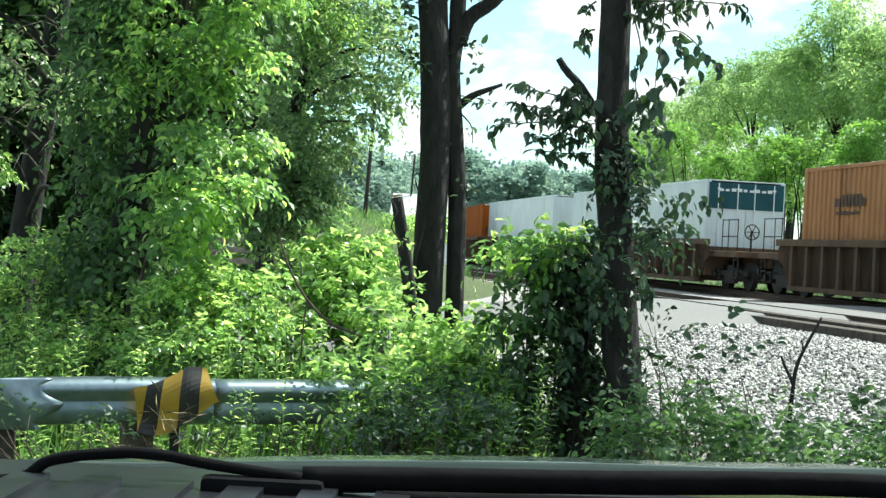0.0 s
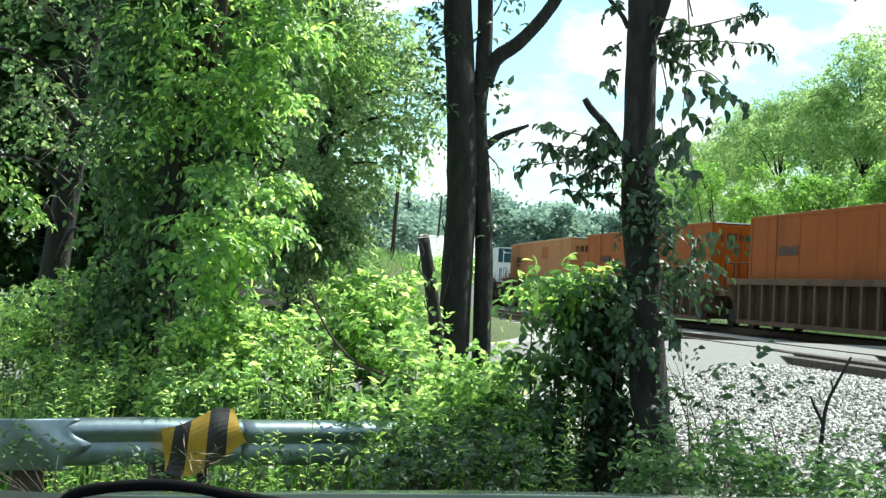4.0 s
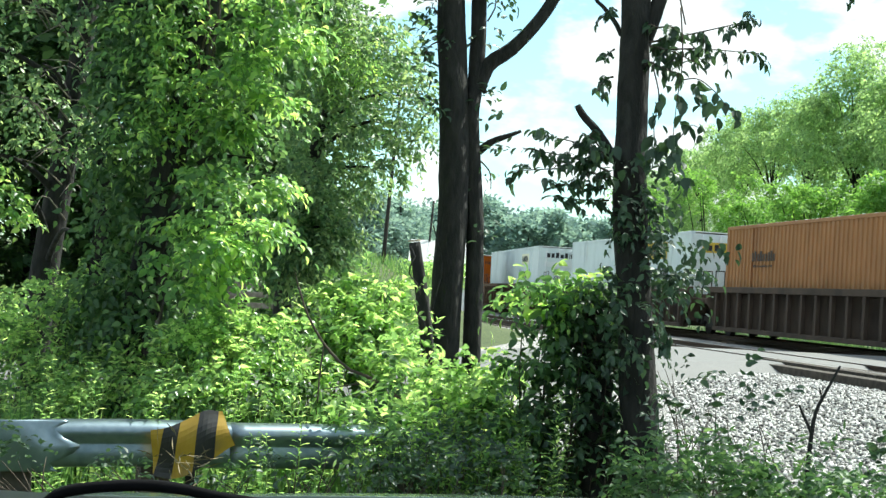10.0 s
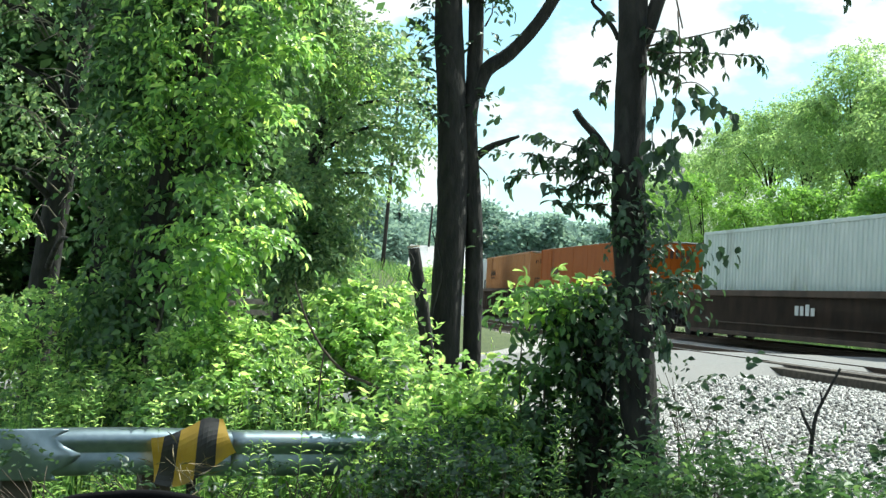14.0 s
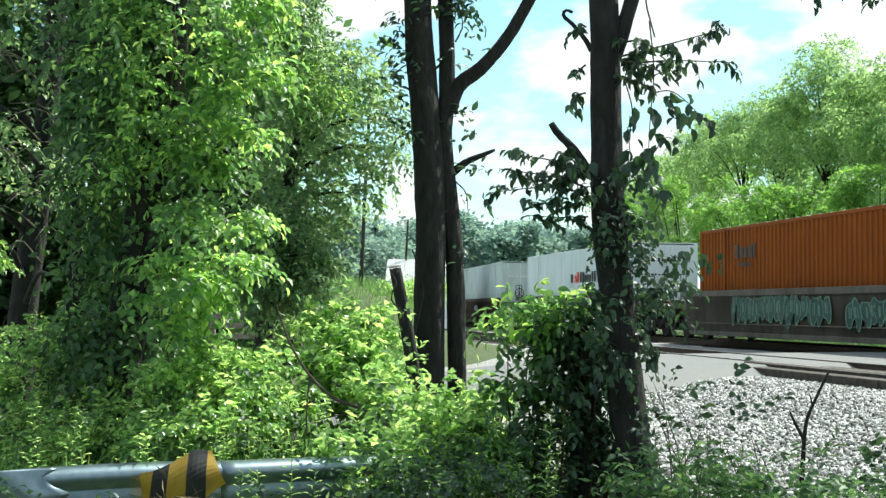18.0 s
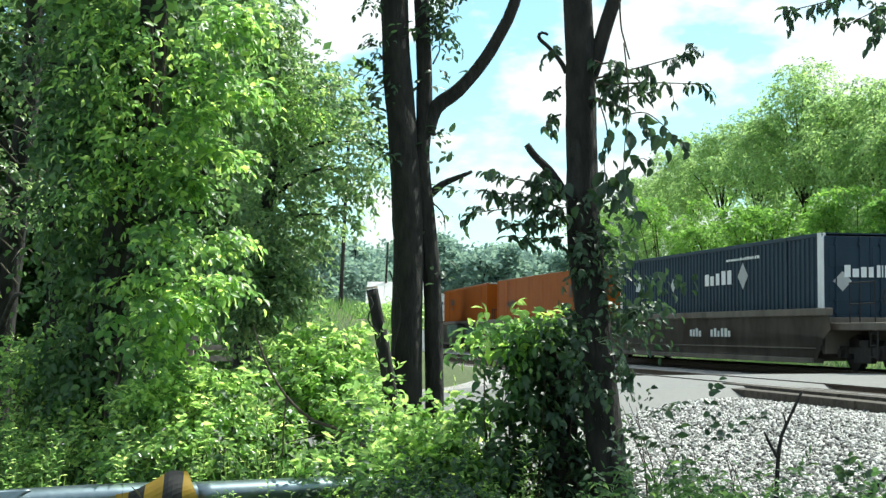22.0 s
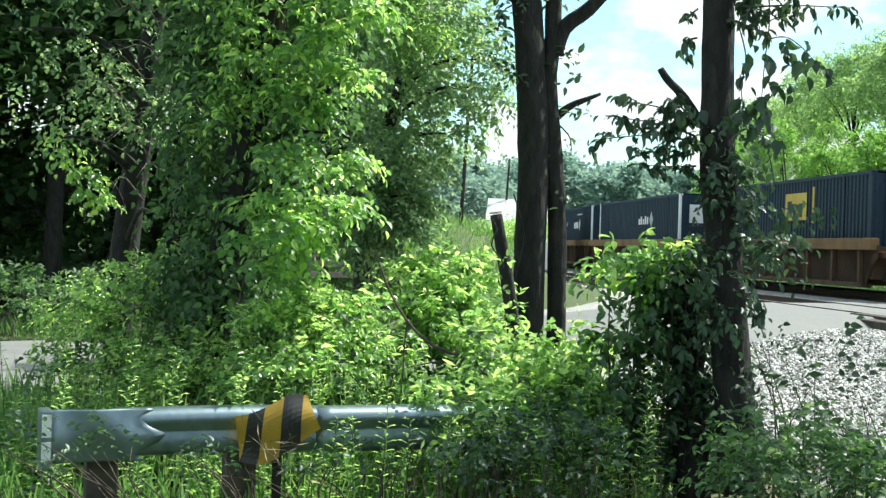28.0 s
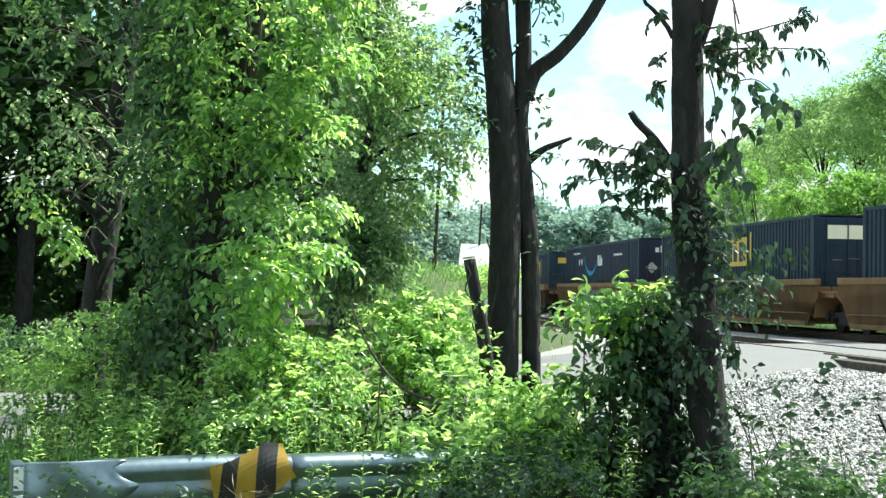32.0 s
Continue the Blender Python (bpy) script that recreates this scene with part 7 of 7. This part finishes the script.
def hazard_sign():
    """The striped hazard plate, bent back over the beam."""
    c = Vector(V(278, 840, 9.1))
    t = base("hazard_sign", c.x, c.y, 0.0, "bent yellow and black striped hazard plate on the guard rail", "road sign")
    o = Vector(t.location)
    ctr = Vector((V(280, 800, 9.4)[0] - 0.05, 0, 0.40))
    ctr.y = (GA + GD * ((ctr.x - GA.x) / GD.x)).y - 0.18
    nv = 10
    corner = {(0, 0): (-0.215, -0.25), (0, 1): (-0.24, 0.045), (1, 1): (0.18, 0.18), (1, 0): (0.275, -0.04)}
    bands = [(0.0, 0.1, YELLOW), (0.1, 0.33, BLACK), (0.33, 0.59, YELLOW), (0.59, 0.85, BLACK), (0.85, 1.0, YELLOW)]

    def at(u, v):
        q = [sum((u if i else 1 - u) * (v if j else 1 - v) * corner[i, j][k] for i in (0, 1) for j in (0, 1)) for k in (0, 1)]
        back = 0.03 * max(0, u - 0.72) / 0.28 + 0.05 * max(0, 0.3 - u) / 0.3 + 0.02 * math.sin(v * 5 + u * 3)
        return ctr + Vector((q[0], back - 0.03 + q[0] * GD.y / GD.x, q[1] - 0.085 * (1 - v) ** 1.5 * math.sin(math.pi * min(u * 1.05, 1)) - 0.012 * math.sin(u * 7) + 0.025 * v * math.exp(-((u - 0.78) / 0.14) ** 2))) - o
    for u0, u1, mat in bands:
        bm = bmesh.new()
        rows = []
        for j in range(nv + 1):
            v = j / nv
            sl = (v - 0.5) * 0.2
            ua = u0 if u0 == 0 else u0 + sl
            ub = u1 if u1 == 1 else u1 + sl
            rows.append([bm.verts.new(at(ua + (ub - ua) * i / 4, v)) for i in range(5)])
        for q, r2 in zip(rows, rows[1:]):
            for i in range(4):
                bm.faces.new((q[i], q[i + 1], r2[i + 1], r2[i]))
        bmesh.ops.recalc_face_normals(bm, faces=bm.faces)
        bmesh.ops.solidify(bm, geom=bm.faces[:], thickness=0.003)
        part("stripe", bm, mat, t, "yellow stripe" if mat is YELLOW else "black stripe")
    bm = bmesh.new()
    box(bm, (ctr.x - o.x - 0.03, ctr.y - o.y + 0.06, -0.5), (ctr.x - o.x + 0.03, ctr.y - o.y + 0.09, 0.45), 0.004)
    part("post", bm, DARK_STEEL, t)


hazard_sign()


# ---- far things ----
def utility_pole(x, y, d, top, label, r=0.07, arm=True):
    b = V(x, y, d)
    t = base("utility_pole", b[0], b[1], lay1(b[0], b[1]) - 0.1, label, "pole", "poles along the lane")
    h = V(x, top, d)[2] - t.location.z
    limb("pole", [(0, 0, 0), (0.06 * h / 3, 0, h * 0.5), (0.13 * h / 3, 0, h)], r * 1.15, r * 0.75, t, POLE_WOOD, 12, 8, 0.03)
    if not arm:
        return t
    bm = bmesh.new()
    box(bm, (-0.9 + 0.13 * h / 3, -0.06, h - 0.5), (0.9 + 0.13 * h / 3, 0.06, h - 0.38), 0.01)
    part("crossarm", bm, POLE_WOOD, t)
    for xx in (-0.8, -0.3, 0.3, 0.8):
        bm = bmesh.new()
        cyl(bm, 0.045, 0.14, Matrix.Translation((xx + 0.13 * h / 3, 0, h - 0.31)), 8, 0.03)
        part("insulator", bm, WHITE, t)
    return t


utility_pole(592, 510, 55, 130, "dark leaning timber utility pole")
utility_pole(667, 500, 80, 380, "short distant dark timber pole", 0.07, False)


def white_house():
    b = V(700, 500, 78)
    z = lay1(b[0], b[1])
    t = base("white_house", b[0], b[1], z, "low house with a sunlit white metal roof", "house")
    w, dp = 3.9, 4.2
    eave, ridge = V(0, 486, 78)[2] - z, V(0, 448, 78)[2] - z
    for nm, y0, y1 in (("wall", 0.25, 0.4), ("wall", dp - 0.4, dp - 0.25)):
        bm = bmesh.new()
        box(bm, (-w / 2 + 0.2, y0, -0.4), (w / 2 - 0.2, y1, eave), 0.01)
        part(nm, bm, WHITE, t)
    for s in (-1, 1):
        bm = bmesh.new()
        x = s * (w / 2 - 0.2)
        pts = [(0.25, -0.4), (dp - 0.25, -0.4), (dp - 0.25, eave), (dp / 2, ridge - 0.1), (0.25, eave)]
        f = bm.faces.new([bm.verts.new((x, p, q)) for p, q in pts])
        bmesh.ops.solidify(bm, geom=[f], thickness=0.12)
        part("gable_wall", bm, WHITE, t)
    for y0, y1 in ((-0.1, dp / 2), (dp + 0.1, dp / 2)):
        for k in range(8):
            bm = bmesh.new()
            xa, xb = -w / 2 + k * w / 8, -w / 2 + (k + 1) * w / 8 - 0.015
            f = bm.faces.new([bm.verts.new(q) for q in ((xa, y0, eave - 0.08), (xb, y0, eave - 0.08), (xb, y1, ridge), (xa, y1, ridge))])
            bmesh.ops.solidify(bm, geom=[f], thickness=0.05)
            bmesh.ops.recalc_face_normals(bm, faces=bm.faces)
            part("roof_panel", bm, WHITE, t, "sunlit white metal roof panel")


white_house()


def timber_fence():
    """A short run of old timber rails by the ditch."""
    b = V(372, 600, 24)
    t = base("timber_fence", b[0], b[1], lay1(b[0], b[1]) - 0.1, "short weathered timber fence among the weeds", "fence")
    z = V(372, 560, 24)[2] - t.location.z
    for x in (-0.42, 0.42):
        bm = bmesh.new()
        box(bm, (x - 0.06, -0.06, 0), (x + 0.06, 0.06, z + 0.1), 0.01)
        part("post", bm, GREY_WOOD, t)
    for k, zz in enumerate((z - 0.3, z - 0.12, z + 0.03)):
        bm = bmesh.new()
        box(bm, (-0.5, -0.1 - 0.01 * k, zz), (0.5, -0.06, zz + 0.09), 0.008)
        part("rail_board", bm, GREY_WOOD, t)


timber_fence()


# ---- the car's bonnet ----
def parked_car():
    t = base("car", 0, 0, 0, "parked car with a grey-green bonnet and black wipers", "car")
    # bonnet: a gently crowned sheet, falling to the nose
    bm = bmesh.new()
    rows = []
    for j in range(17):
        v = j / 16
        y = 1.33 + 1.15 * v
        z = 1.262 - 0.135 * v - 0.10 * v ** 3
        rows.append([bm.verts.new(((i / 12 - 0.5) * 1.7, y - 0.16 * abs(i / 6 - 1) ** 2 * v, z - 0.06 * abs(i / 6 - 1) ** 2.4 + (0.008 if abs(abs(i / 6 - 1) - 0.5) < 0.1 else 0) + 0.002 + 0.045 * (i / 12 - 0.5) * 1.7)) for i in range(13)])
    for q, w in zip(rows, rows[1:]):
        for i in range(12):
            bm.faces.new((q[i], q[i + 1], w[i + 1], w[i]))
    bmesh.ops.recalc_face_normals(bm, faces=bm.faces)
    bmesh.ops.solidify(bm, geom=bm.faces[:], thickness=0.02)
    hood = part("bonnet", bm, HOOD, t)
    for p in hood.data.polygons:
        p.use_smooth = True
    bm = bmesh.new()
    box(bm, (-0.88, 0.6, 0.35), (0.88, 2.3, 0.98), 0.08)
    part("body", bm, HOOD, t)
    bm = bmesh.new()
    box(bm, (-0.85, 0.95, 1.05), (0.85, 1.325, 1.25), 0.03)
    for k in range(26):
        box(bm, (-0.8 + k * 0.062, 1.05, 1.24), (-0.77 + k * 0.062, 1.2, 1.256))
    part("cowl", bm, COWL, t, "black plastic cowl")
    bm = bmesh.new()
    box(bm, (-0.85, 2.26, 0.3), (0.85, 2.5, 0.75), 0.06)
    part("bumper", bm, RUBBER, t)
    for x, yy in ((-0.78, 1.75), (0.78, 1.75)):
        bm = bmesh.new()
        m = Matrix.Translation((x, yy, 0.34)) @ Matrix.Rotation(radians(90), 4, "Y")
        cyl(bm, 0.34, 0.22, m, 28)
        w = part("wheel", bm, RUBBER, t)
        bm = bmesh.new()
        cyl(bm, 0.2, 0.235, m, 20)
        part("rim", bm, GALV, w)
    limb("wiper_arm", [(-0.52, 1.2, 1.232), (-0.424, 1.2, 1.242), (-0.362, 1.2, 1.25), (-0.335, 1.2, 1.267), (-0.279, 1.2, 1.276), (-0.24, 1.2, 1.276), (-0.195, 1.2, 1.27), (-0.12, 1.2, 1.263)], 0.0055, 0.005, t, RUBBER, 8, 36, 0.0)
    bm = bmesh.new()
    box(bm, (-0.205, 1.185, 1.235), (-0.10, 1.21, 1.262), 0.006)
    part("wiper_pivot", bm, RUBBER, t)
    limb("wiper_blade", [(-0.12, 1.21, 1.26), (0.0, 1.21, 1.266), (0.15, 1.21, 1.272), (0.35, 1.21, 1.281), (0.6, 1.21, 1.28)], 0.012, 0.01, t, RUBBER, 8, 20, 0.0)
    limb("wiper_arm", [(0.62, 1.19, 1.235), (0.4, 1.19, 1.25), (0.2, 1.19, 1.256), (-0.05, 1.19, 1.25)], 0.009, 0.008, t, RUBBER, 8, 16, 0.0)


parked_car()


def motions():
    for car, con, s0 in TRAIN:
        rows = train_rows(s0)
        walk(car, rows)
        walk(con, rows)


motions()
